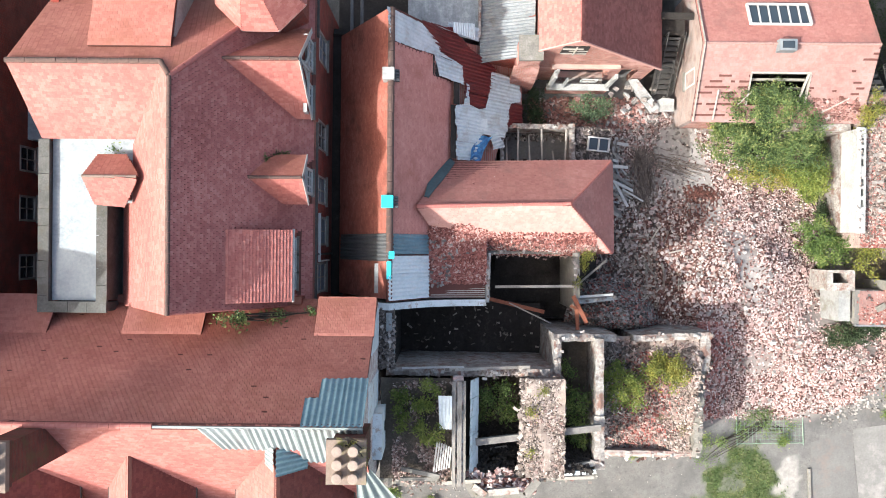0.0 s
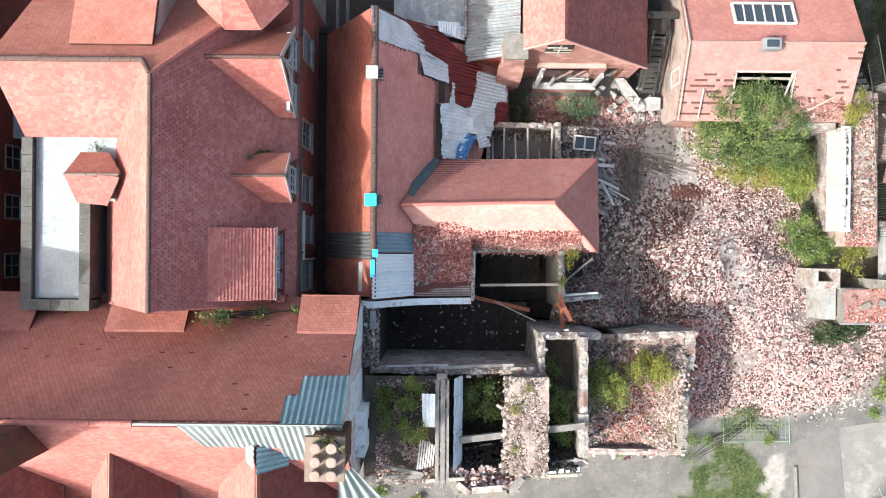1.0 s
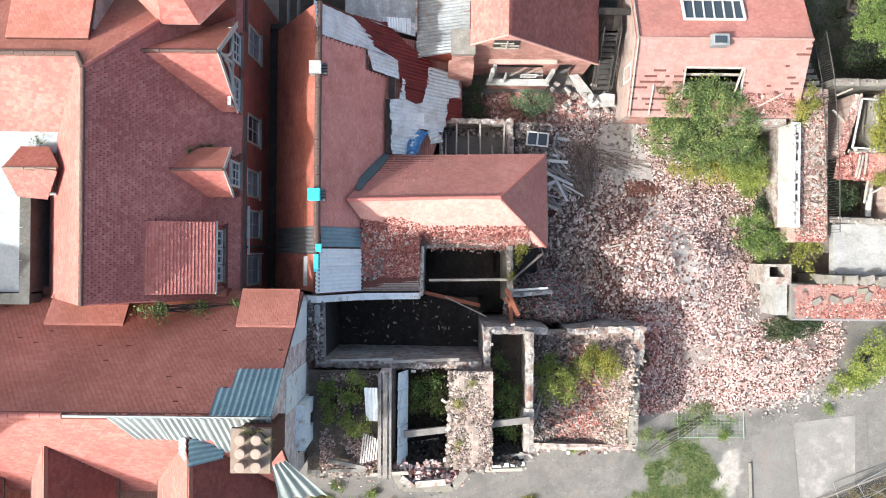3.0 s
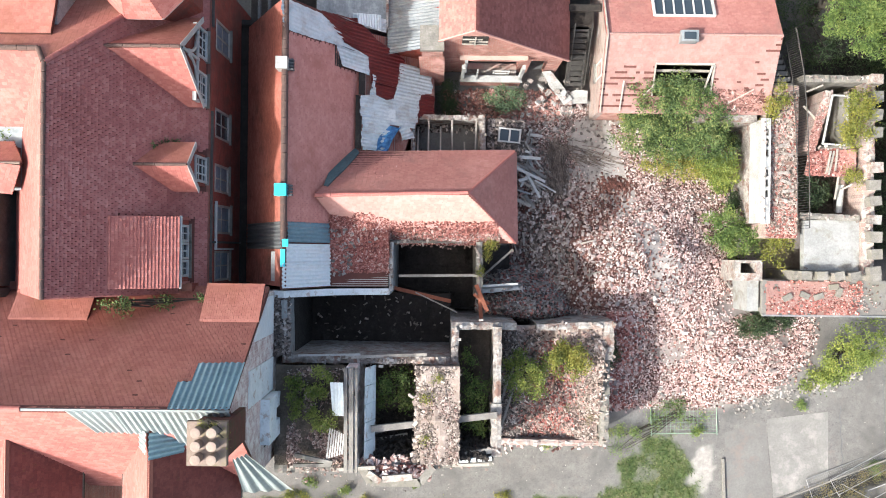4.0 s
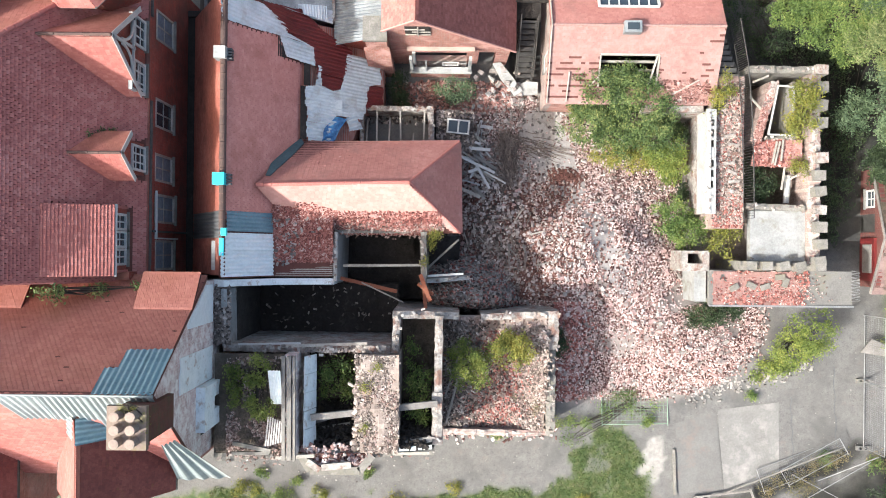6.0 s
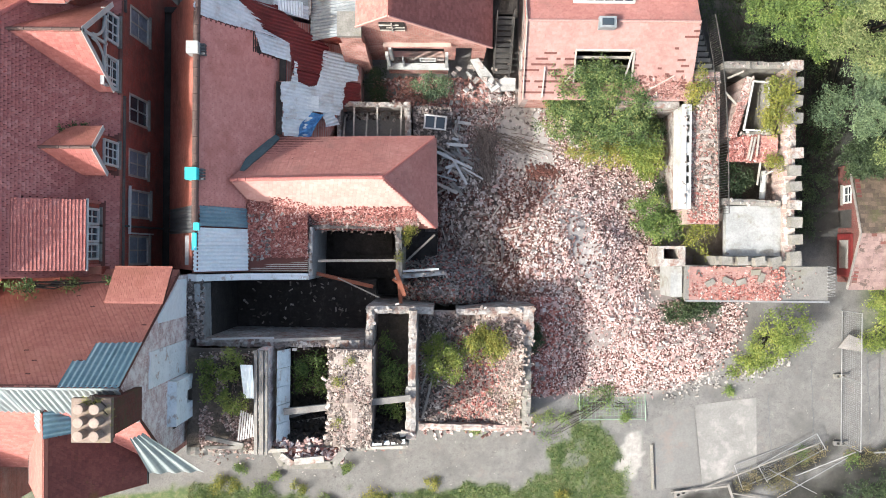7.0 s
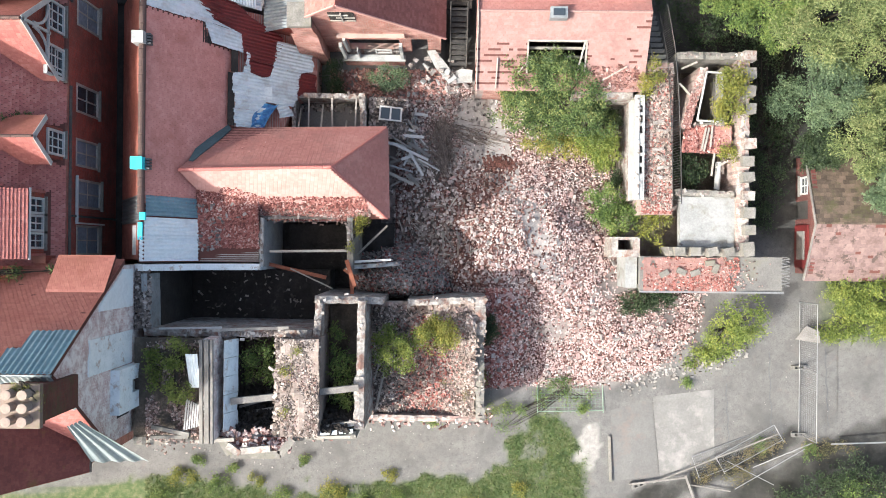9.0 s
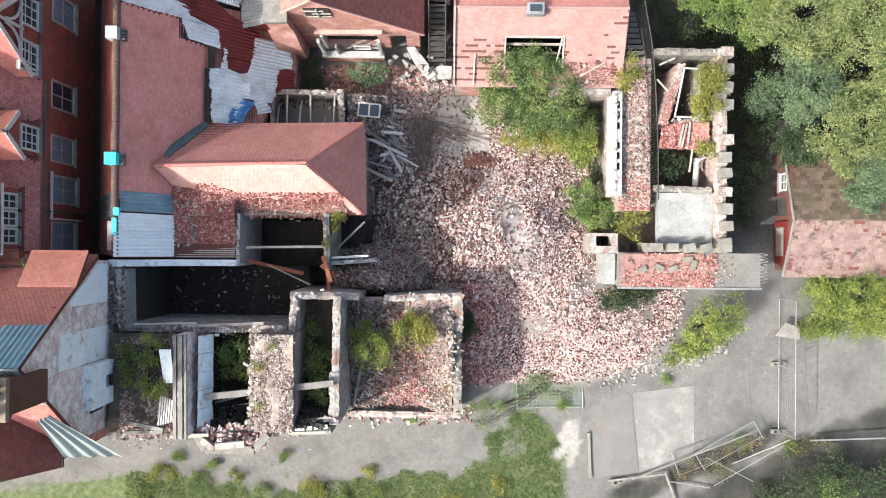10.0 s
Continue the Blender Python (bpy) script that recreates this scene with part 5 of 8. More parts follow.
ragged_wall("wall", (-2.4, -9.35), (6.4, -9.3), 0.36, 0, 8.1, 7.0, ruin, STONE, 0.3, seed=11)
# white boarded lining beside the long wall
r6 = random.Random(6)
for k in range(5):
    s = Soup()
    s.slab([(1.18, -9.0 + k * 0.74, 7.95), (1.5 + 0.04 * r6.random(), -9.0 + k * 0.74, 7.2 - 0.2 * r6.random()), (1.52, -8.28 + k * 0.74, 7.1), (1.2, -8.28 + k * 0.74, 7.9 + 0.08 * r6.random())], 0.05)
    part("lining_board", s, PALE_PAINT, ruin, "pale blue-white painted board")
# Near-black floor stands in for the darkness down the shaft.
s = Soup()
s.box(0.93, 1.25, -9.0, -5.3, 5.0, 5.3)
part("shaft_floor", s, NEAR_BLACK, ruin)
# Sunken floors are near-black, so their colour holds the deep shade.
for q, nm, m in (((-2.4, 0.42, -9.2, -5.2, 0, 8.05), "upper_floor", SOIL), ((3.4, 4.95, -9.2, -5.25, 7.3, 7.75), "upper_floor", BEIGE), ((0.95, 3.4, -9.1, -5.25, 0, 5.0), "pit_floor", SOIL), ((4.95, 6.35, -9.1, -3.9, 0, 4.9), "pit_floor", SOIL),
                 ((-1.95, 4.6, -4.95, -2.6, 0, 2.4), "sunken_floor", NEAR_BLACK), ((2.0, 6.9, -2.6, -0.1, 0, 1.2), "sunken_floor", NEAR_BLACK), ((4.6, 7.5, -3.4, -0.3, 0, 0.9), "sunken_floor", NEAR_BLACK)):
    s = Soup()
    x0, x1, y0, y1, z0, z1 = q
    nx, ny = int((x1 - x0) / 0.2) + 1, int((y1 - y0) / 0.2) + 1
    for j in range(ny + 1):
        for i in range(nx + 1):
            x, y = x0 + (x1 - x0) * i / nx, y0 + (y1 - y0) * j / ny
            s.v.append(Vector((x, y, z1 + 0.14 * noise.fractal(Vector((x * 1.3, y * 1.3, 4)), 1, 2, 4))))
    s.f = [(j * (nx + 1) + i, j * (nx + 1) + i + 1, (j + 1) * (nx + 1) + i + 1, (j + 1) * (nx + 1) + i) for j in range(ny) for i in range(nx)]
    if nm == "upper_floor" and x0 > 2:
        s.box(x0, x1, y0, y1, z0, z1 - 0.16)
        s.box(x1 - 0.1, x1, y0, y1, 0, z0)
    part(nm, s, m, ruin)


def east_room_z(x, y):
    t = soft(y, -9.3, -5.0)
    return 2.75 + 1.5 * t + 0.3 * soft(x, 9.5, 11.3) + 0.25 * noise.fractal(Vector((x * 0.9, y * 0.9, 8)), 1, 2, 4)


def north_heap_z(x, y):
    return 2.7 * bell(x, y, 7.0, -2.9, 1.9, 1.0) + 1.4 * bell(x, y, 9.0, -3.3, 1.6, 0.8) + 0.7 * soft(11.6 - x, 0, 2) * soft(-y, 0.9, 1.9) + 0.34 * noise.fractal(Vector((x, y, 3)), 1, 2, 4)


def sheet_of(zf, x0, x1, y0, y1, step=0.2):
    s = Soup()
    nx, ny = int((x1 - x0) / step) + 1, int((y1 - y0) / step) + 1
    for j in range(ny + 1):
        for i in range(nx + 1):
            x, y = x0 + (x1 - x0) * i / nx, y0 + (y1 - y0) * j / ny
            s.v.append(Vector((x, y, zf(x, y))))
    s.f = [(j * (nx + 1) + i, j * (nx + 1) + i + 1, (j + 1) * (nx + 1) + i + 1, (j + 1) * (nx + 1) + i) for j in range(ny) for i in range(nx)]
    return s


part("debris_slope", sheet_of(east_room_z, 6.7, 11.45, -9.35, -3.9), BEIGE, ruin)
part("debris_mound", sheet_of(north_heap_z, 6.0, 11.5, -3.75, -0.9), BEIGE, ruin)
tile_bits("heap_red_rubble", "dark red brick rubble on the heap", 900, lambda r: (r.uniform(5.8, 11.2), r.uniform(-3.7, -0.7)), north_heap_z, (0.16, 0.09, 0.06), RED_BITS, 14, ruin)
tile_bits("heap_stone_debris", "pale stones and mortar on the heap", 1100, lambda r: (r.uniform(5.8, 11.2), r.uniform(-3.7, -0.7)), north_heap_z, (0.14, 0.09, 0.06), PALE_BITS, 15, ruin)
tile_bits("room_rubble", "brick rubble sloping through the open room", 1500, lambda r: (r.uniform(6.8, 11.4), r.uniform(-9.3, -4.0)), east_room_z, (0.16, 0.09, 0.06), DUSTY_BITS, 21, ruin)
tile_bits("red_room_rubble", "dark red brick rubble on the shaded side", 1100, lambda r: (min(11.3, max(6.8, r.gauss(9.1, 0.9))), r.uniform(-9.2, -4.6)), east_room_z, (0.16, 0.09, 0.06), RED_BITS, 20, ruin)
# Dark bits paint in the wall's shadow over this side of the room.
tile_bits("room_dark_rubble", "brown rubble darkened for shade along the wall foot", 1500, lambda r: (6.8 + abs(r.gauss(0, 1.0)), r.uniform(-9.2, -4.2)), lambda x, y: east_room_z(x, y) + 0.03, (0.16, 0.085, 0.06), DARK_RUBBLE, 16, ruin)
tile_bits("room_stone_debris", "pale stone and mortar debris in the room", 1500, lambda r: (r.choice((r.uniform(6.8, 11.4), r.gauss(10.9, 0.35))), r.uniform(-9.3, -4.4)), east_room_z, (0.15, 0.1, 0.06), BEIGE, 19, ruin)
tile_bits("ragged_floor_edge", "broken brick edge of the upper floor", 420, lambda r: (3.4 + r.gauss(0, 0.1) - 0.12 * math.sin(9 * r.random()), r.uniform(-9.1, -5.3)), lambda x, y: 7.6, (0.2, 0.12, 0.09), BEIGE, 18, ruin)
tile_bits("brown_floor_debris", "brown brick fragments on the upper floor", 260, lambda r: (r.uniform(3.5, 4.9), r.choice((r.gauss(-8.6, 0.3), r.gauss(-6.9, 0.3)))), lambda x, y: 7.75, (0.13, 0.08, 0.05), DUSTY_BITS, 17, ruin)
tile_bits("west_room_debris", "red-brown debris in the overgrown room", 1700, lambda r: (r.uniform(-1.9, 0.35), r.choice((r.uniform(-9.0, -5.3), r.gauss(-8.6, 0.4)))), lambda x, y: 8.02, (0.11, 0.07, 0.04), DUSTY_BITS, 16, ruin)
tile_bits("heap_rubble", "dark rubble heaped between the walls", 1500, lambda r: (r.uniform(5.8, 11.2), r.uniform(-3.9, -0.7)), north_heap_z, (0.16, 0.09, 0.06), DARK_RUBBLE, 22, ruin)
tile_bits("floor_rubble", "pale rubble on the broken upper floor", 1700, lambda r: (r.uniform(3.4 + 0.25 * r.random(), 4.95), r.uniform(-9.2, -5.3)), lambda x, y: 7.74, (0.13, 0.075, 0.05), BEIGE, 23, ruin)
tile_bits("room_debris", "dark plaster and brick debris in the overgrown room", 650, lambda r: (r.uniform(-1.9, 0.35), r.uniform(-9.0, -5.3)), lambda x, y: 8.02, (0.1, 0.06, 0.04), DARK_RUBBLE, 24, ruin)
tile_bits("sunken_debris", "dark debris on the sunken floor", 75, lambda r: (r.uniform(-1.8, 4.5), r.uniform(-4.8, -2.7)), lambda x, y: 2.45, (0.18, 0.07, 0.05), DARK_RUBBLE, 25, ruin)
tile_bits("pit_debris", "debris at the foot of the pits", 700, lambda r: (r.choice((r.uniform(1.5, 3.3), r.uniform(5.0, 6.2))), r.uniform(-9.1, -7.6)), lambda x, y: 5.1 + 2.2 * soft(-y, 8.0, 9.1), (0.2, 0.11, 0.08), NEAR_BLACK, 26, ruin)
tile_bits("wall_foot_rubble", "rubble along the foot of the south wall", 260, lambda r: (r.uniform(-2.0, 5.6), r.gauss(-9.15, 0.12)), lambda x, y: 7.6 - 0.6 * soft(x, 1, 5), (0.22, 0.11, 0.07), RUBBLE, 27, ruin)
tile_bits("wall_top_bricks", "loose bricks along the broken wall top", 130, lambda r: (r.uniform(0.5, 4.3), r.gauss(-5.12, 0.07)), lambda x, y: 7.12, (0.17, 0.09, 0.06), BEIGE, 28, ruin)
tile_bits("gable_ledge_rubble", "mossy rubble on the ledge by the gable", 260, lambda r: (r.uniform(-2.5, -1.9), r.uniform(-4.9, -2.5)), lambda x, y: 7.75, (0.18, 0.1, 0.07), DARK_RUBBLE, 29, ruin)

# loose timbers of the ruin
planks = (("beam", (1.4, -7.8, 7.75), (6.5, -7.3, 7.15), 0.26, GREY_WOOD, "grey timber beam lying across the pits"), ("plank", (2.3, -1.72, 5.0), (5.75, -1.66, 5.0), 0.11, TIMBER, "grey timber joist across the dark pit"), ("plank", (3.0, -2.5, 3.9), (4.9, -3.4, 3.7), 0.06, TIMBER, "thin lath fallen in the dark room"),
          ("plank", (5.7, -2.1, 5.0), (6.15, -3.2, 5.7), 0.17, TIMBER_RED, "reddish broken rafter leaning on the wall"), ("plank", (5.85, -2.5, 4.9), (5.95, -3.8, 4.8), 0.16, TIMBER_RED, "reddish broken rafter leaning on the wall"), ("plank", (5.6, -2.5, 5.0), (6.25, -2.9, 5.4), 0.13, TIMBER_RED, "reddish broken rafter leaning on the wall"),
          ("plank", (2.0, -2.3, 3.9), (4.6, -2.9, 3.7), 0.16, TIMBER_RED, "charred red rafter over the dark pit"), ("plank", (5.9, -1.9, 3.3), (7.4, -0.5, 3.9), 0.09, TIMBER, "grey lath fallen on the rubble"), ("plank", (6.0, -2.15, 4.6), (7.6, -2.05, 4.2), 0.1, WHITE_WOOD, "white painted rail on the rubble"),
          ("plank", (-1.6, -9.12, 8.35), (-0.1, -9.1, 8.35), 0.13, STONE, "pale lintel on the wall top"), ("plank", (-1.55, -8.7, 8.4), (-0.05, -9.0, 8.4), 0.16, STONE, "pale lintel on the wall top"), ("plank", (-0.1, -9.38, 8.0), (1.6, -9.3, 7.9), 0.14, TIMBER, "grey lintel on the wall top"),
          ("plank", (5.0, -9.0, 7.1), (6.3, -8.8, 7.0), 0.22, TIMBER, "grey board lying over the debris"), ("plank", (1.5, -8.6, 6.2), (2.8, -8.4, 6.0), 0.1, TIMBER, "grey board lying over the debris"))
planks += (("plank", (0.1, -4.98, 7.45), (3.6, -4.86, 7.15), 0.12, TIMBER, "grey plank lying along the broken wall"), ("plank", (-1.6, -4.9, 7.55), (0.9, -4.85, 7.4), 0.08, WHITE_WOOD, "pale lath lying along the broken wall"),
           ("plank", (4.9, -9.2, 7.2), (6.3, -9.05, 7.3), 0.16, PALE_PAINT, "pale painted board fallen over the pits"), ("plank", (4.7, -9.35, 7.3), (6.2, -9.3, 7.3), 0.12, TIMBER, "grey board fallen over the pits"), ("plank", (1.4, -8.3, 6.4), (2.9, -7.9, 6.2), 0.09, GREY_WOOD, "grey lath fallen in the pit"),
           ("plank", (6.9, -9.0, 3.3), (7.4, -6.8, 4.4), 0.1, GREY_WOOD, "grey rafter fallen across the rubble room"), ("plank", (6.85, -7.6, 3.9), (7.5, -5.4, 4.7), 0.08, GREY_WOOD, "grey rafter fallen across the rubble room"))
for nm, a, b, wd, m, lab in planks:
    s = Soup()
    s.beam(a, b, wd, wd * 0.7)
    solo(nm, s, m, lab, "timber", "timbers in the ruin")
for k in range(7):      # pale slats lying in the overgrown room
    s = Soup()
    s.beam((-0.28 + 0.1 * k, -8.85 + 0.03 * k, 8.35), (-0.14 + 0.09 * k, -7.6 - 0.04 * k, 8.45), 0.06, 0.03)
    solo("slat", s, WHITE_WOOD, "pale wooden slat lying on debris", "timber", "slats in the overgrown room")
s = corrugated((-0.05, -7.15, 8.3), (0.42, -7.1, 8.55), (0.42, -5.72, 8.95), (-0.1, -5.75, 8.75), 0.15, 0.014)
solo("corrugated_sheet", s, PALE_ZINC, "pale blue-grey corrugated sheet lying in a room", "sheet")
# the white frame and the stub walls round the dark pit
pit = thing("pit_walls", "plastered stub walls round a dark pit", "ruin", at=(4, -1, 0))
for k, (a, b, t, z0, za, zb, m) in enumerate((((1.95, -2.4), (2.0, -0.25), 0.18, 0.5, 5.1, 5.3, WHITE), ((5.85, -2.7), (5.82, -0.2), 0.3, 0.5, 5.05, 5.0, STONE), ((5.95, -2.4), (7.9, -2.25), 0.2, 0.3, 4.5, 3.6, WHITE), ((1.9, -0.22), (5.6, -0.18), 0.16, 0.5, 4.95, 4.75, STONE))):
    ragged_wall("stub_wall", a, b, t, z0, za, zb, pit, m, 0.06, seed=40 + k)
s = Soup()
s.box(2.5, 5.3, -1.3, -0.4, 1.6, 1.7)
solo("fallen_panel", s, NEAR_BLACK, "near-black board lying in the dark pit", "board")

# bay window roof on the south front and its broken canopy
bay = thing("bay_window", "broken stone bay window with a fallen canopy slab", "bay", at=(2.4, -9.7, 0))
ring = [(1.0, -9.3), (1.4, -9.95), (3.4, -9.95), (3.9, -9.3)]
s = Soup()
s.prism(ring, 0, 7.55)
part("bay_base", s, BRICK_X, bay)
s = Soup()
for p, q in zip(ring, ring[1:]):
    s.beam((*p, 7.65), (*q, 7.65), 0.32, 0.2)
part("coping", s, STONE, bay)
for a, b in (((1.9, -9.75, 7.95), (3.1, -9.6, 8.05)), ((1.3, -9.55, 7.8), (1.8, -9.9, 7.8))):
    s = Soup()
    s.beam(a, b, 0.26, 0.16)
    part("canopy_slab", s, PLASTER, bay)
tile_bits("bay_rubble", "brick rubble on the bay", 160, lambda r: (r.uniform(1.2, 3.8), r.uniform(-9.85, -9.3)), lambda x, y: 7.6, (0.2, 0.1, 0.07), RUBBLE, 31, bay)

# roofless room north of the hipped roof
nroom = thing("roofless_room", "low roofless room with a concrete floor and white wall tops", "ruin", at=(4.5, 4.8, 0))
for k, (a, b, t, za, zb) in enumerate((((3.0, 5.72), (6.0, 5.72), 0.26, 2.3, 2.2), ((6.0, 5.85), (6.1, 3.9), 0.3, 2.3, 2.1), ((2.75, 4.0), (2.75, 5.7), 0.2, 2.2, 2.3))):
    ragged_wall("stub_wall", a, b, t, 0, za, zb, nroom, PLASTER, 0.14, seed=50 + k)
s = Soup()
s.box(2.8, 5.95, 3.7, 5.65, 0.0, 0.9)
part("room_floor", s, CONCRETE, nroom)
for k in range(6):
    s = Soup()
    x = 2.9 + 0.55 * k + 0.1 * rng.random()
    s.beam((x, 3.9, 2.3), (x + rng.uniform(-0.1, 0.1), 5.6, 2.25) if k % 2 else (x, 4.5 + rng.random(), 1.6), 0.07, 0.09)
    part("rafter", s, TIMBER, nroom)
tile_bits("room_litter", "dark litter on the concrete floor", 200, lambda r: (r.uniform(2.9, 5.9), r.choice((r.uniform(3.8, 4.3), r.uniform(5.2, 5.6)))), lambda x, y: 0.9, (0.16, 0.09, 0.06), DARK_RUBBLE, 33, nroom)


# ---- north side: the store, the cottage and the flat roofs behind ----
store = thing("brick_store", "brick store with a broken low-pitched tile roof and roof lights", "house", at=(15, 9, 0))
for q in ((11.8, 18.7, 6.05, 6.35), (11.8, 18.7, 11.8, 12.1)):
    w = Soup()
    w.box(*q, 0, 3.1)
    part("wall", w, BRICK_X, store)
for x in (11.5, 18.7):
    w = Soup()
    w.profile("y", [(6.05, 3.1), (9.1, 4.55), (12.1, 3.1)], x, x + 0.3, 0)
    part("gable_wall", w, BRICK_GREY, store)
s = Soup()
s.box(11.8, 18.7, 6.35, 11.8, 0.02, 0.12)
part("store_floor", s, NEAR_BLACK, store)


def st(x, y):
    return (x, y, 4.65 - 0.5 * abs(y - 9.1))


def store_bare(p):
    n = noise.noise(Vector((p.x * 2.2, p.y * 9.0, 1.5))) + 0.4 * noise.noise(Vector((p.x * 0.8, p.y * 1.1, 7)))
    if 13.7 < p.x < 16.4 and 6.6 < p.y < 7.95:
        return True
    thin = int(p.y / 0.117) % 2 == 0
    if p.x < 13.7 and 6.1 < p.y < 8.0:
        return thin and n > -0.16 + 0.3 * soft(p.y, 7.3, 8.0)
    if p.x > 16.4 and p.y < 7.4:
        return thin and n > 0.12 or n > 0.5
    if p.x > 18.2:
        return thin and n > 0.25
    return n > 0.72


for nm, q in (("south_deck", (11.35, 13.72, 5.9, 9.1)), ("south_deck", (16.38, 19.2, 5.9, 9.1)), ("south_deck", (13.72, 16.38, 7.93, 9.1)), ("south_deck", (13.72, 16.38, 5.9, 6.62)), ("north_deck", (11.35, 19.2, 9.1, 12.3))):
    s = Soup()
    s.slab([st(q[0], q[2]), st(q[1], q[2]), st(q[1], q[3]), st(q[0], q[3])], 0.06)
    part(nm, s, UNDER, store)
part("tiles", tiles([st(11.35, 9.1), st(11.35, 5.9), st(19.2, 5.9), st(19.2, 9.1)], gauge=0.13, width=0.19, seed=51, skip=store_bare, jitter=0.003, gap=0.002, lift=0.01), TILE_PINK, store, kind="stuff")
# North slope takes a darker tile that stands in for its dimmer light.
part("tiles", tiles([st(11.35, 9.1), st(19.2, 9.1), st(19.2, 12.3), st(11.35, 12.3)], gauge=0.13, width=0.19, seed=52, jitter=0.004, gap=0.004, lift=0.016, skip=lambda p: 13.6 < p.x < 16.3 and 10.05 < p.y < 11.1), STORE_RED, store, kind="stuff")
s = Soup()
for k in range(26, 35):
    y = 0.234 * k + 0.02
    for a, b in ((11.4, 13.7), (16.4, 19.15)):
        p, q = st(a, y), st(b, y)
        s.beam((p[0], p[1], p[2] + 0.004), (q[0], q[1], q[2] + 0.004), 0.03, 0.02)
part("bare_lathing", s, TILE_PINK, store, kind="stuff")
ridge_line((11.35, 9.1, 4.67), (19.2, 9.1, 4.67), store, TILE_PINK, 0.07)
s = Soup()
for a, b in (((13.72, 6.62), (13.72, 7.93)), ((16.38, 6.62), (16.38, 7.93)), ((13.72, 7.93), (16.38, 7.93)), ((16.05, 6.7), (16.3, 7.9))):
    s.beam(st(*a), st(*b), 0.07, 0.14)
part("opening_trim", s, TIMBER, store)
for k, z in enumerate((3.5, 3.1, 2.5, 2.2)):
    s = Soup()
    s.beam((13.7, 7.75 - 0.3 * k, z), (16.4, 7.75 - 0.3 * k, z), 0.1, 0.14)
    part("joist", s, TIMBER, store)
s = Soup()
a, b = 10.05, 11.1
for p, q in (((13.6, a), (16.3, a)), ((13.6, b), (16.3, b)), ((13.6, a), (13.6, b)), ((16.3, a), (16.3, b))):
    s.beam((*p, st(*p)[2] + 0.06), (*q, st(*q)[2] + 0.06), 0.1, 0.16)
light = part("roof_light", s, WHITE_WOOD, store, "white framed roof light with broken panes")
for k in range(1, 6):
    x = 13.6 + k * 0.45
    s = Soup()
    s.beam((x, a, st(x, a)[2] + 0.07), (x + 0.05, b, st(x, b)[2] + 0.07), 0.06, 0.06)
    part("glazing_bar", s, WHITE_WOOD, light)
for k in range(6):
    x = 13.66 + k * 0.45
    s = Soup()
    s.slab([(x, a, st(x, a)[2] + 0.04), (x + 0.38, a, st(x, a)[2] + 0.04), (x + 0.38, b, st(x, b)[2] + 0.04), (x, b, st(x, b)[2] + 0.04)], 0.01)
    part("pane", s, GLASS, light)
s = Soup()
s.box(14.6, 15.36, 8.72, 9.22, 4.4, 4.95)
vent = part("ridge_vent", s, GREY_ZINC, store, "zinc ridge vent with a glazed top")
s = Soup()
s.box(14.72, 15.24, 8.82, 9.12, 4.95, 5.0)
part("vent_cap", s, GLASS, vent)
sash_window(store, "y", 11.5, -1, 7.6, 8.4, 1.7, 3.1, 2, 2)
s = Soup()
s.beam((11.42, 5.9, 3.12), (11.42, 9.1, 4.72), 0.04, 0.14)
s.beam((11.42, 9.1, 4.72), (11.42, 12.3, 3.12), 0.04, 0.14)
part("bargeboard", s, TIMBER, store)
for a, b in (((12.3, 5.95, 3.2), (12.35, 7.2, 3.82)), ((17.2, 6.3, 3.4), (18.3, 6.9, 3.7)), ((13.3, 6.6, 3.6), (13.9, 7.2, 3.9))):
    s = Soup()
    s.beam(a, b, 0.06, 0.05)
    solo("plank", s, TIMBER, "pale loose batten lying on the store roof", "timber", "battens on the store roof")
tile_bits("store_roof_litter", "broken tiles and litter along the store eave", 260, lambda r: (r.uniform(16.6, 18.9), r.uniform(5.95, 6.9)), lambda x, y: 3.1 + 0.5 * (y - 5.9), (0.15, 0.1, 0.03), BITS, 61)

cot = thing("gabled_cottage", "brick cottage with a gabled tile roof and a broken bay window", "house", at=(6, 10, 0))
w = wall_open("x", 8.4, 0.3, 4.15, 9.75, 0, 3.1, [(8.3, 9.1, 0, 2.4), (5.2, 7.75, 0.6, 3.0)])
w.prism([(4.15, 8.4), (5.45, 8.4), (5.45, 8.7), (4.15, 8.7)], 3.1, [6.2, 7.6, 7.6, 6.2])
w.prism([(5.45, 8.4), (9.75, 8.4), (9.75, 8.7), (5.45, 8.7)], 3.1, [7.6, 3.12, 3.12, 7.6])
w.box(9.45, 9.75, 8.7, 16, 0, 3.1)
w.box(4.1, 4.4, 8.7, 16, 0, 6.1)
part("gable_wall", w, BRICK_X, cot)



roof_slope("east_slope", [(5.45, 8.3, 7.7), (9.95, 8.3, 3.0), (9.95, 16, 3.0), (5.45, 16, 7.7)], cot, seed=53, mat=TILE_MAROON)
roof_slope("west_slope", [(5.45, 8.3, 7.7), (5.45, 16, 7.7), (4.0, 16, 6.15), (4.0, 8.3, 6.15)], cot, seed=54)
s = Soup()
s.beam((5.45, 8.27, 7.72), (9.98, 8.27, 3.0), 0.05, 0.14)
s.beam((5.45, 8.27, 7.72), (3.98, 8.27, 6.15), 0.05, 0.14)
part("bargeboard", s, TILE_PALE, cot)
# Proud near-black panel in place of the unlit vent hole.
s = Soup()
s.box(4.95, 6.05, 8.36, 8.42, 5.3, 6.5)
v = part("vent_opening", s, NEAR_BLACK, cot)
s = Soup()
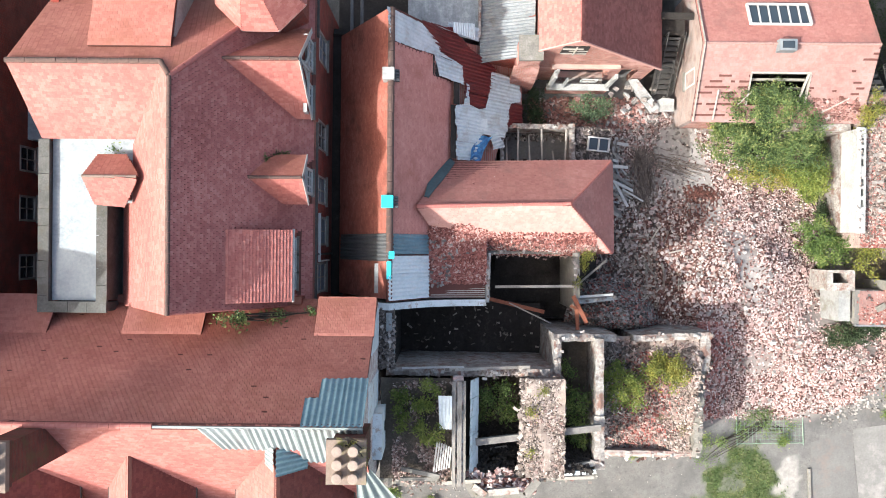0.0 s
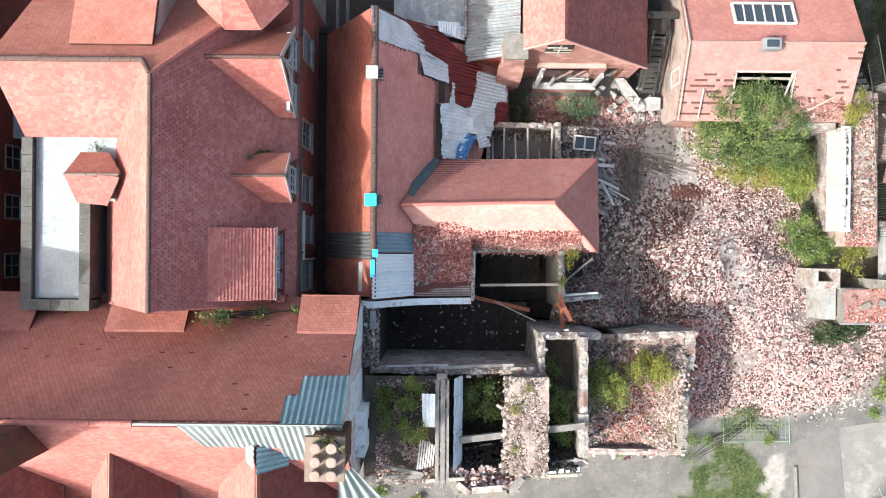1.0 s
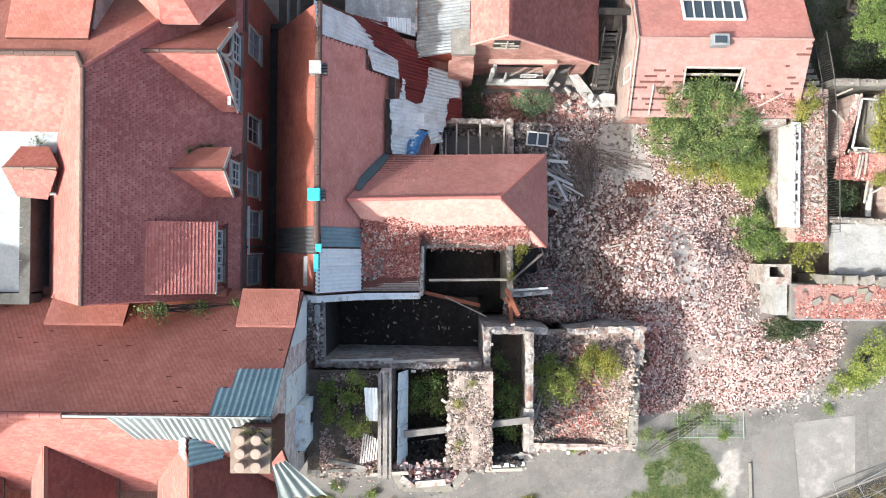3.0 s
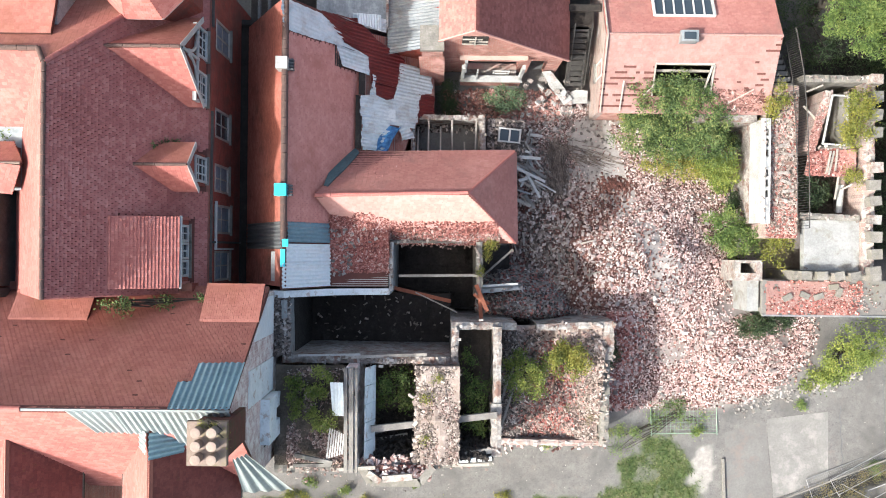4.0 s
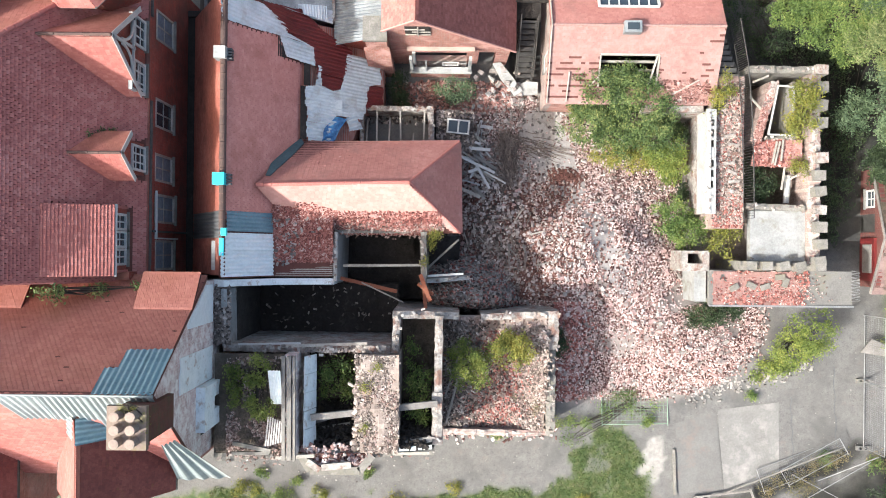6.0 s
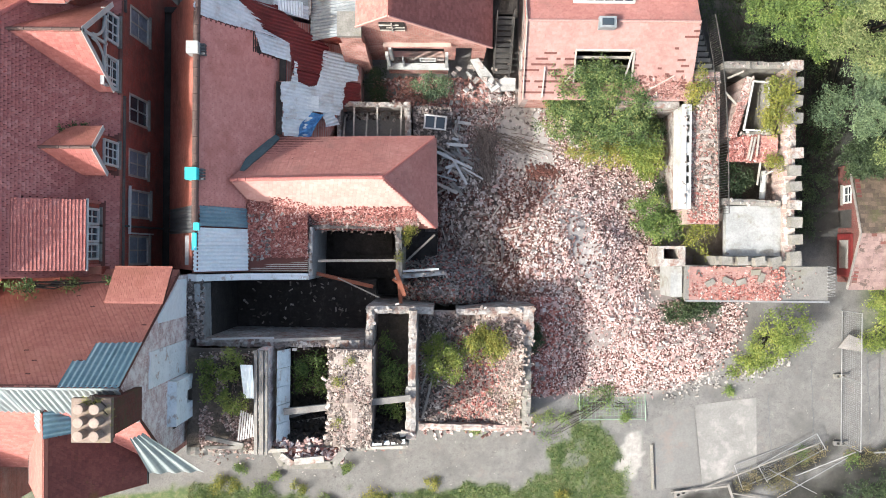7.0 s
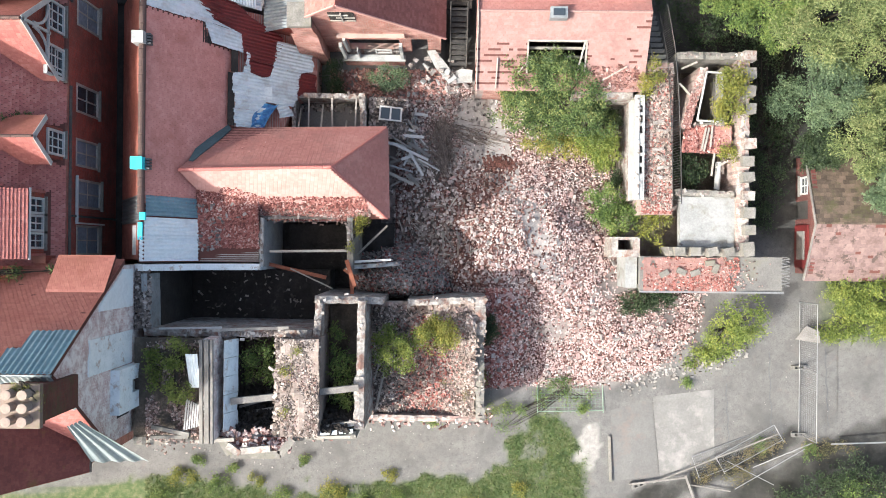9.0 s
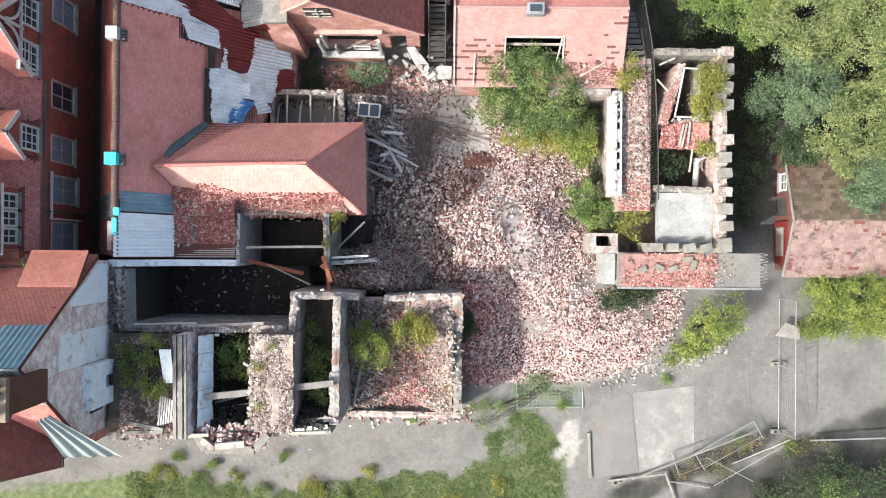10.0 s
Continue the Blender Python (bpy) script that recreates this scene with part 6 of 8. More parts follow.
for k, z in enumerate((5.45, 5.85, 6.2)):
    s.box(4.95 + 0.3 * (k == 1), 6.05 - 0.25 * (k == 2), 8.31, 8.36, z, z + 0.05)
s.box(5.48, 5.53, 8.29, 8.37, 5.3, 6.5)
part("vent_louvre", s, TIMBER, v)
s = Soup()
s.box(5.0, 7.95, 7.72, 7.95, 0, 0.95)
bayc = part("bay_front", s, BRICK_X, cot, "low brick front of the broken bay")
s = Soup()
s.box(4.95, 8.0, 7.68, 8.0, 0.95, 1.06)
part("bay_sill", s, WHITE, bayc)
s = Soup()
s.box(5.2, 7.75, 8.0, 8.4, 0.3, 0.6)
part("bay_seat", s, PLASTER, bayc)
for x, y, z in ((5.02, 7.78, 3.3), (7.8, 7.78, 3.3), (5.75, 7.8, 2.4), (5.15, 8.1, 3.2)):
    s = Soup()
    s.box(x, x + (0.14 if z > 3 else 0.06), y, y + 0.2, 1.06, z)
    part("bay_post", s, WHITE, bayc)
s = Soup()
s.box(4.9, 8.05, 8.2, 8.4, 3.05, 3.3)
part("bay_lintel", s, BRICK_X, bayc)
s = Soup()
for q in ((6.55, 7.35, 1.1, 1.17), (6.55, 7.35, 1.62, 1.69), (6.55, 6.62, 1.17, 1.62), (7.28, 7.35, 1.17, 1.62)):
    s.box(q[0], q[1], 8.05, 8.1, q[2], q[3])
part("loose_sash", s, WHITE_WOOD, bayc)
w = Soup()
w.box(3.2, 4.12, 8.0, 8.95, 0, 5.7)
w.prism([(3.05, 7.7), (4.2, 7.7), (4.2, 8.0), (3.05, 8.0)], 0, [2.6, 2.6, 4.6, 4.6])
ch = part("chimney", w, BRICK_X, cot)
s = Soup()
s.box(3.14, 4.18, 7.94, 9.0, 5.7, 5.95)
part("cap", s, STONE, ch)
# Darker zinc stands in for the half-shadow over these side sheets.
for k in range(6):
    y0 = 8.35 + k * 0.9
    sh = corrugated((1.6 + 0.02 * k, y0, 3.45), (1.6, y0 + 0.95, 3.45), (4.0, y0 + 0.95, 4.5), (3.4 if k == 0 else 4.0, y0 + 0.1, 4.3), 0.15, 0.025, 0.02 + 0.012 * (k % 2), seed=90 + k)
    part("side_sheet", sh, GREY_ZINC, cot, "galvanised corrugated roof sheet")
s = Soup()
s.prism([(1.75, 8.5), (4.0, 8.5), (4.0, 15), (1.75, 15)], 0, [3.4, 4.35, 4.35, 3.4])
part("side_aisle", s, BRICK_Y, cot)

# flat roofs behind the middle range
flat = thing("flat_roofed_block", "low block with a streaked grey flat roof and pipes", "building", at=(-1, 12, 0))
FELT = surface("streaked_grey_felt", [(0.2, (0.13, 0.14, 0.15)), (0.5, (0.26, 0.28, 0.29)), (0.8, (0.5, 0.52, 0.53))], 0.9, 7, 0.75, stretch=(2.2, 0.5, 1))
s = Soup()
s.box(-1.7, 1.55, 9.7, 16, 0, 3.4)
part("flat_roof", s, FELT, flat)
s = Soup()
s.box(-5.0, -1.7, 9.75, 16, 0, 2.2)
s.box(-5.0, -3.9, 9.5, 9.75, 2.6, 3.9)
part("lower_roof", s, NEAR_BLACK, flat)
s = Soup()
s.box(1.5, 1.62, 9.5, 16, 3.0, 3.7)
part("ragged_parapet", s, PLASTER, flat)
for x in (-4.2, -3.75):
    s = Soup()
    s.tube([(x, 9.6, 3.9), (x + 0.05, 15.5, 4.0)], 0.08)
    part("pipe", s, LEAD, flat)
sh = corrugated((0.1, 9.4, 4.6), (0.1, 9.9, 4.6), (1.5, 9.9, 3.7), (1.5, 9.3, 3.6), 0.14, 0.025)
solo("corrugated_sheet", sh, ZINC, "galvanised sheet at the edge of the flat roof", "sheet")

# iron stairs either side of the store


def iron_stair(name, x0, x1, y0, z0, y1, z1, n, rails):
    st_ = thing(name, "black iron outside stair with open treads and railings", "stair", "iron stairs", at=((x0 + x1) / 2, y0, 0))
    for i in range(n):
        q = i / (n - 1)
        y, z = y0 + (y1 - y0) * q, z0 + (z1 - z0) * q
        s = Soup()
        s.box(x0, x1, y - 0.1, y + 0.1, z - 0.03, z)
        part("tread", s, BLACK_IRON if n > 9 else CONCRETE, st_)
    for x in (x0, x1):
        s = Soup()
        s.beam((x, y0, z0 - 0.1), (x, y1, z1 - 0.1), 0.05, 0.22)
        part("stringer", s, BLACK_IRON, st_)
    for x in rails:
        s = Soup()
        s.tube([(x, y0, z0 + 0.95), (x, y1, z1 + 0.95)], 0.025)
        part("handrail", s, BLACK_IRON, st_)
        for i in range(n * 2):
            q = i / (n * 2 - 1)
            s = Soup()
            y, z = y0 + (y1 - y0) * q, z0 + (z1 - z0) * q
            s.tube([(x, y, z), (x, y, z + 0.95)], 0.012, 4)
            part("baluster", s, BLACK_IRON, st_)
    return st_


iron_stair("iron_stair", 10.2, 11.0, 7.5, 0.4, 9.9, 2.5, 12, (10.2, 11.0))
iron_stair("iron_stair", 19.35, 20.3, 9.9, 1.2, 7.2, 3.2, 9, (19.35,))
# Near-black slabs carry the shade between the two gables.
s = Soup()
s.box(10.0, 11.2, 9.9, 11.0, 2.3, 2.5)
s.box(9.95, 11.45, 10.6, 10.9, 2.9, 3.05)
solo("landing", s, NEAR_BLACK, "landing between the gables, near-black for the shade there", "landing")
for poly, z0, z1 in (([(9.05, 8.3), (9.45, 8.35), (10.1, 7.55), (10.55, 6.95), (10.15, 6.68), (9.85, 7.1), (9.5, 7.45)], 0.55, 0.72), ([(10.3, 6.75), (11.3, 6.8), (11.32, 7.4), (10.75, 7.45), (10.2, 7.2)], 0.4, 0.58)):
    s = Soup()
    s.prism(poly, z0, z1)
    solo("fallen_slab", s, WHITE, "long white plastered slab fallen across the rubble", "slab", "slabs by the cottage")
rs = random.Random(44)
for k in range(34):
    x, y = rs.gauss(9.8, 0.75), rs.gauss(7.2, 0.5)
    a, b = rs.uniform(0.14, 0.4), rs.uniform(0.1, 0.26)
    s = Soup()
    s.prism([(-a / 2, -b / 2 * rs.uniform(0.5, 1)), (a / 2, -b / 2), (a / 2 * rs.uniform(0.6, 1), b / 2), (-a / 2 * rs.uniform(0.7, 1), b / 2 * rs.uniform(0.6, 1))], -0.05, 0.05)
    ob = solo("plaster_lump", s, (PLASTER, STONES, WHITE)[k % 3], "broken plaster lump fallen on the rubble", "rubble", "lumps by the cottage")
    ob.matrix_world = pose(x, y, 0.3 + 0.5 * math.exp(-((x - 9.9) / 0.7) ** 2) + rs.uniform(-0.1, 0.15), rs.gauss(0, 18), rs.gauss(0, 18), rs.gauss(-40, 40))

CONCRETE_PALE = surface("pale_roof_screed", [(0.25, (0.15, 0.155, 0.155)), (0.5, (0.225, 0.23, 0.23)), (0.8, (0.3, 0.305, 0.3))], 0.9, 9, 0.85, stain=(0.15, 0.14, 0.12), stain_scale=1.1, stain_at=(0.52, 0.66))

# ---- east side: castellated outbuilding ----
cas = thing("castellated_outbuilding", "roofless outbuilding with stone battlements and brick walls", "ruin", at=(22, 3, 0))
for nm, a, b, t, z0, za, zb, m in (("east_wall", (23.8, -1.5), (23.8, 7.7), 0.62, 0, 3.3, 3.3, BRICK_GREY), ("north_wall", (20.7, 7.5), (24.1, 7.5), 0.36, 0, 3.4, 3.4, STONE), ("cross_wall", (20.7, 1.2), (23.4, 1.1), 0.3, 0, 3.3, 3.3, STONE),
                                   ("south_wall", (20.4, -1.55), (24.1, -1.55), 0.45, 0, 3.3, 3.3, STONE), ("leaning_wall", (21.15, 4.2), (21.95, 6.95), 0.42, 0, 3.1, 3.3, BRICK_GREY), ("inner_wall", (21.7, 4.35), (23.0, 4.4), 0.2, 0, 3.1, 3.1, STONE), ("inner_wall", (22.85, 4.4), (22.75, 6.9), 0.2, 0, 3.3, 3.3, STONE)):
    ragged_wall(nm, a, b, t, z0, za, zb, cas, m, 0.06, seed=int(a[0] * 10 + b[1] * 7))
r7 = random.Random(9)
for k in range(12):
    y = -1.35 + k * 0.8
    if k == 7:
        continue
    s = Soup()
    s.box(-0.25 - 0.06 * r7.random(), 0.25, -0.2 - 0.06 * r7.random(), 0.2 + 0.06 * r7.random(), 0, 0.42 + 0.14 * r7.random(), pose(23.97 + r7.uniform(-0.05, 0.05), y, 3.24, r7.gauss(0, 2), r7.gauss(0, 2), r7.gauss(0, 5)))
    part("merlon", s, STONE if r7.random() < 0.75 else PLASTER, cas)
for k in range(5):
    s = Soup()
    s.box(-0.2 - 0.08 * r7.random(), 0.2 + 0.08 * r7.random(), -0.2, 0.2, 0, 0.4 + 0.15 * r7.random(), pose(20.75 + k * 0.78 + r7.uniform(-0.06, 0.06), -1.56, 3.24, 0, 0, r7.gauss(0, 5)))
    part("merlon", s, STONE, cas)
for a, b in (((21.62, 4.5), (22.05, 6.75)), ((22.05, 6.75), (22.8, 6.7)), ((22.8, 6.7), (22.72, 4.45)), ((22.72, 4.45), (21.62, 4.5))):
    s = Soup()
    s.beam((*a, 3.38), (*b, 3.38), 0.07, 0.1)
    part("window_frame", s, WHITE, cas, "white painted frame round the opening")
s = Soup()
s.box(20.95, 23.5, -1.33, 1.0, 2.7, 3.1)
part("roof_slab", s, CONCRETE_PALE, cas, "pale flat roof slab")
s = Soup()
s.box(20.75, 23.5, 1.3, 7.3, 0, 0.7)
part("yard_floor", s, SOIL, cas)
s = Soup()
s.slab([(21.0, 3.1, 3.0), (23.3, 3.0, 3.1), (23.3, 4.3, 3.15), (21.2, 4.2, 3.05)], 0.12)
part("tile_patch", s, BITS, cas)
s = Soup()
s.tube([(22.9, 1.4, 2.4), (22.95, 2.7, 2.5)], 0.14, 10)
part("white_pipe", s, WHITE, cas)
tile_bits("wall_head_tiles", "broken red tiles on the wall heads", 520, lambda r: (lambda q: (21.15 + 0.8 * q + r.uniform(-0.17, 0.17), 4.2 + 2.75 * q))(r.random()), lambda x, y: 3.2, (0.13, 0.085, 0.03), BITS, 71, cas)
tile_bits("roof_patch_tiles", "broken red tiles on the roof patch", 380, lambda r: (r.uniform(21.1, 23.3), r.uniform(3.05, 4.3)), lambda x, y: 3.08, (0.13, 0.085, 0.03), RED_BITS, 72, cas)
for a, b in (((20.9, 6.9, 3.3), (21.6, 7.2, 3.4)), ((21.9, 3.2, 3.2), (22.1, 4.2, 3.2)), ((22.3, 3.3, 3.2), (22.4, 4.3, 3.2)), ((22.0, 3.1, 3.2), (22.25, 4.2, 3.2)), ((20.9, 6.3, 3.0), (21.5, 5.6, 3.1)), ((22.5, 2.0, 2.8), (22.6, 3.3, 3.0)), ((22.7, 2.4, 2.8), (23.2, 2.7, 3.0))):
    s = Soup()
    s.beam(a, b, 0.08, 0.06)
    solo("plank", s, TIMBER, "pale broken lath over the roofless yard", "timber", "laths in the outbuilding")

walkway = thing("raised_walkway", "raised walkway littered with tiles behind a white balustrade wall", "walkway", at=(19.6, 3, 0))
s = Soup()
s.box(19.1, 20.55, 0.15, 7.2, 0, 3.25)
part("walkway_block", s, BRICK_GREY, walkway)
wh = part("white_wall", wall_open("y", 18.72, 0.2, 0.85, 5.55, 2.25, 3.6), WHITE, walkway, "flaking white painted wall with slots in its head")
s = Soup()
s.box(18.76, 19.1, 0.85, 5.55, 0, 2.25)
part("wall_base", s, PLASTER, walkway, "stained plaster base of the white wall")
for q in ((18.68, 18.88, 3.6, 3.7), (19.05, 19.14, 3.4, 3.62)):
    s = Soup()
    s.box(q[0], q[1], 0.8, 5.6, q[2], q[3])
    part("wall_coping", s, WHITE, wh)
slots = (0.8, 2.16, 2.65, 3.12, 4.02, 4.52, 4.98, 5.6)     # two sets of three slots along the head
for k in range(7):
    s = Soup()
    s.box(18.88, 19.05, slots[k] + (0.16 if k else 0), slots[k + 1] - (0.16 if k < 6 else 0), 3.3, 3.64)
    part("block", s, WHITE, wh)
tile_bits("coping_debris", "mortar crumbs on the white wall head", 26, lambda r: (r.gauss(18.85, 0.1), r.uniform(0.85, 5.5)), lambda x, y: 3.71, (0.1, 0.07, 0.03), HEAD_BITS, 76, walkway)
s = Soup()
s.box(15.9, 18.75, 5.55, 5.85, 0, 3.0)
part("linking_wall", s, PLASTER, walkway)
for k in range(7):
    s = Soup()
    s.box(-0.26, 0.26, -0.07, 0.07, 0, 0.05, pose(19.95 + r7.uniform(-0.12, 0.12), 1.9 + 0.42 * k, 3.33, r7.gauss(0, 4), r7.gauss(0, 4), r7.gauss(0, 14)))
    part("loose_slab", s, PLASTER, walkway, "white painted slab lying on the walkway")
tile_bits("walkway_litter", "broken tiles and plaster on the walkway", 1300, lambda r: (r.uniform(19.15, 20.5), r.uniform(0.3, 6.9)), lambda x, y: 3.26, (0.14, 0.09, 0.04), BEIGE, 73, walkway)
tile_bits("walkway_tiles", "red tile shards on the walkway", 900, lambda r: (r.uniform(19.15, 20.5), r.choice((r.uniform(0.2, 1.6), r.uniform(1.6, 6.9)))), lambda x, y: 3.26, (0.12, 0.08, 0.03), RED_BITS, 74, walkway)
rail_pts = [(20.0, 9.6, 4.15), (20.35, 7.6, 4.2), (20.5, 5.6, 4.25), (20.62, 3.0, 4.25), (20.68, 0.6, 4.2)]
rail = thing("railing", "black iron railing with close bars beside the walkway", "railing", at=(20.5, 4, 3.25))
s = Soup()
s.tube([Vector(p) for p in rail_pts], 0.025)
part("top_rail", s, BLACK_IRON, rail)
s = Soup()
s.tube([Vector(p) + Vector((-0.12, 0, -0.9)) for p in rail_pts], 0.02)
part("bottom_rail", s, BLACK_IRON, rail)
for k in range(84):
    q = k / 83 * 4
    i = min(3, int(q))
    p = Vector(rail_pts[i]).lerp(Vector(rail_pts[i + 1]), q - i)
    s = Soup()
    s.tube([p, p + Vector((-0.12, 0, -0.9))], 0.011, 4)
    part("bar", s, BLACK_IRON, rail)

porch = thing("flat_porch_roof", "low porch with red tiles and a bare concrete slab on top", "porch", at=(22, -2.5, 0))
s = Soup()
s.box(19.2, 25.9, -3.42, -1.8, 2.45, 2.75)
part("slab", s, CONCRETE, porch)
s = Soup()
s.box(19.4, 25.4, -2.3, -1.8, 0, 2.45)
part("back_wall", s, BRICK_GREY, porch)
part("tiles", tiles([(19.35, -3.4, 2.77), (23.4, -3.4, 2.77), (23.1, -1.85, 2.82), (19.35, -1.85, 2.82)], seed=75, jitter=0.014, gauge=0.12, width=0.15, loss=0.12), TILE_PINK, porch, kind="stuff")
tile_bits("porch_shards", "dull red tile shards on the porch roof", 900, lambda r: (min(24.6, 19.4 + 4.3 * r.random() ** 0.8 + 0.15 * r.gauss(0, 1)), r.uniform(-3.38, -1.85)), lambda x, y: 2.8, (0.12, 0.09, 0.02), RED_BITS, 78, porch)
tile_bits("porch_litter", "tile shards and grit on the porch roof", 420, lambda r: (r.choice((r.uniform(19.4, 23.3), r.gauss(23.3, 0.8))), r.uniform(-3.35, -1.9)), lambda x, y: 2.81, (0.08, 0.055, 0.02), DUSTY_BITS, 77, porch)
s = Soup()
s.box(19.2, 25.95, -3.5, -3.42, 2.6, 2.82)
part("fascia", s, STEEL, porch)
for x in (19.5, 22.3, 25.4):
    s = Soup()
    s.box(x - 0.1, x + 0.1, -3.35, -3.15, 0, 2.45)
    part("post", s, STONE, porch)
for k, (x, y, a) in enumerate(((20.3, -2.6, 30), (21.1, -2.5, -25), (21.75, -2.55, 20), (22.7, -2.35, 70), (22.45, -2.1, 5))):
    s = Soup()
    s.box(-0.22, 0.22, -0.13, 0.13, 0, 0.1, pose(x, y, 2.85, 0, 0, a))
    solo("stone_block", s, STONE, "pale stone block lying on the porch roof", "stone", "blocks on the porch roof")
s = Soup()
for k in range(9):
    s.tube([(25.84, -3.2 + k * 0.16, 2.74), (26.1, -3.15 + k * 0.16, 3.05)], 0.012, 4)
    s.tube([(25.86, -3.05 + k * 0.16, 2.74), (26.12, -3.12 + k * 0.16, 3.0)], 0.012, 4)
solo("spike_strip", s, STEEL, "steel spikes along the slab edge", "spikes")

gully = thing("concrete_chamber", "broken concrete chamber with a square hole", "chamber", at=(18.5, -1.3, 0))
s = Soup()
for q in ((17.9, 18.18, -1.85, -0.9), (18.9, 19.2, -1.85, -0.9), (18.18, 18.9, -1.03, -0.9), (18.18, 18.9, -1.85, -1.5)):
    s.box(*q, 0.5, 2.7)
part("chamber_wall", s, PLASTER, gully)
s = Soup()
s.box(18.6, 19.15, -3.3, -1.86, 0.6, 2.4, pose(0, 0, 0, 0, 0, 0))
part("broken_wall", s, CONCRETE_PALE, gully)

SHED_BRICK = bricks("dark_shed_brick", (0.13, 0.035, 0.03), (0.09, 0.026, 0.022), (0.1, 0.06, 0.05), axis="y")
shed = thing("shed", "red brick shed with a mossy tile roof", "shed", at=(31, 0, 0))
w = wall_open("y", 27.75, 0.22, -2.6, 3.2, 0, 1.35, [(1.3, 2.2, 0.5, 1.3), (0.1, 1.0, 0, 1.3)])
w.prism([(27.75, -2.6), (27.97, -2.6), (27.97, -0.2), (27.75, -0.2)], 1.35, [1.4, 1.4, 2.3, 2.3])
w.prism([(27.75, -0.2), (27.97, -0.2), (27.97, 3.2), (27.75, 3.2)], 1.35, [2.3, 2.3, 1.4, 1.4])
w.box(27.97, 36, -2.6, -2.4, 0, 1.35)
w.box(27.97, 36, 3.0, 3.2, 0, 1.35)
part("outer_wall", w, SHED_BRICK, shed)
sash_window(shed, "y", 27.75, -1, 1.3, 2.2, 0.5, 1.3, 2, 2)
s = Soup()
s.box(27.8, 27.86, 0.1, 1.0, 0, 1.3)
part("door", s, BLACK_IRON, shed)
s = Soup()
s.box(27.62, 27.74, -2.3, -0.2, 0.2, 1.5)
part("red_board", s, RED_IRON, shed)
s = Soup()
s.box(27.58, 27.61, -1.9, -0.5, 0.5, 1.3)
part("pale_poster", s, GREY_WOOD, shed)
roof_slope("south_slope", [(27.62, -0.2, 2.4), (27.62, -2.9, 1.2), (36, -2.9, 1.2), (36, -0.2, 2.4)], shed, SHED_TILE, seed=61, gauge=0.2, width=0.26, jitter=0.016, loss=0.06)
roof_slope("north_slope", [(27.62, -0.2, 2.4), (36, -0.2, 2.4), (36, 3.4, 1.2), (27.62, 3.4, 1.2)], shed, MOSSY, seed=62, gauge=0.22, width=0.3, jitter=0.015)
s = Soup()
s.beam((27.6, -0.2, 2.43), (27.6, -2.9, 1.22), 0.05, 0.14)
s.beam((27.6, -0.2, 2.43), (27.6, 3.4, 1.22), 0.05, 0.14)
part("bargeboard", s, GREY_WOOD, shed)


# ---- yard: rubble, fences, kerbs and slabs ----
def yard_density(x, y):
    """How thick the rubble lies, 0 to 1."""
    d = soft(1.2 - ((x - 14.6) / 8.2) ** 2 - ((y + 0.8) / 7.9) ** 4, 0.0, 0.4)
    d *= soft(y + 8.4 - 0.10 * max(0, x - 19) ** 1.5, -0.3, 0.6)
    if x < 7.6 or (x < 11.8 and y < -3.6) or (x > 18.6 and y > -3.6) or y > 7.2 or (y > 5.8 and x > 11.3):
        return 0.0
    n = noise.fractal(Vector((x * 0.7, y * 0.7, 5.1)), 1.0, 2.0, 5)
    path = soft(1 - ((x - 11.9 - 0.28 * (4.5 - y)) / 1.25) ** 2 - abs((y - 3.6) / 3.1) ** 3 + 0.6 * n, 0.0, 0.5)
    path = max(path, 0.8 * soft(1 - ((x - 14.1 - 0.5 * (0 - y)) / 1.0) ** 2 - ((y + 1.0) / 3.0) ** 2 + 0.7 * n, 0.1, 0.7))
    bare = soft(noise.noise(Vector((x * 0.45 + 7, y * 0.45, 11))), 0.12, 0.4)
    d *= 1 - 0.8 * bare
    d *= 1 - 0.4 * soft(1 - ((x - 11.0) / 3.0) ** 4 - ((y - 1.6) / 5.2) ** 4, 0.1, 0.7)
    d *= 1 - 0.75 * soft(11.6 - x + 0.8 * n, 0.0, 1.2) * soft(2.6 - y, 0.0, 1.0)
    d *= 0.35 + 0.65 * soft(noise.noise(Vector((x * 1.7, y * 1.7, 21))), -0.35, 0.1)
    return d * (1 - 0.97 * path) * (0.55 + 0.45 * soft(noise.noise(Vector((x * 0.5, y * 0.5, 3))), -0.4, 0.2))


def off_path(r, x0, x1, y0, y1):
    """A spot in the shaded yard beside the bare dusty path."""
    while True:
        x, y = r.uniform(x0, x1), r.uniform(y0, y1)
        n = noise.fractal(Vector((x * 0.7, y * 0.7, 5.1)), 1.0, 2.0, 5)
        if r.random() > 1.05 * soft(1 - ((x - 11.9 - 0.28 * (4.5 - y)) / 1.25) ** 2 - abs((y - 3.6) / 3.1) ** 3 + 0.6 * n, 0.0, 0.5):
            return x, y


def yard_pick(r):
    while True:
        x, y = r.uniform(7.4, 23.5), r.uniform(-9, 7.4)
        if r.random() < yard_density(x, y):
            return x, y


tile_bits("brick_rubble", "pink dusty brick rubble heaped over the yard", 34000, yard_pick, ground_z, (0.098, 0.06, 0.05), RUBBLE, 81)
RED_DUST = surface("dark_red_dust", [(0.2, (0.035, 0.013, 0.01)), (0.8, (0.1, 0.04, 0.031))], 2, 9, 0.95, island=0.5)
TWIG = surface("dry_twig", [(0.2, (0.05, 0.038, 0.032)), (0.8, (0.2, 0.165, 0.145))], 3, 12, 0.9, island=0.6)
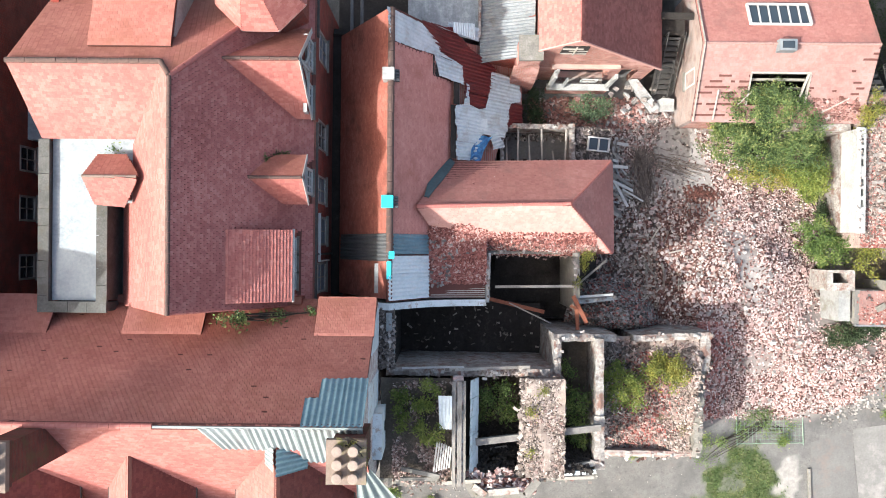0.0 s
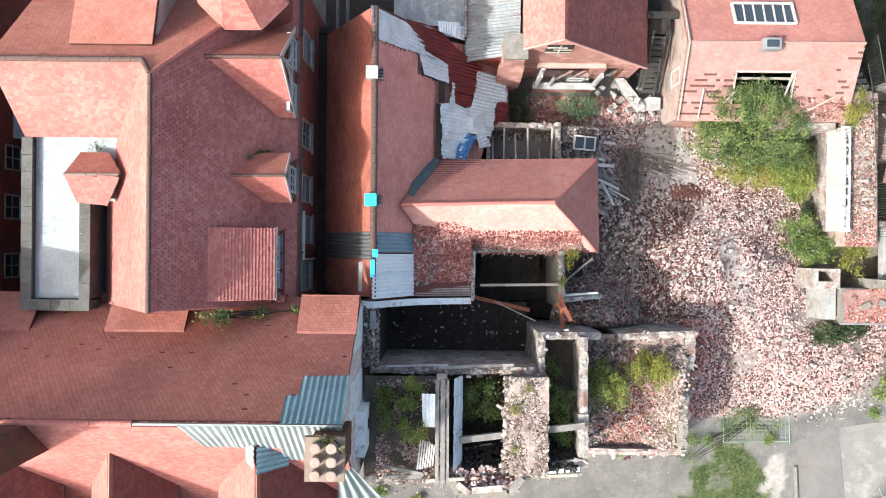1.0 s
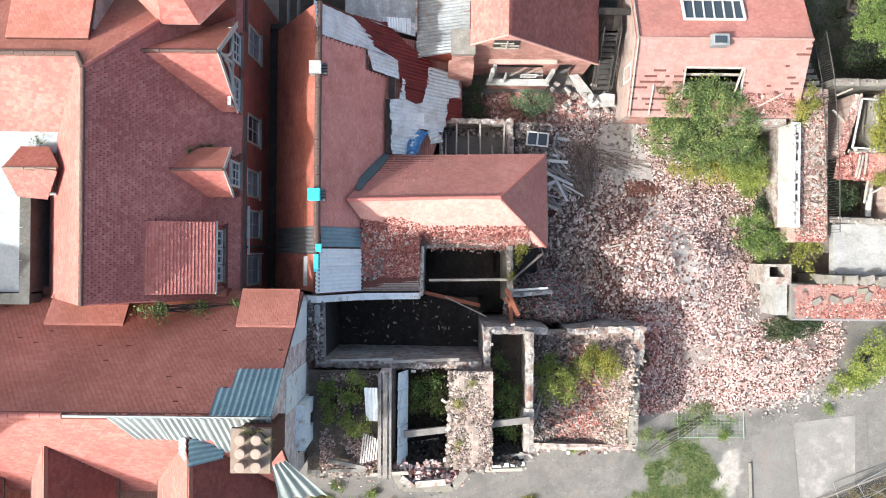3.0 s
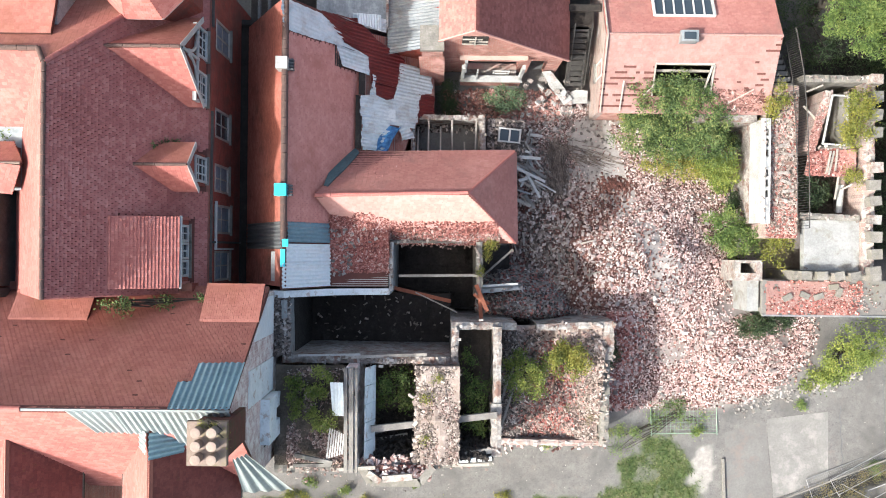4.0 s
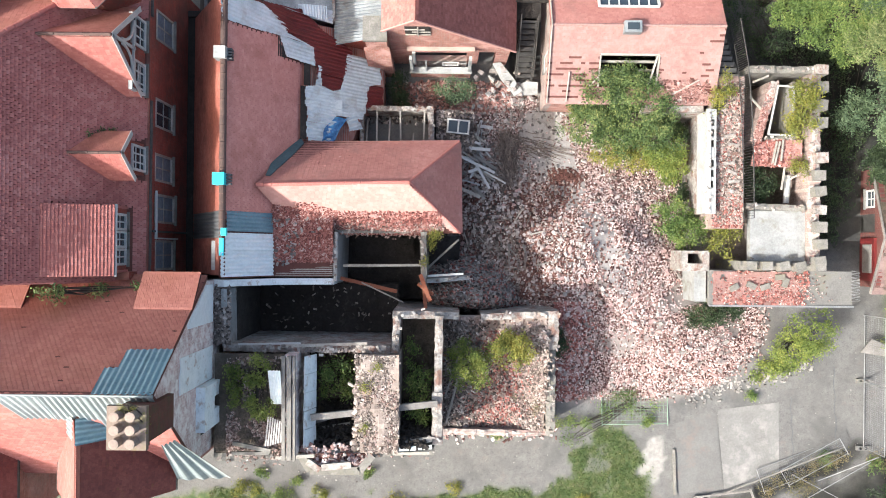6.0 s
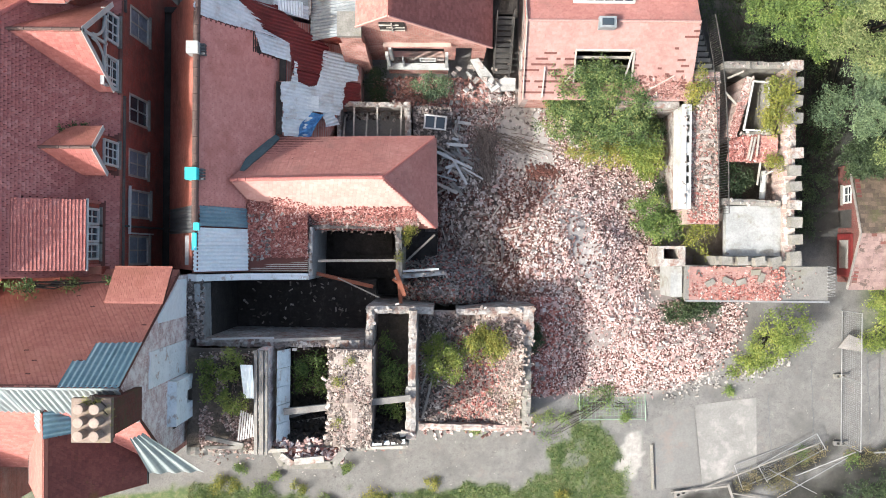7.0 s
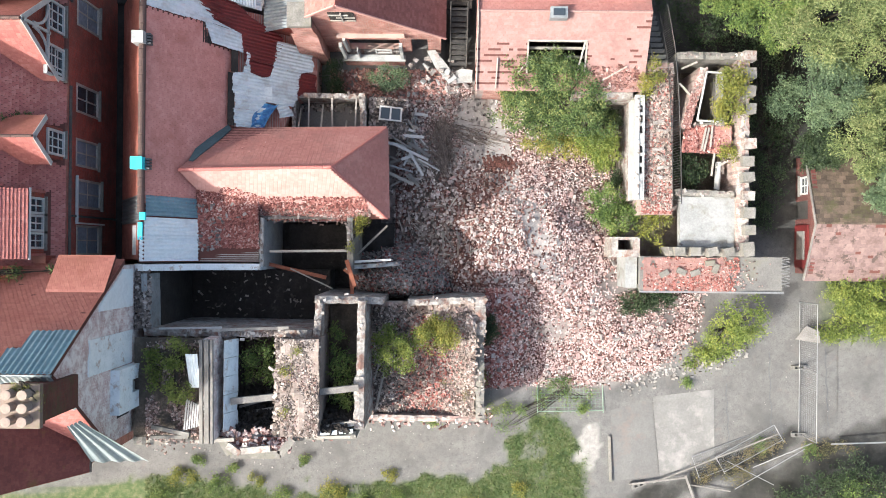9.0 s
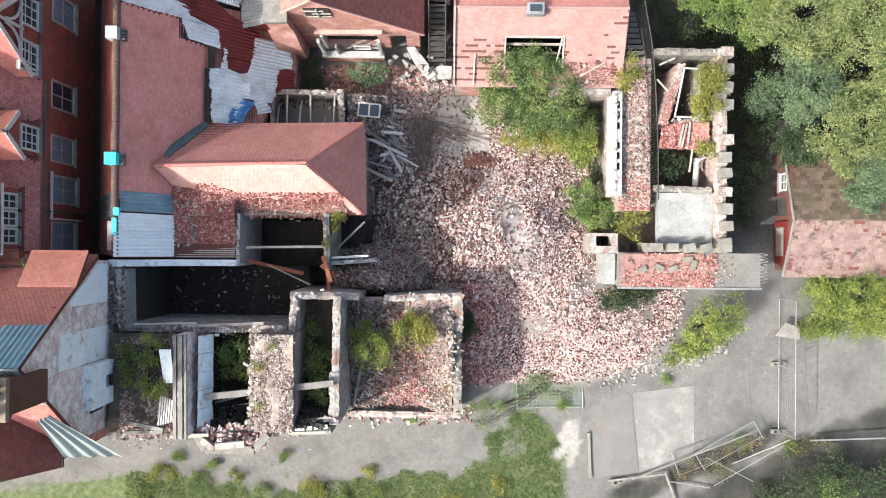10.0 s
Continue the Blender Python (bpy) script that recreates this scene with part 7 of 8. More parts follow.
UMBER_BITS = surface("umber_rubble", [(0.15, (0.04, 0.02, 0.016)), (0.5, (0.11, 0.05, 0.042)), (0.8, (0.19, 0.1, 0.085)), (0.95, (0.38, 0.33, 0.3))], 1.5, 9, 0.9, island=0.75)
CHIPS = surface("white_mortar_chips", [(0.15, (0.2, 0.185, 0.175)), (0.5, (0.36, 0.345, 0.33)), (0.9, (0.55, 0.54, 0.52))], 1.5, 9, 0.9, island=0.8)
rl = random.Random(82)
lumps = []
for k in range(8):      # a few shapes of broken brickwork
    s = Soup()
    a, b, c = 0.24 * rl.uniform(0.7, 1.4), 0.16 * rl.uniform(0.7, 1.4), 0.13 * rl.uniform(0.7, 1.3)
    s.hexa([Vector((u * a / 2 * rl.uniform(0.6, 1.1), v * b / 2 * rl.uniform(0.6, 1.1), w * c / 2 * rl.uniform(0.7, 1.1))) for w in (-1, 1) for u, v in ((-1, -1), (1, -1), (1, 1), (-1, 1))])
    lumps.append(s.mesh("rubble_lump", PALE_BITS if k % 3 == 0 else RUBBLE))
for k in range(150):
    x, y = yard_pick(rl)
    ob = tagged(new("rubble_lump", rl.choice(lumps)), "pale lump of broken brickwork among the rubble", "rubble", "lumps in the rubble")
    ob.matrix_world = pose(x, y, ground_z(x, y) + 0.06, rl.gauss(0, 15), rl.gauss(0, 15), rl.uniform(0, 360))
tile_bits("rubble_chips", "small chips and grit between the bricks", 9000, yard_pick, ground_z, (0.07, 0.05, 0.035), DUSTY_BITS, 83)
# Dark bits put the hipped roof's shade into the rubble colour.
tile_bits("sooty_rubble", "grey rubble darkened for the hipped roof's shade", 1800, lambda r: (min(10.4, r.gauss(9.0, 0.9)), r.uniform(-3.2, 2.4)), lambda x, y: max(ground_z(x, y), 0), (0.2, 0.12, 0.08), DARK_RUBBLE, 84)
tile_bits("cottage_rubble", "brick rubble in front of the cottage bay", 900, lambda r: (r.uniform(4.2, 10.0), r.uniform(5.95, 7.5)), ground_z, (0.2, 0.11, 0.07), BITS, 85)
tile_bits("north_yard_chips", "stones scattered over the dusty yard", 420, lambda r: (r.uniform(7.6, 12.4), r.uniform(2.0, 7.0)), ground_z, (0.16, 0.1, 0.08), PALE_BITS, 86)
tile_bits("pavement_chips", "pale chips scattered on the pavement", 170, lambda r: (r.gauss(0.9, 1.0), r.gauss(-11.5, 0.5)), ground_z, (0.08, 0.055, 0.03), PALE_BITS, 87)
tile_bits("front_rubble", "rubble spilled along the foot of the ruin", 260, lambda r: (r.uniform(5.0, 12.5), r.gauss(-10.0, 0.3)), ground_z, (0.18, 0.11, 0.07), RUBBLE, 88)
tile_bits("pavement_grit", "grit and small chips over the pavement", 160, lambda r: (r.uniform(-1, 13), r.uniform(-13.2, -10.0)), ground_z, (0.045, 0.035, 0.02), PALE_BITS, 98)
tile_bits("road_grit", "grit and small chips along the road", 110, lambda r: (r.uniform(18, 30), r.gauss(-8.8, 1.6)), ground_z, (0.045, 0.035, 0.02), PALE_BITS, 99)
tile_bits("path_stones", "stones along the edge of the road", 230, lambda r: (lambda q: (19 + 6.4 * q, -8.3 + 1.9 * q + r.gauss(0, 0.25)))(r.random()), ground_z, (0.16, 0.11, 0.07), PALE_BITS, 89)

# Red-brown is the rubble's own; its darkness adds to the roof's shadow.
tile_bits("brown_rubble", "red-brown rubble darkened for the roof's shade", 7500, lambda r: (max(7.6, r.gauss(10.1, 1.5)), r.uniform(-3.3, 2.6)), lambda x, y: max(ground_z(x, y), 0), (0.14, 0.085, 0.06), UMBER_BITS, 90)

tile_bits("shade_chips", "white mortar chips scattered over dusty rubble", 700, lambda r: off_path(r, 8.2, 13.4, -3.2, 6.0), lambda x, y: ground_z(x, y) + 0.03, (0.1, 0.07, 0.05), CHIPS, 93)
tile_bits("yard_debris", "brown broken debris over the dusty yard", 1100, lambda r: off_path(r, 8.0, 13.2, 1.6, 6.8), ground_z, (0.13, 0.08, 0.05), DUSTY_BITS, 92)

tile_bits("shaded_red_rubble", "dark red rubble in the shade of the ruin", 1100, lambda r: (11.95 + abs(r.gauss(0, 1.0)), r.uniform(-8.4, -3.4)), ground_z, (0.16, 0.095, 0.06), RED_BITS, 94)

tile_bits("pale_stones", "pale stones and broken blockwork over the dark rubble", 420, lambda r: (max(7.8, r.gauss(10.3, 1.5)), r.uniform(-3.2, 2.8)), lambda x, y: ground_z(x, y) + 0.06, (0.17, 0.12, 0.09), STONES, 95)
tile_bits("red_soil", "dark red brick dust in patches", 1100, lambda r: (r.gauss(8.75, 0.38), r.gauss(1.5, 0.32)) if r.random() < 0.72 else (r.gauss(12.7, 0.42), r.gauss(2.75, 0.2)), lambda x, y: ground_z(x, y) + 0.02, (0.14, 0.11, 0.03), RED_DUST, 96)
tile_bits("heap_stones", "large pale stones on the pink rubble", 70, yard_pick, lambda x, y: ground_z(x, y) + 0.05, (0.22, 0.16, 0.12), STONES, 97)
rt = random.Random(15)
s = Soup()
for k in range(420):        # brushwood
    x, y = rt.gauss(9.85, 0.3), rt.uniform(2.3, 4.8)
    a, ln, z = rt.gauss(1.75, 0.45), rt.uniform(0.3, 1.0), rt.uniform(0.05, 0.4)
    d = Vector((math.cos(a), math.sin(a), rt.uniform(-0.15, 0.15))) * ln / 2
    c = Vector((x, y, ground_z(x, y) + z))
    s.beam(c - d, c + d, rt.uniform(0.012, 0.03))
solo("brushwood", s, TWIG, "heap of dry brown brushwood on the dusty ground", "brushwood", kind="stuff")
# broken timbers beside the hipped roof
rp = random.Random(5)
for k in range(46):
    x, y = rp.gauss(8.1, 0.5), rp.uniform(1.7, 5.2)
    a = rp.choice((rp.gauss(-0.12, 0.12), rp.gauss(-0.45, 0.15), rp.gauss(-1.05, 0.2), rp.uniform(-1.5, 1.5)))
    ln = rp.uniform(0.5, 1.8)
    z = max(ground_z(x, y), 0) + rp.uniform(0.15, 0.85) * max(0.2, 1.3 - abs(x - 7.8))
    d = Vector((math.cos(a), math.sin(a), rp.uniform(-0.25, 0.05))) * ln / 2
    s = Soup()
    s.beam(Vector((x, y, z)) - d, Vector((x, y, z)) + d, rp.choice((0.05, 0.07, 0.1, 0.15)), 0.05)
    solo("plank", s, rp.choice((WHITE_WOOD, TIMBER, GREY_WOOD, GREY_WOOD, GREY_PAINT)), "weathered broken plank in the debris pile", "timber", "planks beside the hipped roof")
for x, y, a, ln, wd in ((8.0, 4.0, -0.06, 1.9, 0.15), (8.3, 3.2, -0.42, 1.9, 0.13), (8.6, 2.6, -1.05, 1.3, 0.12), (9.2, 2.6, -0.5, 1.2, 0.07), (7.6, 4.5, -0.3, 1.8, 0.12), (8.1, 2.9, 0.35, 0.5, 0.14)):
    z = ground_z(x, y) + 0.95 - 0.25 * (x - 7.6)
    d = Vector((math.cos(a), math.sin(a), -0.12)) * ln / 2
    s = Soup()
    s.beam(Vector((x, y, z)) - d, Vector((x, y, z)) + d, wd, 0.06)
    solo("plank", s, WHITE_WOOD, "long white painted plank in the debris pile", "timber", "planks beside the hipped roof")
for k in range(26):     # dark battens over the rubble south of the planks
    x, y = rp.uniform(7.8, 11.6), rp.uniform(-2.6, 1.2)
    a, ln = rp.choice((rp.gauss(0.6, 0.3), rp.gauss(-1.3, 0.3))), rp.uniform(0.5, 1.3)
    d = Vector((math.cos(a), math.sin(a), rp.uniform(-0.1, 0.1))) * ln / 2
    c = Vector((x, y, ground_z(x, y) + 0.14))
    s = Soup()
    s.beam(c - d, c + d, rp.choice((0.05, 0.07, 0.1)), 0.05)
    solo("batten", s, rp.choice((GREY_WOOD, TIMBER, TWIG)), "grey broken batten lying on dark rubble", "timber", "battens on the dark rubble")
for k in range(34):     # wires and thin rods on the dusty ground
    x = rp.uniform(9.3, 11.6)
    y = 4.85 - 0.3 * (x - 9.4) + rp.gauss(0, 0.28)
    a, ln = rp.gauss(-0.27, 0.14), rp.uniform(0.9, 2.6)
    p = [(x + ln * q * math.cos(a), y + ln * q * math.sin(a) + 0.06 * math.sin(q * 5 + k), ground_z(x + ln * q * math.cos(a), y + ln * q * math.sin(a)) + 0.07) for q in (0, 0.33, 0.66, 1)]
    s = Soup()
    s.tube(p, 0.016, 4)
    solo("rod", s, TWIG, "thin rusty rod on the dusty ground", "rod", "rods in the yard")
win = thing("window_frame", "white painted casement lying on the debris pile", "window", at=(7.35, 4.95, 1.9))
for q in ((-0.55, 0.55, 0.27, 0.34), (-0.55, 0.55, -0.34, -0.27), (-0.55, -0.47, -0.27, 0.27), (0.47, 0.55, -0.27, 0.27), (-0.04, 0.04, -0.27, 0.27)):
    s = Soup()
    s.box(*q, -0.04, 0.04)
    f = new("frame_bar", s.mesh("frame_bar", WHITE_WOOD))
    f.parent = win
win.rotation_euler = (radians(6), radians(8), radians(-4))
s = Soup()
s.box(-0.5, 0.5, -0.3, 0.3, -0.015, -0.005)
f = new("pane", s.mesh("pane", GLASS))
f.parent = win
s = Soup()
s.prism([(6.3, 4.2), (7.9, 4.2), (7.7, 5.6), (6.3, 5.7)], 0, [1.8, 1.2, 1.2, 1.8])
solo("debris_mound", s, DARK_RUBBLE, "dark heap of debris under the broken planks", "heap")


tile_bits("mound_rubble", "dark lumps over the heap of debris", 700, lambda r: (r.uniform(6.35, 8.1), r.uniform(3.9, 5.75)), lambda x, y: 1.82 - 0.38 * (x - 6.3), (0.2, 0.12, 0.07), DARK_RUBBLE, 91)


def fence_panel(name, label, m, group="mesh fence panels", green=False, w=3.3, h=1.95):
    """A mesh fence panel, standing on its edge along x at the origin, turned by m."""
    ob = thing(name, label, "fence panel", group)
    mt = GREEN_WIRE if green else STEEL
    for a, b, nm in (((0, 0, 0), (0, 0, h), "post"), ((w, 0, 0), (w, 0, h), "post"), ((0, 0, 0.12), (w, 0, 0.12), "rail"), ((0, 0, h), (w, 0, h), "rail")):
        s = Soup()
        s.tube([a, b], 0.021, 8)
        o = new(nm, s.mesh(nm, mt))
        o.parent = ob
    s = Soup()
    bars = 17 if green else 33
    for k in range(1, bars):
        s.beam((w * k / bars, 0, 0.12), (w * k / bars, 0, h), 0.007 if green else 0.004)
    for k in range(1, 9):
        s.beam((0, 0.008, 0.12 + (h - 0.12) * k / 9), (w, 0.008, 0.12 + (h - 0.12) * k / 9), 0.009 if green else 0.004)
    o = new("mesh", s.mesh("mesh", GREEN_WIRE if green else mt))
    o.parent = ob
    tagged(o, kind="stuff")
    ob.matrix_world = m
    return ob


GREEN_WIRE = surface("grey_green_wire", [(0.2, (0.12, 0.19, 0.14)), (0.8, (0.23, 0.32, 0.24))], 3, 12, 0.6)
fence_panel("fence_panel", "steel mesh fence panel lying flat on weeds", pose(14.78, -9.8, 0.16, -91, 0, 1.5), green=True, h=1.75)
fence_panel("fence_panel", "upright steel mesh fence panel across the road", pose(27.95, -10.7, 0.02, 0, 0, 90))
fence_panel("fence_panel", "upright steel mesh fence panel across the road", pose(27.95, -7.35, 0.02, 0, 0, 90))
fence_panel("fence_panel", "bent mesh fence panel fallen on the verge", pose(23.0, -13.1, 0.15, -88, 4, 20), h=1.3)
fence_panel("fence_panel", "bent mesh fence panel fallen on the verge", pose(24.2, -12.7, 0.3, -86, -4, 31), h=1.0)
for x, y, a in ((27.95, -10.75, 0), (27.95, -7.35, 5), (26.5, -11.0, 12), (19.9, -13.35, 20), (14.0, -14.4, 10)):
    s = Soup()
    for u0, u1, v0, v1 in ((-0.36, -0.22, -0.11, 0.11), (-0.06, 0.06, -0.11, 0.11), (0.22, 0.36, -0.11, 0.11), (-0.22, -0.06, -0.11, -0.06), (-0.22, -0.06, 0.06, 0.11), (0.06, 0.22, -0.11, -0.06), (0.06, 0.22, 0.06, 0.11)):
        s.box(u0, u1, v0, v1, 0, 0.14, pose(x, y, ground_z(x, y), 0, 0, a))
    solo("concrete_block", s, CONCRETE, "grey concrete block with holes on the ground", "block", "concrete blocks")
for k, (a, b, wd, m, lab) in enumerate((((19.4, -13.3, 0.15), (22.2, -12.9, 0.3), 0.09, GREY_WOOD, "grey timber rail lying along the verge"), ((20.6, -13.2, 0.2), (26.8, -10.6, 0.5), 0.06, GREY_WOOD, "long grey rail lying along the verge"), ((22.2, -12.8, 0.3), (22.8, -14.4, 0.2), 0.1, GREY_WOOD, "grey post lying on the verge"),
                                        ((24.6, -13.4, 0.5), (28.0, -11.3, 0.7), 0.035, STEEL, "steel rail of a broken fence"), ((24.2, -12.0, 0.5), (26.6, -13.2, 0.4), 0.035, STEEL, "steel rail of a broken fence"), ((29.4, -11.1, 0.5), (33.0, -10.9, 0.7), 0.07, STEEL, "pale plastic pipe over the hedge"),
                                        ((18.4, -10.9, 0.1), (18.5, -13.2, 0.1), 0.13, STONE, "pale kerb stone beside the slab"), ((22.5, -13.3, 0.2), (24.5, -13.6, 0.2), 0.06, GREY_WOOD, "grey pole lying on the verge"), ((25.5, -12.3, 0.5), (27.9, -10.8, 1.6), 0.035, STEEL, "steel brace of the fence"))):
    s = Soup()
    s.beam(a, b, wd, wd * 0.7)
    solo("rail", s, m, lab, "rail", "rails along the verge")
s = Soup()
s.slab([(27.6, -5.9, 0.42), (28.9, -6.1, 0.3), (28.8, -5.5, 0.5), (28.1, -5.2, 0.55)], 0.05)
solo("board", s, GREY_WOOD, "worn grey-brown board leaning by the fence", "board")


def road_slab(poly, mat, name, label):
    s = Soup()
    n = 14
    a, b, c, d = (Vector((*p, 0)) for p in poly)
    for i in range(n + 1):
        for j in range(n + 1):
            p = a.lerp(b, i / n).lerp(d.lerp(c, i / n), j / n)
            s.v.append(Vector((p.x, p.y, ground_z(p.x, p.y) + 0.02)))
    s.f = [(i * (n + 1) + j, (i + 1) * (n + 1) + j, (i + 1) * (n + 1) + j + 1, i * (n + 1) + j + 1) for i in range(n) for j in range(n)]
    return solo(name, s, mat, label, "paving", kind="structure")


PALE_SLAB = surface("pale_concrete", [(0.25, (0.12, 0.117, 0.113)), (0.55, (0.16, 0.157, 0.152)), (0.85, (0.205, 0.202, 0.196))], 0.9, 10, 0.85, stain=(0.26, 0.25, 0.24), stain_scale=0.7, stain_at=(0.5, 0.7))
ROAD_PATCH = surface("road_patch", [(0.25, (0.1, 0.098, 0.096)), (0.55, (0.13, 0.128, 0.125)), (0.85, (0.165, 0.162, 0.158))], 0.9, 12, 0.9, stain=(0.15, 0.125, 0.115), stain_scale=0.8)
road_slab([(20.6, -8.9), (23.7, -8.5), (23.75, -12.0), (21.0, -12.9)], PALE_SLAB, "pavement", "pale worn concrete slab in the road")
road_slab([(18.5, -9.6), (20.55, -9.0), (20.95, -12.9), (18.6, -13.2)], ROAD_PATCH, "pavement", "grey concrete slab beside the road")

# ---- plants ----
def leaf_mat(name, stops):
    m, nt, b = material(name, 0.6)
    g = nt.nodes.new("ShaderNodeNewGeometry")
    co = coords(nt)
    n = noise_at(nt, co, 0.9, 3)
    add = nt.nodes.new("ShaderNodeMath")
    add.operation = "MULTIPLY_ADD"
    nt.links.new(g.outputs["Random Per Island"], add.inputs[0])
    add.inputs[1].default_value = 0.5
    sub = nt.nodes.new("ShaderNodeMath")
    sub.operation = "MULTIPLY_ADD"
    nt.links.new(n, sub.inputs[0])
    sub.inputs[1].default_value, sub.inputs[2].default_value = 1.2, -0.35
    nt.links.new(sub.outputs[0], add.inputs[2])
    col = ramp(nt, add.outputs[0], stops)
    nt.links.new(col, b.inputs["Base Color"])
    tr = nt.nodes.new("ShaderNodeBsdfTranslucent")
    nt.links.new(col, tr.inputs["Color"])
    mx = nt.nodes.new("ShaderNodeMixShader")
    mx.inputs[0].default_value = 0.3
    out = nt.nodes["Material Output"]
    nt.links.new(b.outputs[0], mx.inputs[1])
    nt.links.new(tr.outputs[0], mx.inputs[2])
    nt.links.new(mx.outputs[0], out.inputs["Surface"])
    return m


LEAF = leaf_mat("green_leaf", [(0.1, (0.022, 0.046, 0.015)), (0.35, (0.062, 0.108, 0.034)), (0.6, (0.135, 0.19, 0.06)), (0.85, (0.26, 0.28, 0.095))])
LEAF_OLIVE = leaf_mat("olive_leaf", [(0.1, (0.035, 0.056, 0.018)), (0.35, (0.1, 0.138, 0.048)), (0.6, (0.18, 0.216, 0.082)), (0.85, (0.26, 0.285, 0.125))])
LEAF_YEL = leaf_mat("yellow_green_leaf", [(0.1, (0.085, 0.105, 0.02)), (0.45, (0.17, 0.185, 0.035)), (0.75, (0.27, 0.25, 0.05)), (0.95, (0.34, 0.27, 0.07))])
LEAF_BRIGHT = leaf_mat("bright_leaf", [(0.1, (0.035, 0.068, 0.018)), (0.4, (0.085, 0.14, 0.035)), (0.65, (0.155, 0.215, 0.055)), (0.9, (0.25, 0.28, 0.085))])
# Brighter, yellower leaf copy with sunshine put into its colour.
LEAF_SUN = leaf_mat("sunlit_leaf", [(0.1, (0.055, 0.09, 0.018)), (0.4, (0.13, 0.175, 0.035)), (0.7, (0.215, 0.255, 0.055)), (0.95, (0.32, 0.32, 0.085))])
GRASS_LEAF = leaf_mat("grass_blade", [(0.1, (0.03, 0.058, 0.015)), (0.4, (0.07, 0.115, 0.03)), (0.65, (0.125, 0.165, 0.05)), (0.9, (0.22, 0.21, 0.1))])
LEAF_DRY = leaf_mat("dry_leaf", [(0.1, (0.05, 0.055, 0.02)), (0.45, (0.12, 0.11, 0.045)), (0.75, (0.2, 0.16, 0.08)), (0.95, (0.28, 0.22, 0.13))])
LEAF_DARK = leaf_mat("dark_leaf", [(0.1, (0.014, 0.028, 0.012)), (0.5, (0.032, 0.056, 0.022)), (0.9, (0.08, 0.11, 0.045))])
LEAF_BLUE = leaf_mat("blue_green_leaf", [(0.1, (0.035, 0.06, 0.034)), (0.45, (0.09, 0.14, 0.075)), (0.85, (0.175, 0.23, 0.12))])
BARK = surface("bark", [(0.2, (0.02, 0.017, 0.014)), (0.8, (0.06, 0.05, 0.04))], 4, 20, 0.95, relief=0.8)


def leaves(lobes, n, size, seed, shell=0.62, clumps=None):
    """Leaf blades in clumps through a few rounded lobes (x, y, z, rx, ry, rz)."""
    r = random.Random(seed)
    tot = sum(a[3] * a[4] for a in lobes)
    s = Soup()
    for x, y, z, rx, ry, rz in lobes:
        k = max(20, int(n * rx * ry / tot))
        nc = clumps or max(6, int(k / 60))
        cs = []
        for _ in range(nc):
            v = Vector((r.gauss(0, 1), r.gauss(0, 1), abs(r.gauss(0, 1)) * 0.9 - 0.15)).normalized() * (shell + (1 - shell) * r.random()) * r.uniform(0.6, 1.18)
            cs.append(Vector((x + v.x * rx, y + v.y * ry, z + v.z * rz)))
        cr = 0.95 * math.sqrt(rx * ry) / math.sqrt(nc) + size * 0.6
        for _ in range(k):
            c = r.choice(cs)
            p = c + Vector((r.gauss(0, cr * 0.6), r.gauss(0, cr * 0.6), r.gauss(0, cr * 0.45)))
            m = Euler((r.gauss(0, 0.6), r.gauss(0, 0.6), r.uniform(0, 6.3))).to_matrix()
            a, b = size * r.uniform(0.6, 1.35), size * r.uniform(0.3, 0.55)
            i = len(s.v)
            s.v += [p + m @ Vector(q) for q in ((-a / 2, 0, 0), (-a * 0.05, -b / 2, a * 0.1), (a / 2, 0, -a * 0.06), (-a * 0.05, b / 2, a * 0.1))]
            s.f.append((i, i + 1, i + 2, i + 3))
    return s


def stems(base, lobes, seed, r0=0.05):
    r = random.Random(seed)
    s = Soup()
    for x, y, z, rx, ry, rz in lobes:
        for _ in range(4):
            e = Vector((x + r.uniform(-0.6, 0.6) * rx, y + r.uniform(-0.6, 0.6) * ry, z + 0.5 * rz * r.random()))
            b = Vector(base) + Vector((r.uniform(-0.15, 0.15), r.uniform(-0.15, 0.15), 0))
            m_ = b.lerp(e, 0.5) + Vector((r.uniform(-0.2, 0.2), r.uniform(-0.2, 0.2), 0.1 * rz))
            s.tube([b, m_, e], [r0, r0 * 0.6, r0 * 0.2], 5)
    return s


def bush(name, label, category, base, lobes, n, size, mat, seed, r0=0.04, group=""):
    ob = thing(name, label, category, group, at=base)
    part("branching" if name != "tree" else "trunk", stems(base, lobes, seed, r0), BARK, ob)
    part("foliage" if name != "tree" else "crown", leaves(lobes, n, size, seed), mat, ob)
    return ob


gz = ground_z
bush("bush", "large dense green bush with yellowing edges in the yard", "bush", (15.4, 5.0, gz(15.4, 5)), [(14.3, 6.1, 2.3, 1.6, 1.4, 1.8), (15.7, 5.4, 2.3, 1.8, 1.5, 1.8), (13.7, 5.1, 1.6, 1.3, 1.1, 1.3), (14.8, 7.0, 3.2, 1.0, 0.8, 1.1), (16.9, 4.7, 1.7, 1.3, 1.2, 1.4), (13.3, 6.1, 2.0, 0.9, 0.9, 1.2), (14.0, 6.7, 3.2, 1.3, 0.9, 1.0), (15.3, 6.6, 3.4, 1.3, 0.9, 1.0), (16.3, 5.9, 2.9, 1.1, 0.9, 1.0), (15.1, 4.5, 1.7, 1.6, 0.9, 1.1)], 26000, 0.13, LEAF, 1, 0.07)
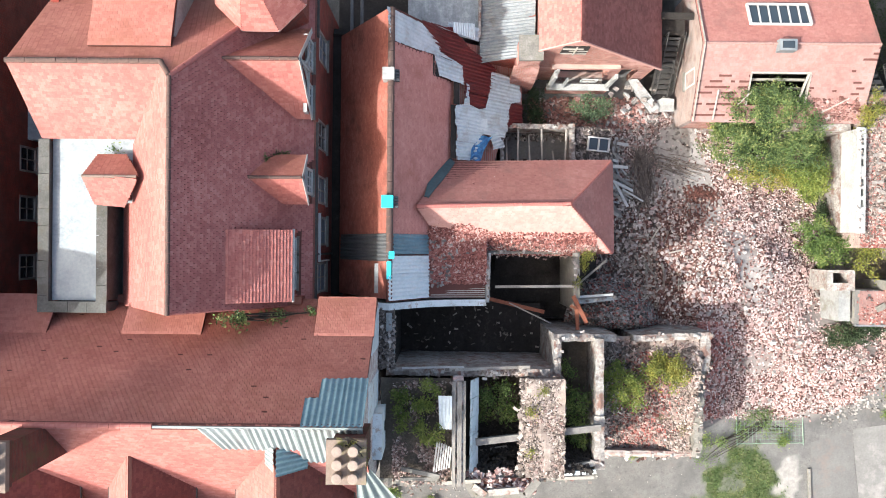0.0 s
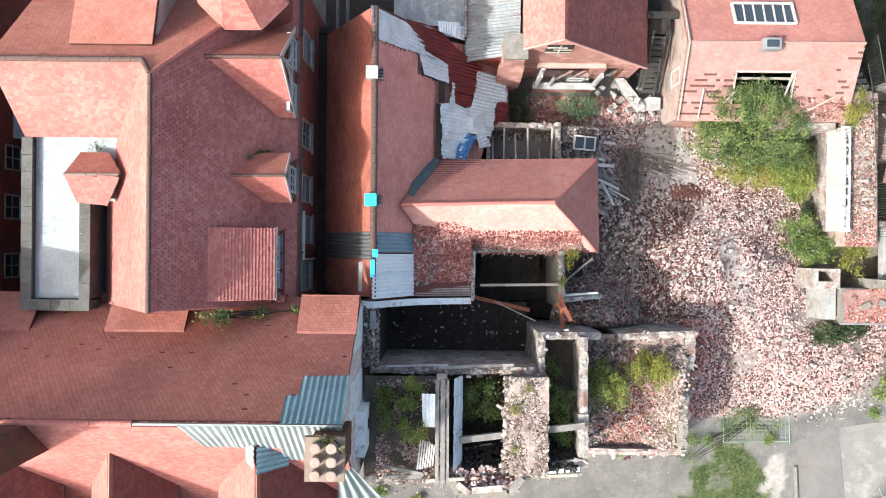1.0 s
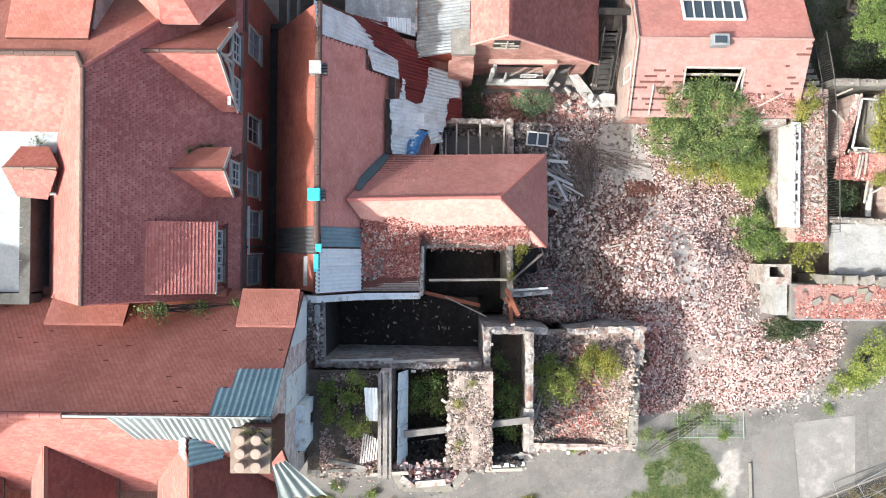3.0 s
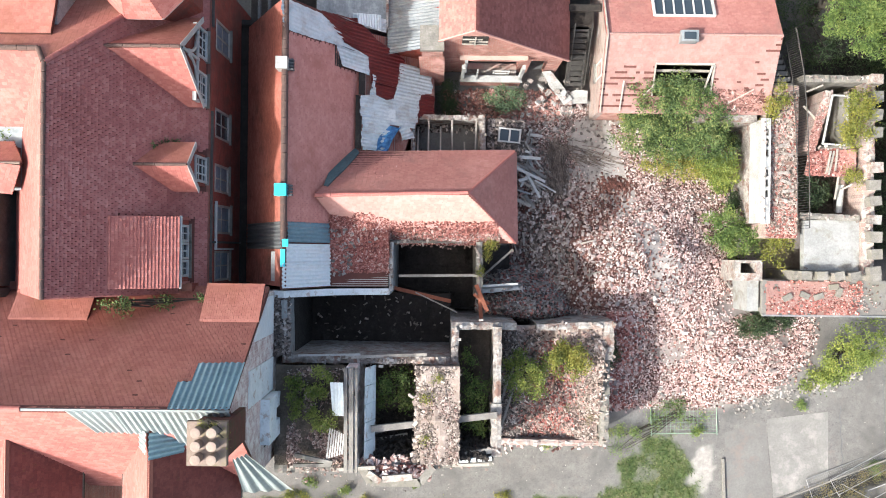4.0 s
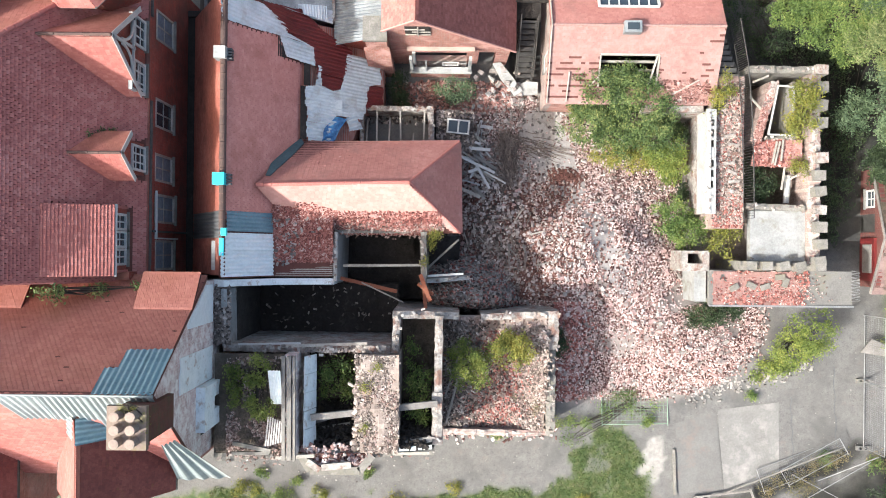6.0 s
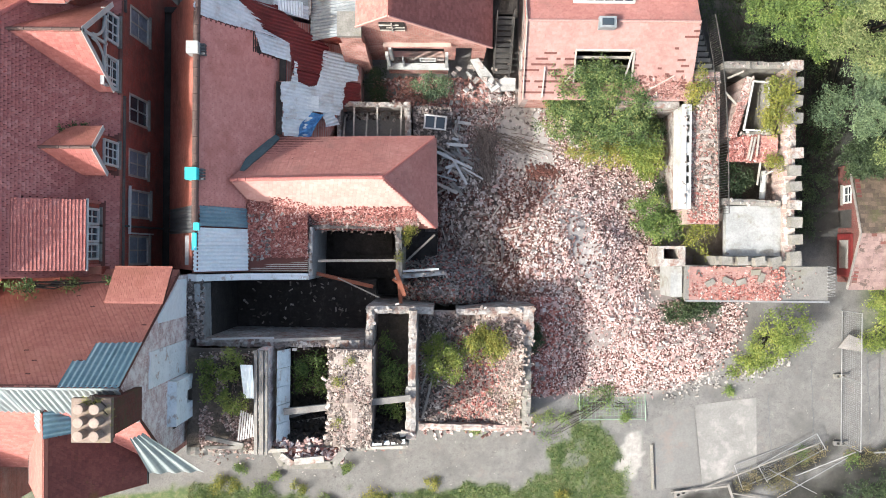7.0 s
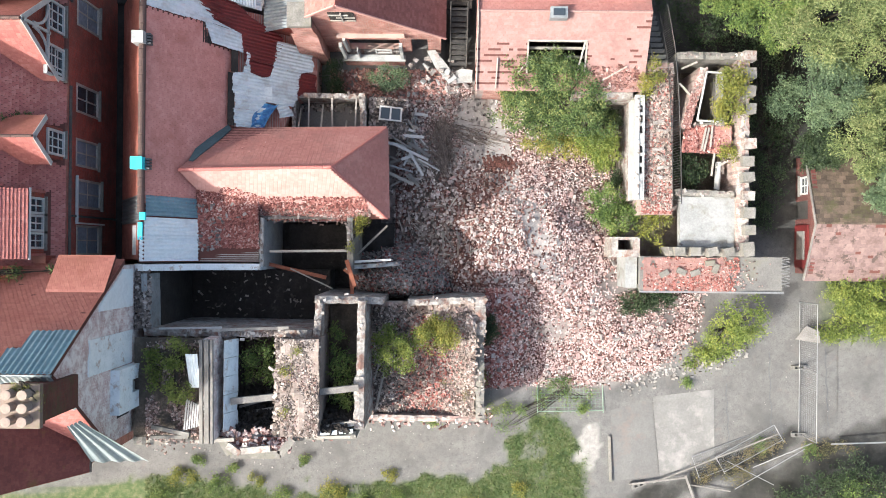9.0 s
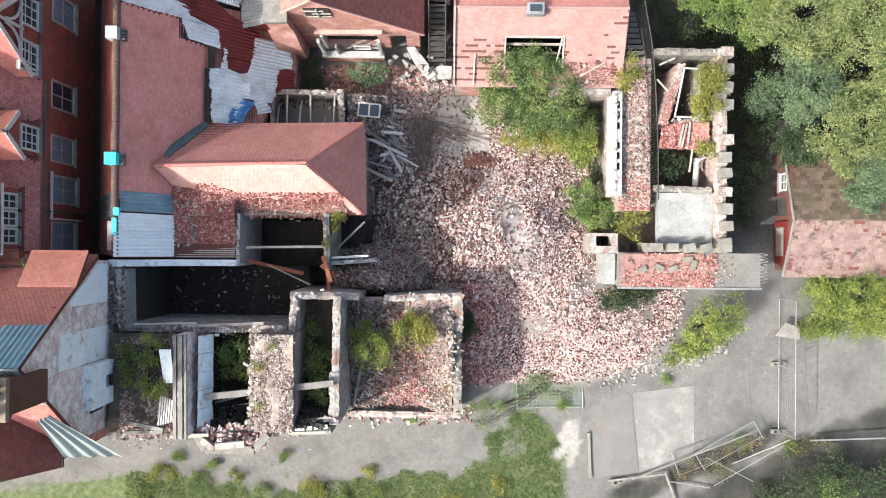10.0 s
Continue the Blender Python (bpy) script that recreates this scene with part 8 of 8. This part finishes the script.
bush("bush", "yellow-green fringe of the large bush", "bush", (15.6, 3.8, gz(15.6, 3.8)), [(14.9, 3.7, 1.3, 1.5, 0.6, 0.8), (16.3, 3.6, 1.2, 1.0, 0.7, 0.8), (13.1, 6.3, 1.6, 0.55, 0.6, 0.8)], 2600, 0.13, LEAF_YEL, 2)
bush("bush", "sunny light green bush at the foot of the white wall", "bush", (17.4, 3.3, gz(17.4, 3.3)), [(17.2, 3.7, 1.7, 1.0, 0.9, 1.0), (17.9, 3.3, 1.5, 0.8, 0.75, 0.9), (17.5, 2.7, 1.2, 0.6, 0.5, 0.6)], 3800, 0.13, LEAF_SUN, 30)
# Ivy, dark enough to carry the shade at the wall's foot too.
bush("ivy", "ivy at the foot of the white wall, darkened for shade", "ivy", (18.5, 3.0, 0), [(18.3, 4.9, 1.0, 0.3, 0.5, 0.9), (18.4, 2.0, 0.9, 0.25, 0.6, 0.8)], 1500, 0.12, LEAF_DARK, 33)
# Dark leaves stand in for the shadow in this corner.
bush("bush", "dark leaves for the shadow in the corner by the store", "bush", (18.0, 5.0, 0), [(17.9, 5.0, 0.8, 0.7, 0.5, 0.8)], 900, 0.13, LEAF_DARK, 31)
bush("bush", "rounded green bush beside the white wall", "bush", (18.1, 0.6, gz(18.1, 0.6)), [(17.9, 0.7, 1.6, 1.05, 1.05, 1.2), (18.5, 0.0, 1.5, 1.0, 0.8, 1.0)], 4400, 0.13, LEAF_BRIGHT, 3)
bush("bush", "low weeds beside the concrete chamber", "bush", (19.8, -0.6, 2.4), [(19.9, -0.5, 2.6, 0.8, 0.9, 0.5)], 900, 0.12, LEAF_YEL, 4)
bush("bush", "dark low bush at the foot of the porch", "bush", (19.9, -4.1, gz(19.9, -4.1)), [(19.5, -4.1, 1.0, 0.9, 0.6, 0.8), (20.6, -3.9, 1.0, 0.9, 0.5, 0.7)], 2200, 0.13, LEAF_DARK, 5)
bush("bush", "bright yellow-green bush by the road", "bush", (24.2, -5.4, gz(24.2, -5.4)), [(24.5, -4.9, 1.8, 1.3, 1.1, 1.3), (23.7, -5.7, 1.2, 1.1, 0.9, 1.1), (23.6, -6.4, 0.6, 1.5, 0.6, 0.6), (22.7, -7.0, 0.3, 0.7, 0.4, 0.3)], 5200, 0.13, LEAF_SUN, 6, 0.05)
bush("shrub", "yellowing shrub on the battlemented wall", "bush", (23.2, 5.6, 3.2), [(23.1, 6.2, 3.7, 0.85, 0.8, 0.8), (23.0, 5.0, 3.6, 0.8, 0.8, 0.7)], 2200, 0.14, LEAF_YEL, 7)
bush("shrub", "small yellowing shrub on the wall", "bush", (23.0, 2.9, 3.1), [(23.0, 2.9, 3.4, 0.4, 0.5, 0.4)], 500, 0.11, LEAF_YEL, 8)
bush("shrub", "dark shrub in the roofless yard", "bush", (21.8, 2.3, 0.7), [(21.7, 2.2, 2.0, 0.9, 0.9, 0.9), (21.2, 3.0, 1.9, 0.5, 0.6, 0.7)], 1900, 0.14, LEAF_DARK, 9)
bush("ivy", "ivy hanging over the corner of the store roof", "ivy", (19.4, 6.3, 3.2), [(19.5, 6.6, 3.5, 0.5, 0.7, 0.35), (19.2, 5.7, 3.3, 0.3, 0.6, 0.3)], 1100, 0.11, LEAF_YEL, 10)
bush("bush", "bright yellow bush in the rubble room", "bush", (9.7, -5.5, 4.0), [(9.6, -5.5, 5.1, 0.95, 0.75, 0.6), (10.2, -5.3, 5.0, 0.6, 0.6, 0.5), (9.6, -4.9, 4.5, 0.5, 0.4, 0.4)], 3600, 0.11, LEAF_YEL, 11)
bush("bush", "green bush in the rubble room", "bush", (7.6, -6.2, 3.8), [(7.8, -6.1, 5.4, 0.95, 0.8, 0.65), (8.4, -6.3, 5.2, 0.65, 0.6, 0.5), (8.6, -5.4, 4.9, 0.45, 0.4, 0.4), (7.4, -5.4, 5.0, 0.55, 0.5, 0.4)], 3400, 0.11, LEAF_SUN, 12)
bush("bush", "bright green bush growing in the pit", "bush", (2.4, -6.2, 5.0), [(2.3, -6.1, 6.4, 0.75, 0.75, 0.8), (2.8, -6.8, 6.1, 0.5, 0.7, 0.7), (1.8, -6.9, 5.9, 0.4, 0.5, 0.5)], 1600, 0.12, LEAF_BRIGHT, 13)
bush("bush", "green bush between the broken walls", "bush", (5.7, -6.5, 4.9), [(5.7, -6.6, 6.0, 0.5, 1.0, 0.7), (5.8, -7.8, 6.1, 0.45, 0.7, 0.6), (5.4, -5.4, 5.6, 0.3, 0.5, 0.5)], 1700, 0.12, LEAF_BRIGHT, 14)
bush("bush", "ragged green plants in the overgrown room", "bush", (-0.5, -6.0, 8.05), [(-0.45, -5.55, 8.6, 0.4, 0.3, 0.35), (-0.75, -6.1, 8.4, 0.45, 0.35, 0.3), (-0.4, -7.35, 8.45, 0.5, 0.35, 0.3), (-0.75, -7.0, 8.35, 0.35, 0.3, 0.25), (-1.6, -6.4, 8.2, 0.3, 0.9, 0.2)], 2600, 0.11, LEAF_SUN, 15)
bush("shrub", "weed growing at the corner of the hipped roof", "bush", (6.3, -0.4, 4.6), [(6.35, -0.35, 4.8, 0.3, 0.45, 0.3), (6.1, -0.8, 4.8, 0.18, 0.3, 0.2), (5.85, -1.4, 5.1, 0.12, 0.25, 0.12)], 800, 0.09, LEAF_YEL, 16)
bush("bush", "blue-green bush under the cottage bay", "bush", (7.2, 7.0, 0), [(7.2, 6.9, 0.9, 0.95, 0.7, 0.7)], 1700, 0.12, LEAF_BLUE, 17)
bush("bush", "dark ivy beside the lean-to", "bush", (4.5, 7.0, 0), [(4.4, 7.1, 0.7, 0.5, 0.8, 0.6), (4.6, 6.3, 0.4, 0.5, 0.4, 0.4)], 1100, 0.12, LEAF_DARK, 18)
bush("weed", "dark weeds in the shade of the ruin", "weed", (12.35, -5.3, gz(12.35, -5.3)), [(12.3, -5.3, gz(12.3, -5.3) + 0.3, 0.4, 0.85, 0.45)], 1300, 0.1, LEAF_DARK, 19)
bush("weed", "green weeds under the lying fence panel", "weed", (16.3, -8.6, 0), [(15.6, -9.0, 0.06, 1.2, 0.6, 0.08), (17.2, -9.1, 0.06, 0.8, 0.5, 0.08), (16.0, -8.3, 0.25, 1.0, 0.4, 0.3), (13.7, -9.6, 0.2, 0.9, 0.5, 0.3), (13.2, -10.4, 0.15, 0.5, 0.5, 0.25)], 2600, 0.09, LEAF_BRIGHT, 20)
bush("ivy", "plants rooted in the roof gutter", "ivy", (-7.2, -2.6, 10.9), [(-7.4, -2.7, 11.0, 0.5, 0.25, 0.2), (-6.2, -2.55, 10.2, 0.5, 0.15, 0.15), (-4.9, -2.5, 9.6, 0.2, 0.15, 0.15)], 500, 0.14, LEAF, 21)
bush("ivy", "small plants rooted behind a dormer roof", "ivy", (-6.5, 3.3, 10.0), [(-6.6, 3.2, 10.15, 0.16, 0.1, 0.08), (-6.3, 3.36, 9.86, 0.2, 0.08, 0.1), (-6.0, 3.42, 9.5, 0.2, 0.07, 0.1)], 260, 0.1, LEAF, 22, 0.01)
bush("ivy", "small plant in the terrace corner", "ivy", (-12.0, 3.4, 9.9), [(-12.1, 3.5, 10.0, 0.25, 0.25, 0.2)], 160, 0.12, LEAF, 23)
bush("weed", "moss and weeds on the chimney top", "weed", (-2.85, -5.85, 15.6), [(-2.9, -5.86, 15.6, 0.5, 0.07, 0.05), (-2.27, -6.2, 15.55, 0.06, 0.4, 0.06)], 500, 0.05, LEAF_YEL, 24)
bush("bush", "sunny yellow-green hedge beyond the fence", "hedge", (31, -4.4, 0), [(29.9, -3.9, 0.9, 1.2, 1.1, 1.0), (31.4, -3.8, 1.1, 1.6, 1.2, 1.2), (33.6, -3.9, 1.2, 1.8, 1.3, 1.2), (31.0, -5.2, 0.5, 1.7, 0.6, 0.6), (33.5, -5.4, 0.5, 2.0, 0.6, 0.6), (29.6, -5.6, 0.3, 0.9, 0.5, 0.4), (30.6, -4.3, 1.4, 0.7, 0.6, 0.6)], 17000, 0.13, LEAF_SUN, 25)
# Leaves kept dark so the hedge holds its shade in the colour.
bush("bush", "hedge beside the road, leaves darkened for its shade", "hedge", (31, -13, 0), [(27.4, -14.2, 0.6, 1.0, 0.9, 0.7), (28.6, -13.3, 0.8, 1.4, 1.1, 0.9), (30.4, -12.8, 1.0, 1.7, 1.3, 1.1), (32.8, -12.7, 1.1, 1.8, 1.6, 1.2), (30.0, -15.0, 0.9, 2.6, 1.2, 1.0), (34.5, -14.5, 1.1, 2.5, 2.0, 1.2)], 13000, 0.13, LEAF_DARK, 26)
bush("bush", "light green hedge plant at the verge", "bush", (26.8, -14.4, 0), [(26.7, -14.4, 0.6, 0.8, 0.6, 0.6), (30.2, -13.3, 1.3, 0.9, 0.8, 0.7)], 1600, 0.12, LEAF_BRIGHT, 27)
bush("weed", "dry yellowing weeds along the verge", "weed", (24.5, -12.4, 0), [(22.7, -13.0, 0.12, 0.8, 0.3, 0.2), (24.2, -12.3, 0.15, 0.9, 0.35, 0.25), (25.6, -11.7, 0.18, 0.9, 0.4, 0.3), (26.7, -11.1, 0.2, 0.7, 0.4, 0.3), (29.6, -11.3, 0.2, 1.4, 0.4, 0.3), (25.2, -12.9, 0.1, 1.0, 0.4, 0.2)], 3000, 0.09, LEAF_DRY, 32, 0.01)
for k, (x, y, rr) in enumerate(((-3.2, -13.3, 0.8), (-1.2, -13.6, 0.75), (-0.6, -12.6, 0.3), (0.6, -13.2, 0.35), (2.0, -14.0, 0.6), (3.1, -12.2, 0.3), (7.3, -12.9, 0.35), (7.6, -14.2, 0.6), (-2.3, -12.2, 0.3), (4.6, -13.9, 0.9), (9.4, -10.1, 0.5), (17.0, -9.6, 0.3), (22.6, -7.2, 0.45), (22.2, -8.1, 0.3), (25.9, -11.3, 0.5), (13.9, -13.6, 0.4), (6.3, -14.3, 0.7), (-4.2, -14.2, 0.7), (11.6, -14.5, 0.6), (28.5, -11.6, 0.5))):
    bush("weed", "yellow-green weeds growing through the asphalt", "weed", (x, y, 0), [(x, y, 0.12, rr, rr * 0.8, 0.22)], int(260 + 900 * rr * rr), 0.1, LEAF_BRIGHT if k % 3 else LEAF_YEL, 60 + k, 0.01, "weeds along the pavement")

bush("weed", "dry yellowish weeds on the broken upper floor", "weed", (4.0, -6.4, 7.75), [(3.7, -6.5, 7.85, 0.22, 0.4, 0.12), (4.0, -5.7, 7.85, 0.3, 0.2, 0.1), (3.6, -8.3, 7.8, 0.18, 0.3, 0.1)], 520, 0.07, LEAF_YEL, 34, 0.008)
bush("weed", "olive weeds in the corner of the rubble room", "weed", (10.8, -7.0, 3.4), [(10.7, -6.6, 3.55, 0.3, 0.5, 0.15), (10.2, -7.6, 3.3, 0.4, 0.3, 0.15), (11.1, -8.0, 3.35, 0.25, 0.5, 0.12), (8.6, -7.0, 3.7, 0.35, 0.25, 0.15)], 800, 0.07, LEAF_DRY, 35, 0.008)
bush("weed", "small green weeds against the stone wall", "weed", (12.1, -7.9, gz(12.1, -7.9)), [(12.1, -7.9, gz(12.1, -7.9) + 0.15, 0.3, 0.4, 0.2), (12.4, -9.6, 0.2, 0.6, 0.35, 0.25)], 520, 0.08, LEAF_SUN, 36, 0.008)
for a, b in (((26.45, -6.6), (26.7, -12.0)), ((29.3, -6.4), (29.5, -10.4)), ((24.3, -8.2), (24.5, -11.6))):
    s = Soup()
    q0, n = Vector((*a, 0.0)), 14
    for k in range(n):
        w0, w1 = (q0.lerp(Vector((*b, 0.0)), t_ / n) + Vector((0.05 * math.sin(t_ * 1.9), 0, 0)) for t_ in (k, k + 1))
        s.slab([(w0.x - 0.022, w0.y, ground_z(w0.x, w0.y) + 0.012), (w1.x - 0.018, w1.y, ground_z(w1.x, w1.y) + 0.012), (w1.x + 0.018, w1.y, ground_z(w1.x, w1.y) + 0.012), (w0.x + 0.022, w0.y, ground_z(w0.x, w0.y) + 0.012)], 0.01)
    solo("tar_seam", s, LEAD, "dark tar seam in the grey road surface", "seam", "tar seams", kind="structure")
tree_at = ((27.9, 6.0, 3.6, 1.9, 3), (30.4, 4.2, 4.2, 2.2, 0), (29.6, 8.4, 5.4, 2.6, 0), (32.8, 7.0, 5.0, 2.8, 0), (27.0, 8.9, 4.8, 2.1, 0), (34.0, 3.6, 4.0, 2.4, 0), (29.0, 12.4, 5.8, 2.9, 0), (33.4, 11.2, 5.6, 3.0, 3), (22.7, 11.7, 4.0, 1.9, 1), (24.9, 10.1, 4.4, 1.9, 1), (36.5, 6.5, 5.0, 3.0, 0),
           (31.3, 1.9, 3.2, 1.5, 3), (28.2, 3.4, 2.4, 1.1, 2), (26.2, 12.2, 4.8, 2.0, 3))
tr = random.Random(11)
for k, (x, y, h, rr, mk) in enumerate(tree_at):
    lobes = [(x, y, h, rr * 0.8, rr * 0.8, rr * 0.6)]
    for j in range(6):
        a = j * 1.05 + tr.random()
        q = rr * tr.uniform(0.55, 0.8)
        lobes.append((x + q * math.cos(a), y + q * math.sin(a), h - tr.uniform(-0.2, 1.7), rr * tr.uniform(0.4, 0.58), rr * tr.uniform(0.4, 0.58), rr * 0.45))
    ob = thing("tree", "broad green tree crown beyond the outbuilding", "tree", "trees on the east side", at=(x, y, 0))
    t = stems((x, y, 1.2), lobes, 300 + k, 0.13)
    t.tube([(x, y, 0), (x + 0.05, y, 1.0), (x, y + 0.05, h * 0.6)], [0.28, 0.22, 0.14], 9)
    part("trunk", t, BARK, ob)
    part("crown", leaves(lobes, 17000, 0.13, 320 + k), (LEAF_OLIVE, LEAF_BRIGHT, LEAF_DARK, LEAF_BLUE)[mk], ob)
# Dark growth, spread over the lane to stand in for tree shade.
bush("bush", "undergrowth below the trees, darkened for their shade", "bush", (26.5, 4.0, 0), [(26.3, 3.2, 0.5, 0.9, 2.0, 0.6), (26.8, 5.6, 0.8, 1.2, 1.4, 0.9), (26.0, 0.6, 0.3, 0.6, 1.4, 0.4), (25.6, 8.2, 0.5, 1.3, 1.1, 0.6), (23.2, 9.4, 0.3, 1.6, 0.9, 0.5), (24.8, 11.0, 0.6, 1.6, 1.3, 0.7), (21.6, 11.4, 0.4, 1.4, 1.4, 0.5), (25.0, 5.2, 0.25, 0.7, 2.6, 0.3), (24.9, 1.6, 0.2, 0.5, 2.0, 0.25), (27.4, 9.8, 0.5, 1.2, 1.2, 0.6)], 13000, 0.14, LEAF_DARK, 28)

# grass blades
rg = random.Random(3)
s = Soup()
tries = 0
while len(s.f) < 34000 and tries < 400000:
    tries += 1
    x, y = rg.uniform(-5, 34), rg.uniform(-17, -5)
    g = grass_at(x, y)
    if rg.random() > g * 0.9:
        continue
    a, h, z = rg.uniform(0, 6.3), rg.uniform(0.06, 0.16), ground_z(x, y)
    dx, dy = math.cos(a) * 0.018, math.sin(a) * 0.018
    k = len(s.v)
    s.v += [Vector((x - dx, y - dy, z)), Vector((x + dx, y + dy, z)), Vector((x + rg.gauss(0, 0.06), y + rg.gauss(0, 0.06), z + h))]
    s.f.append((k, k + 1, k + 2))
solo("grass", s, GRASS_LEAF, "rough green grass along the pavement and verge", "grass", kind="stuff")
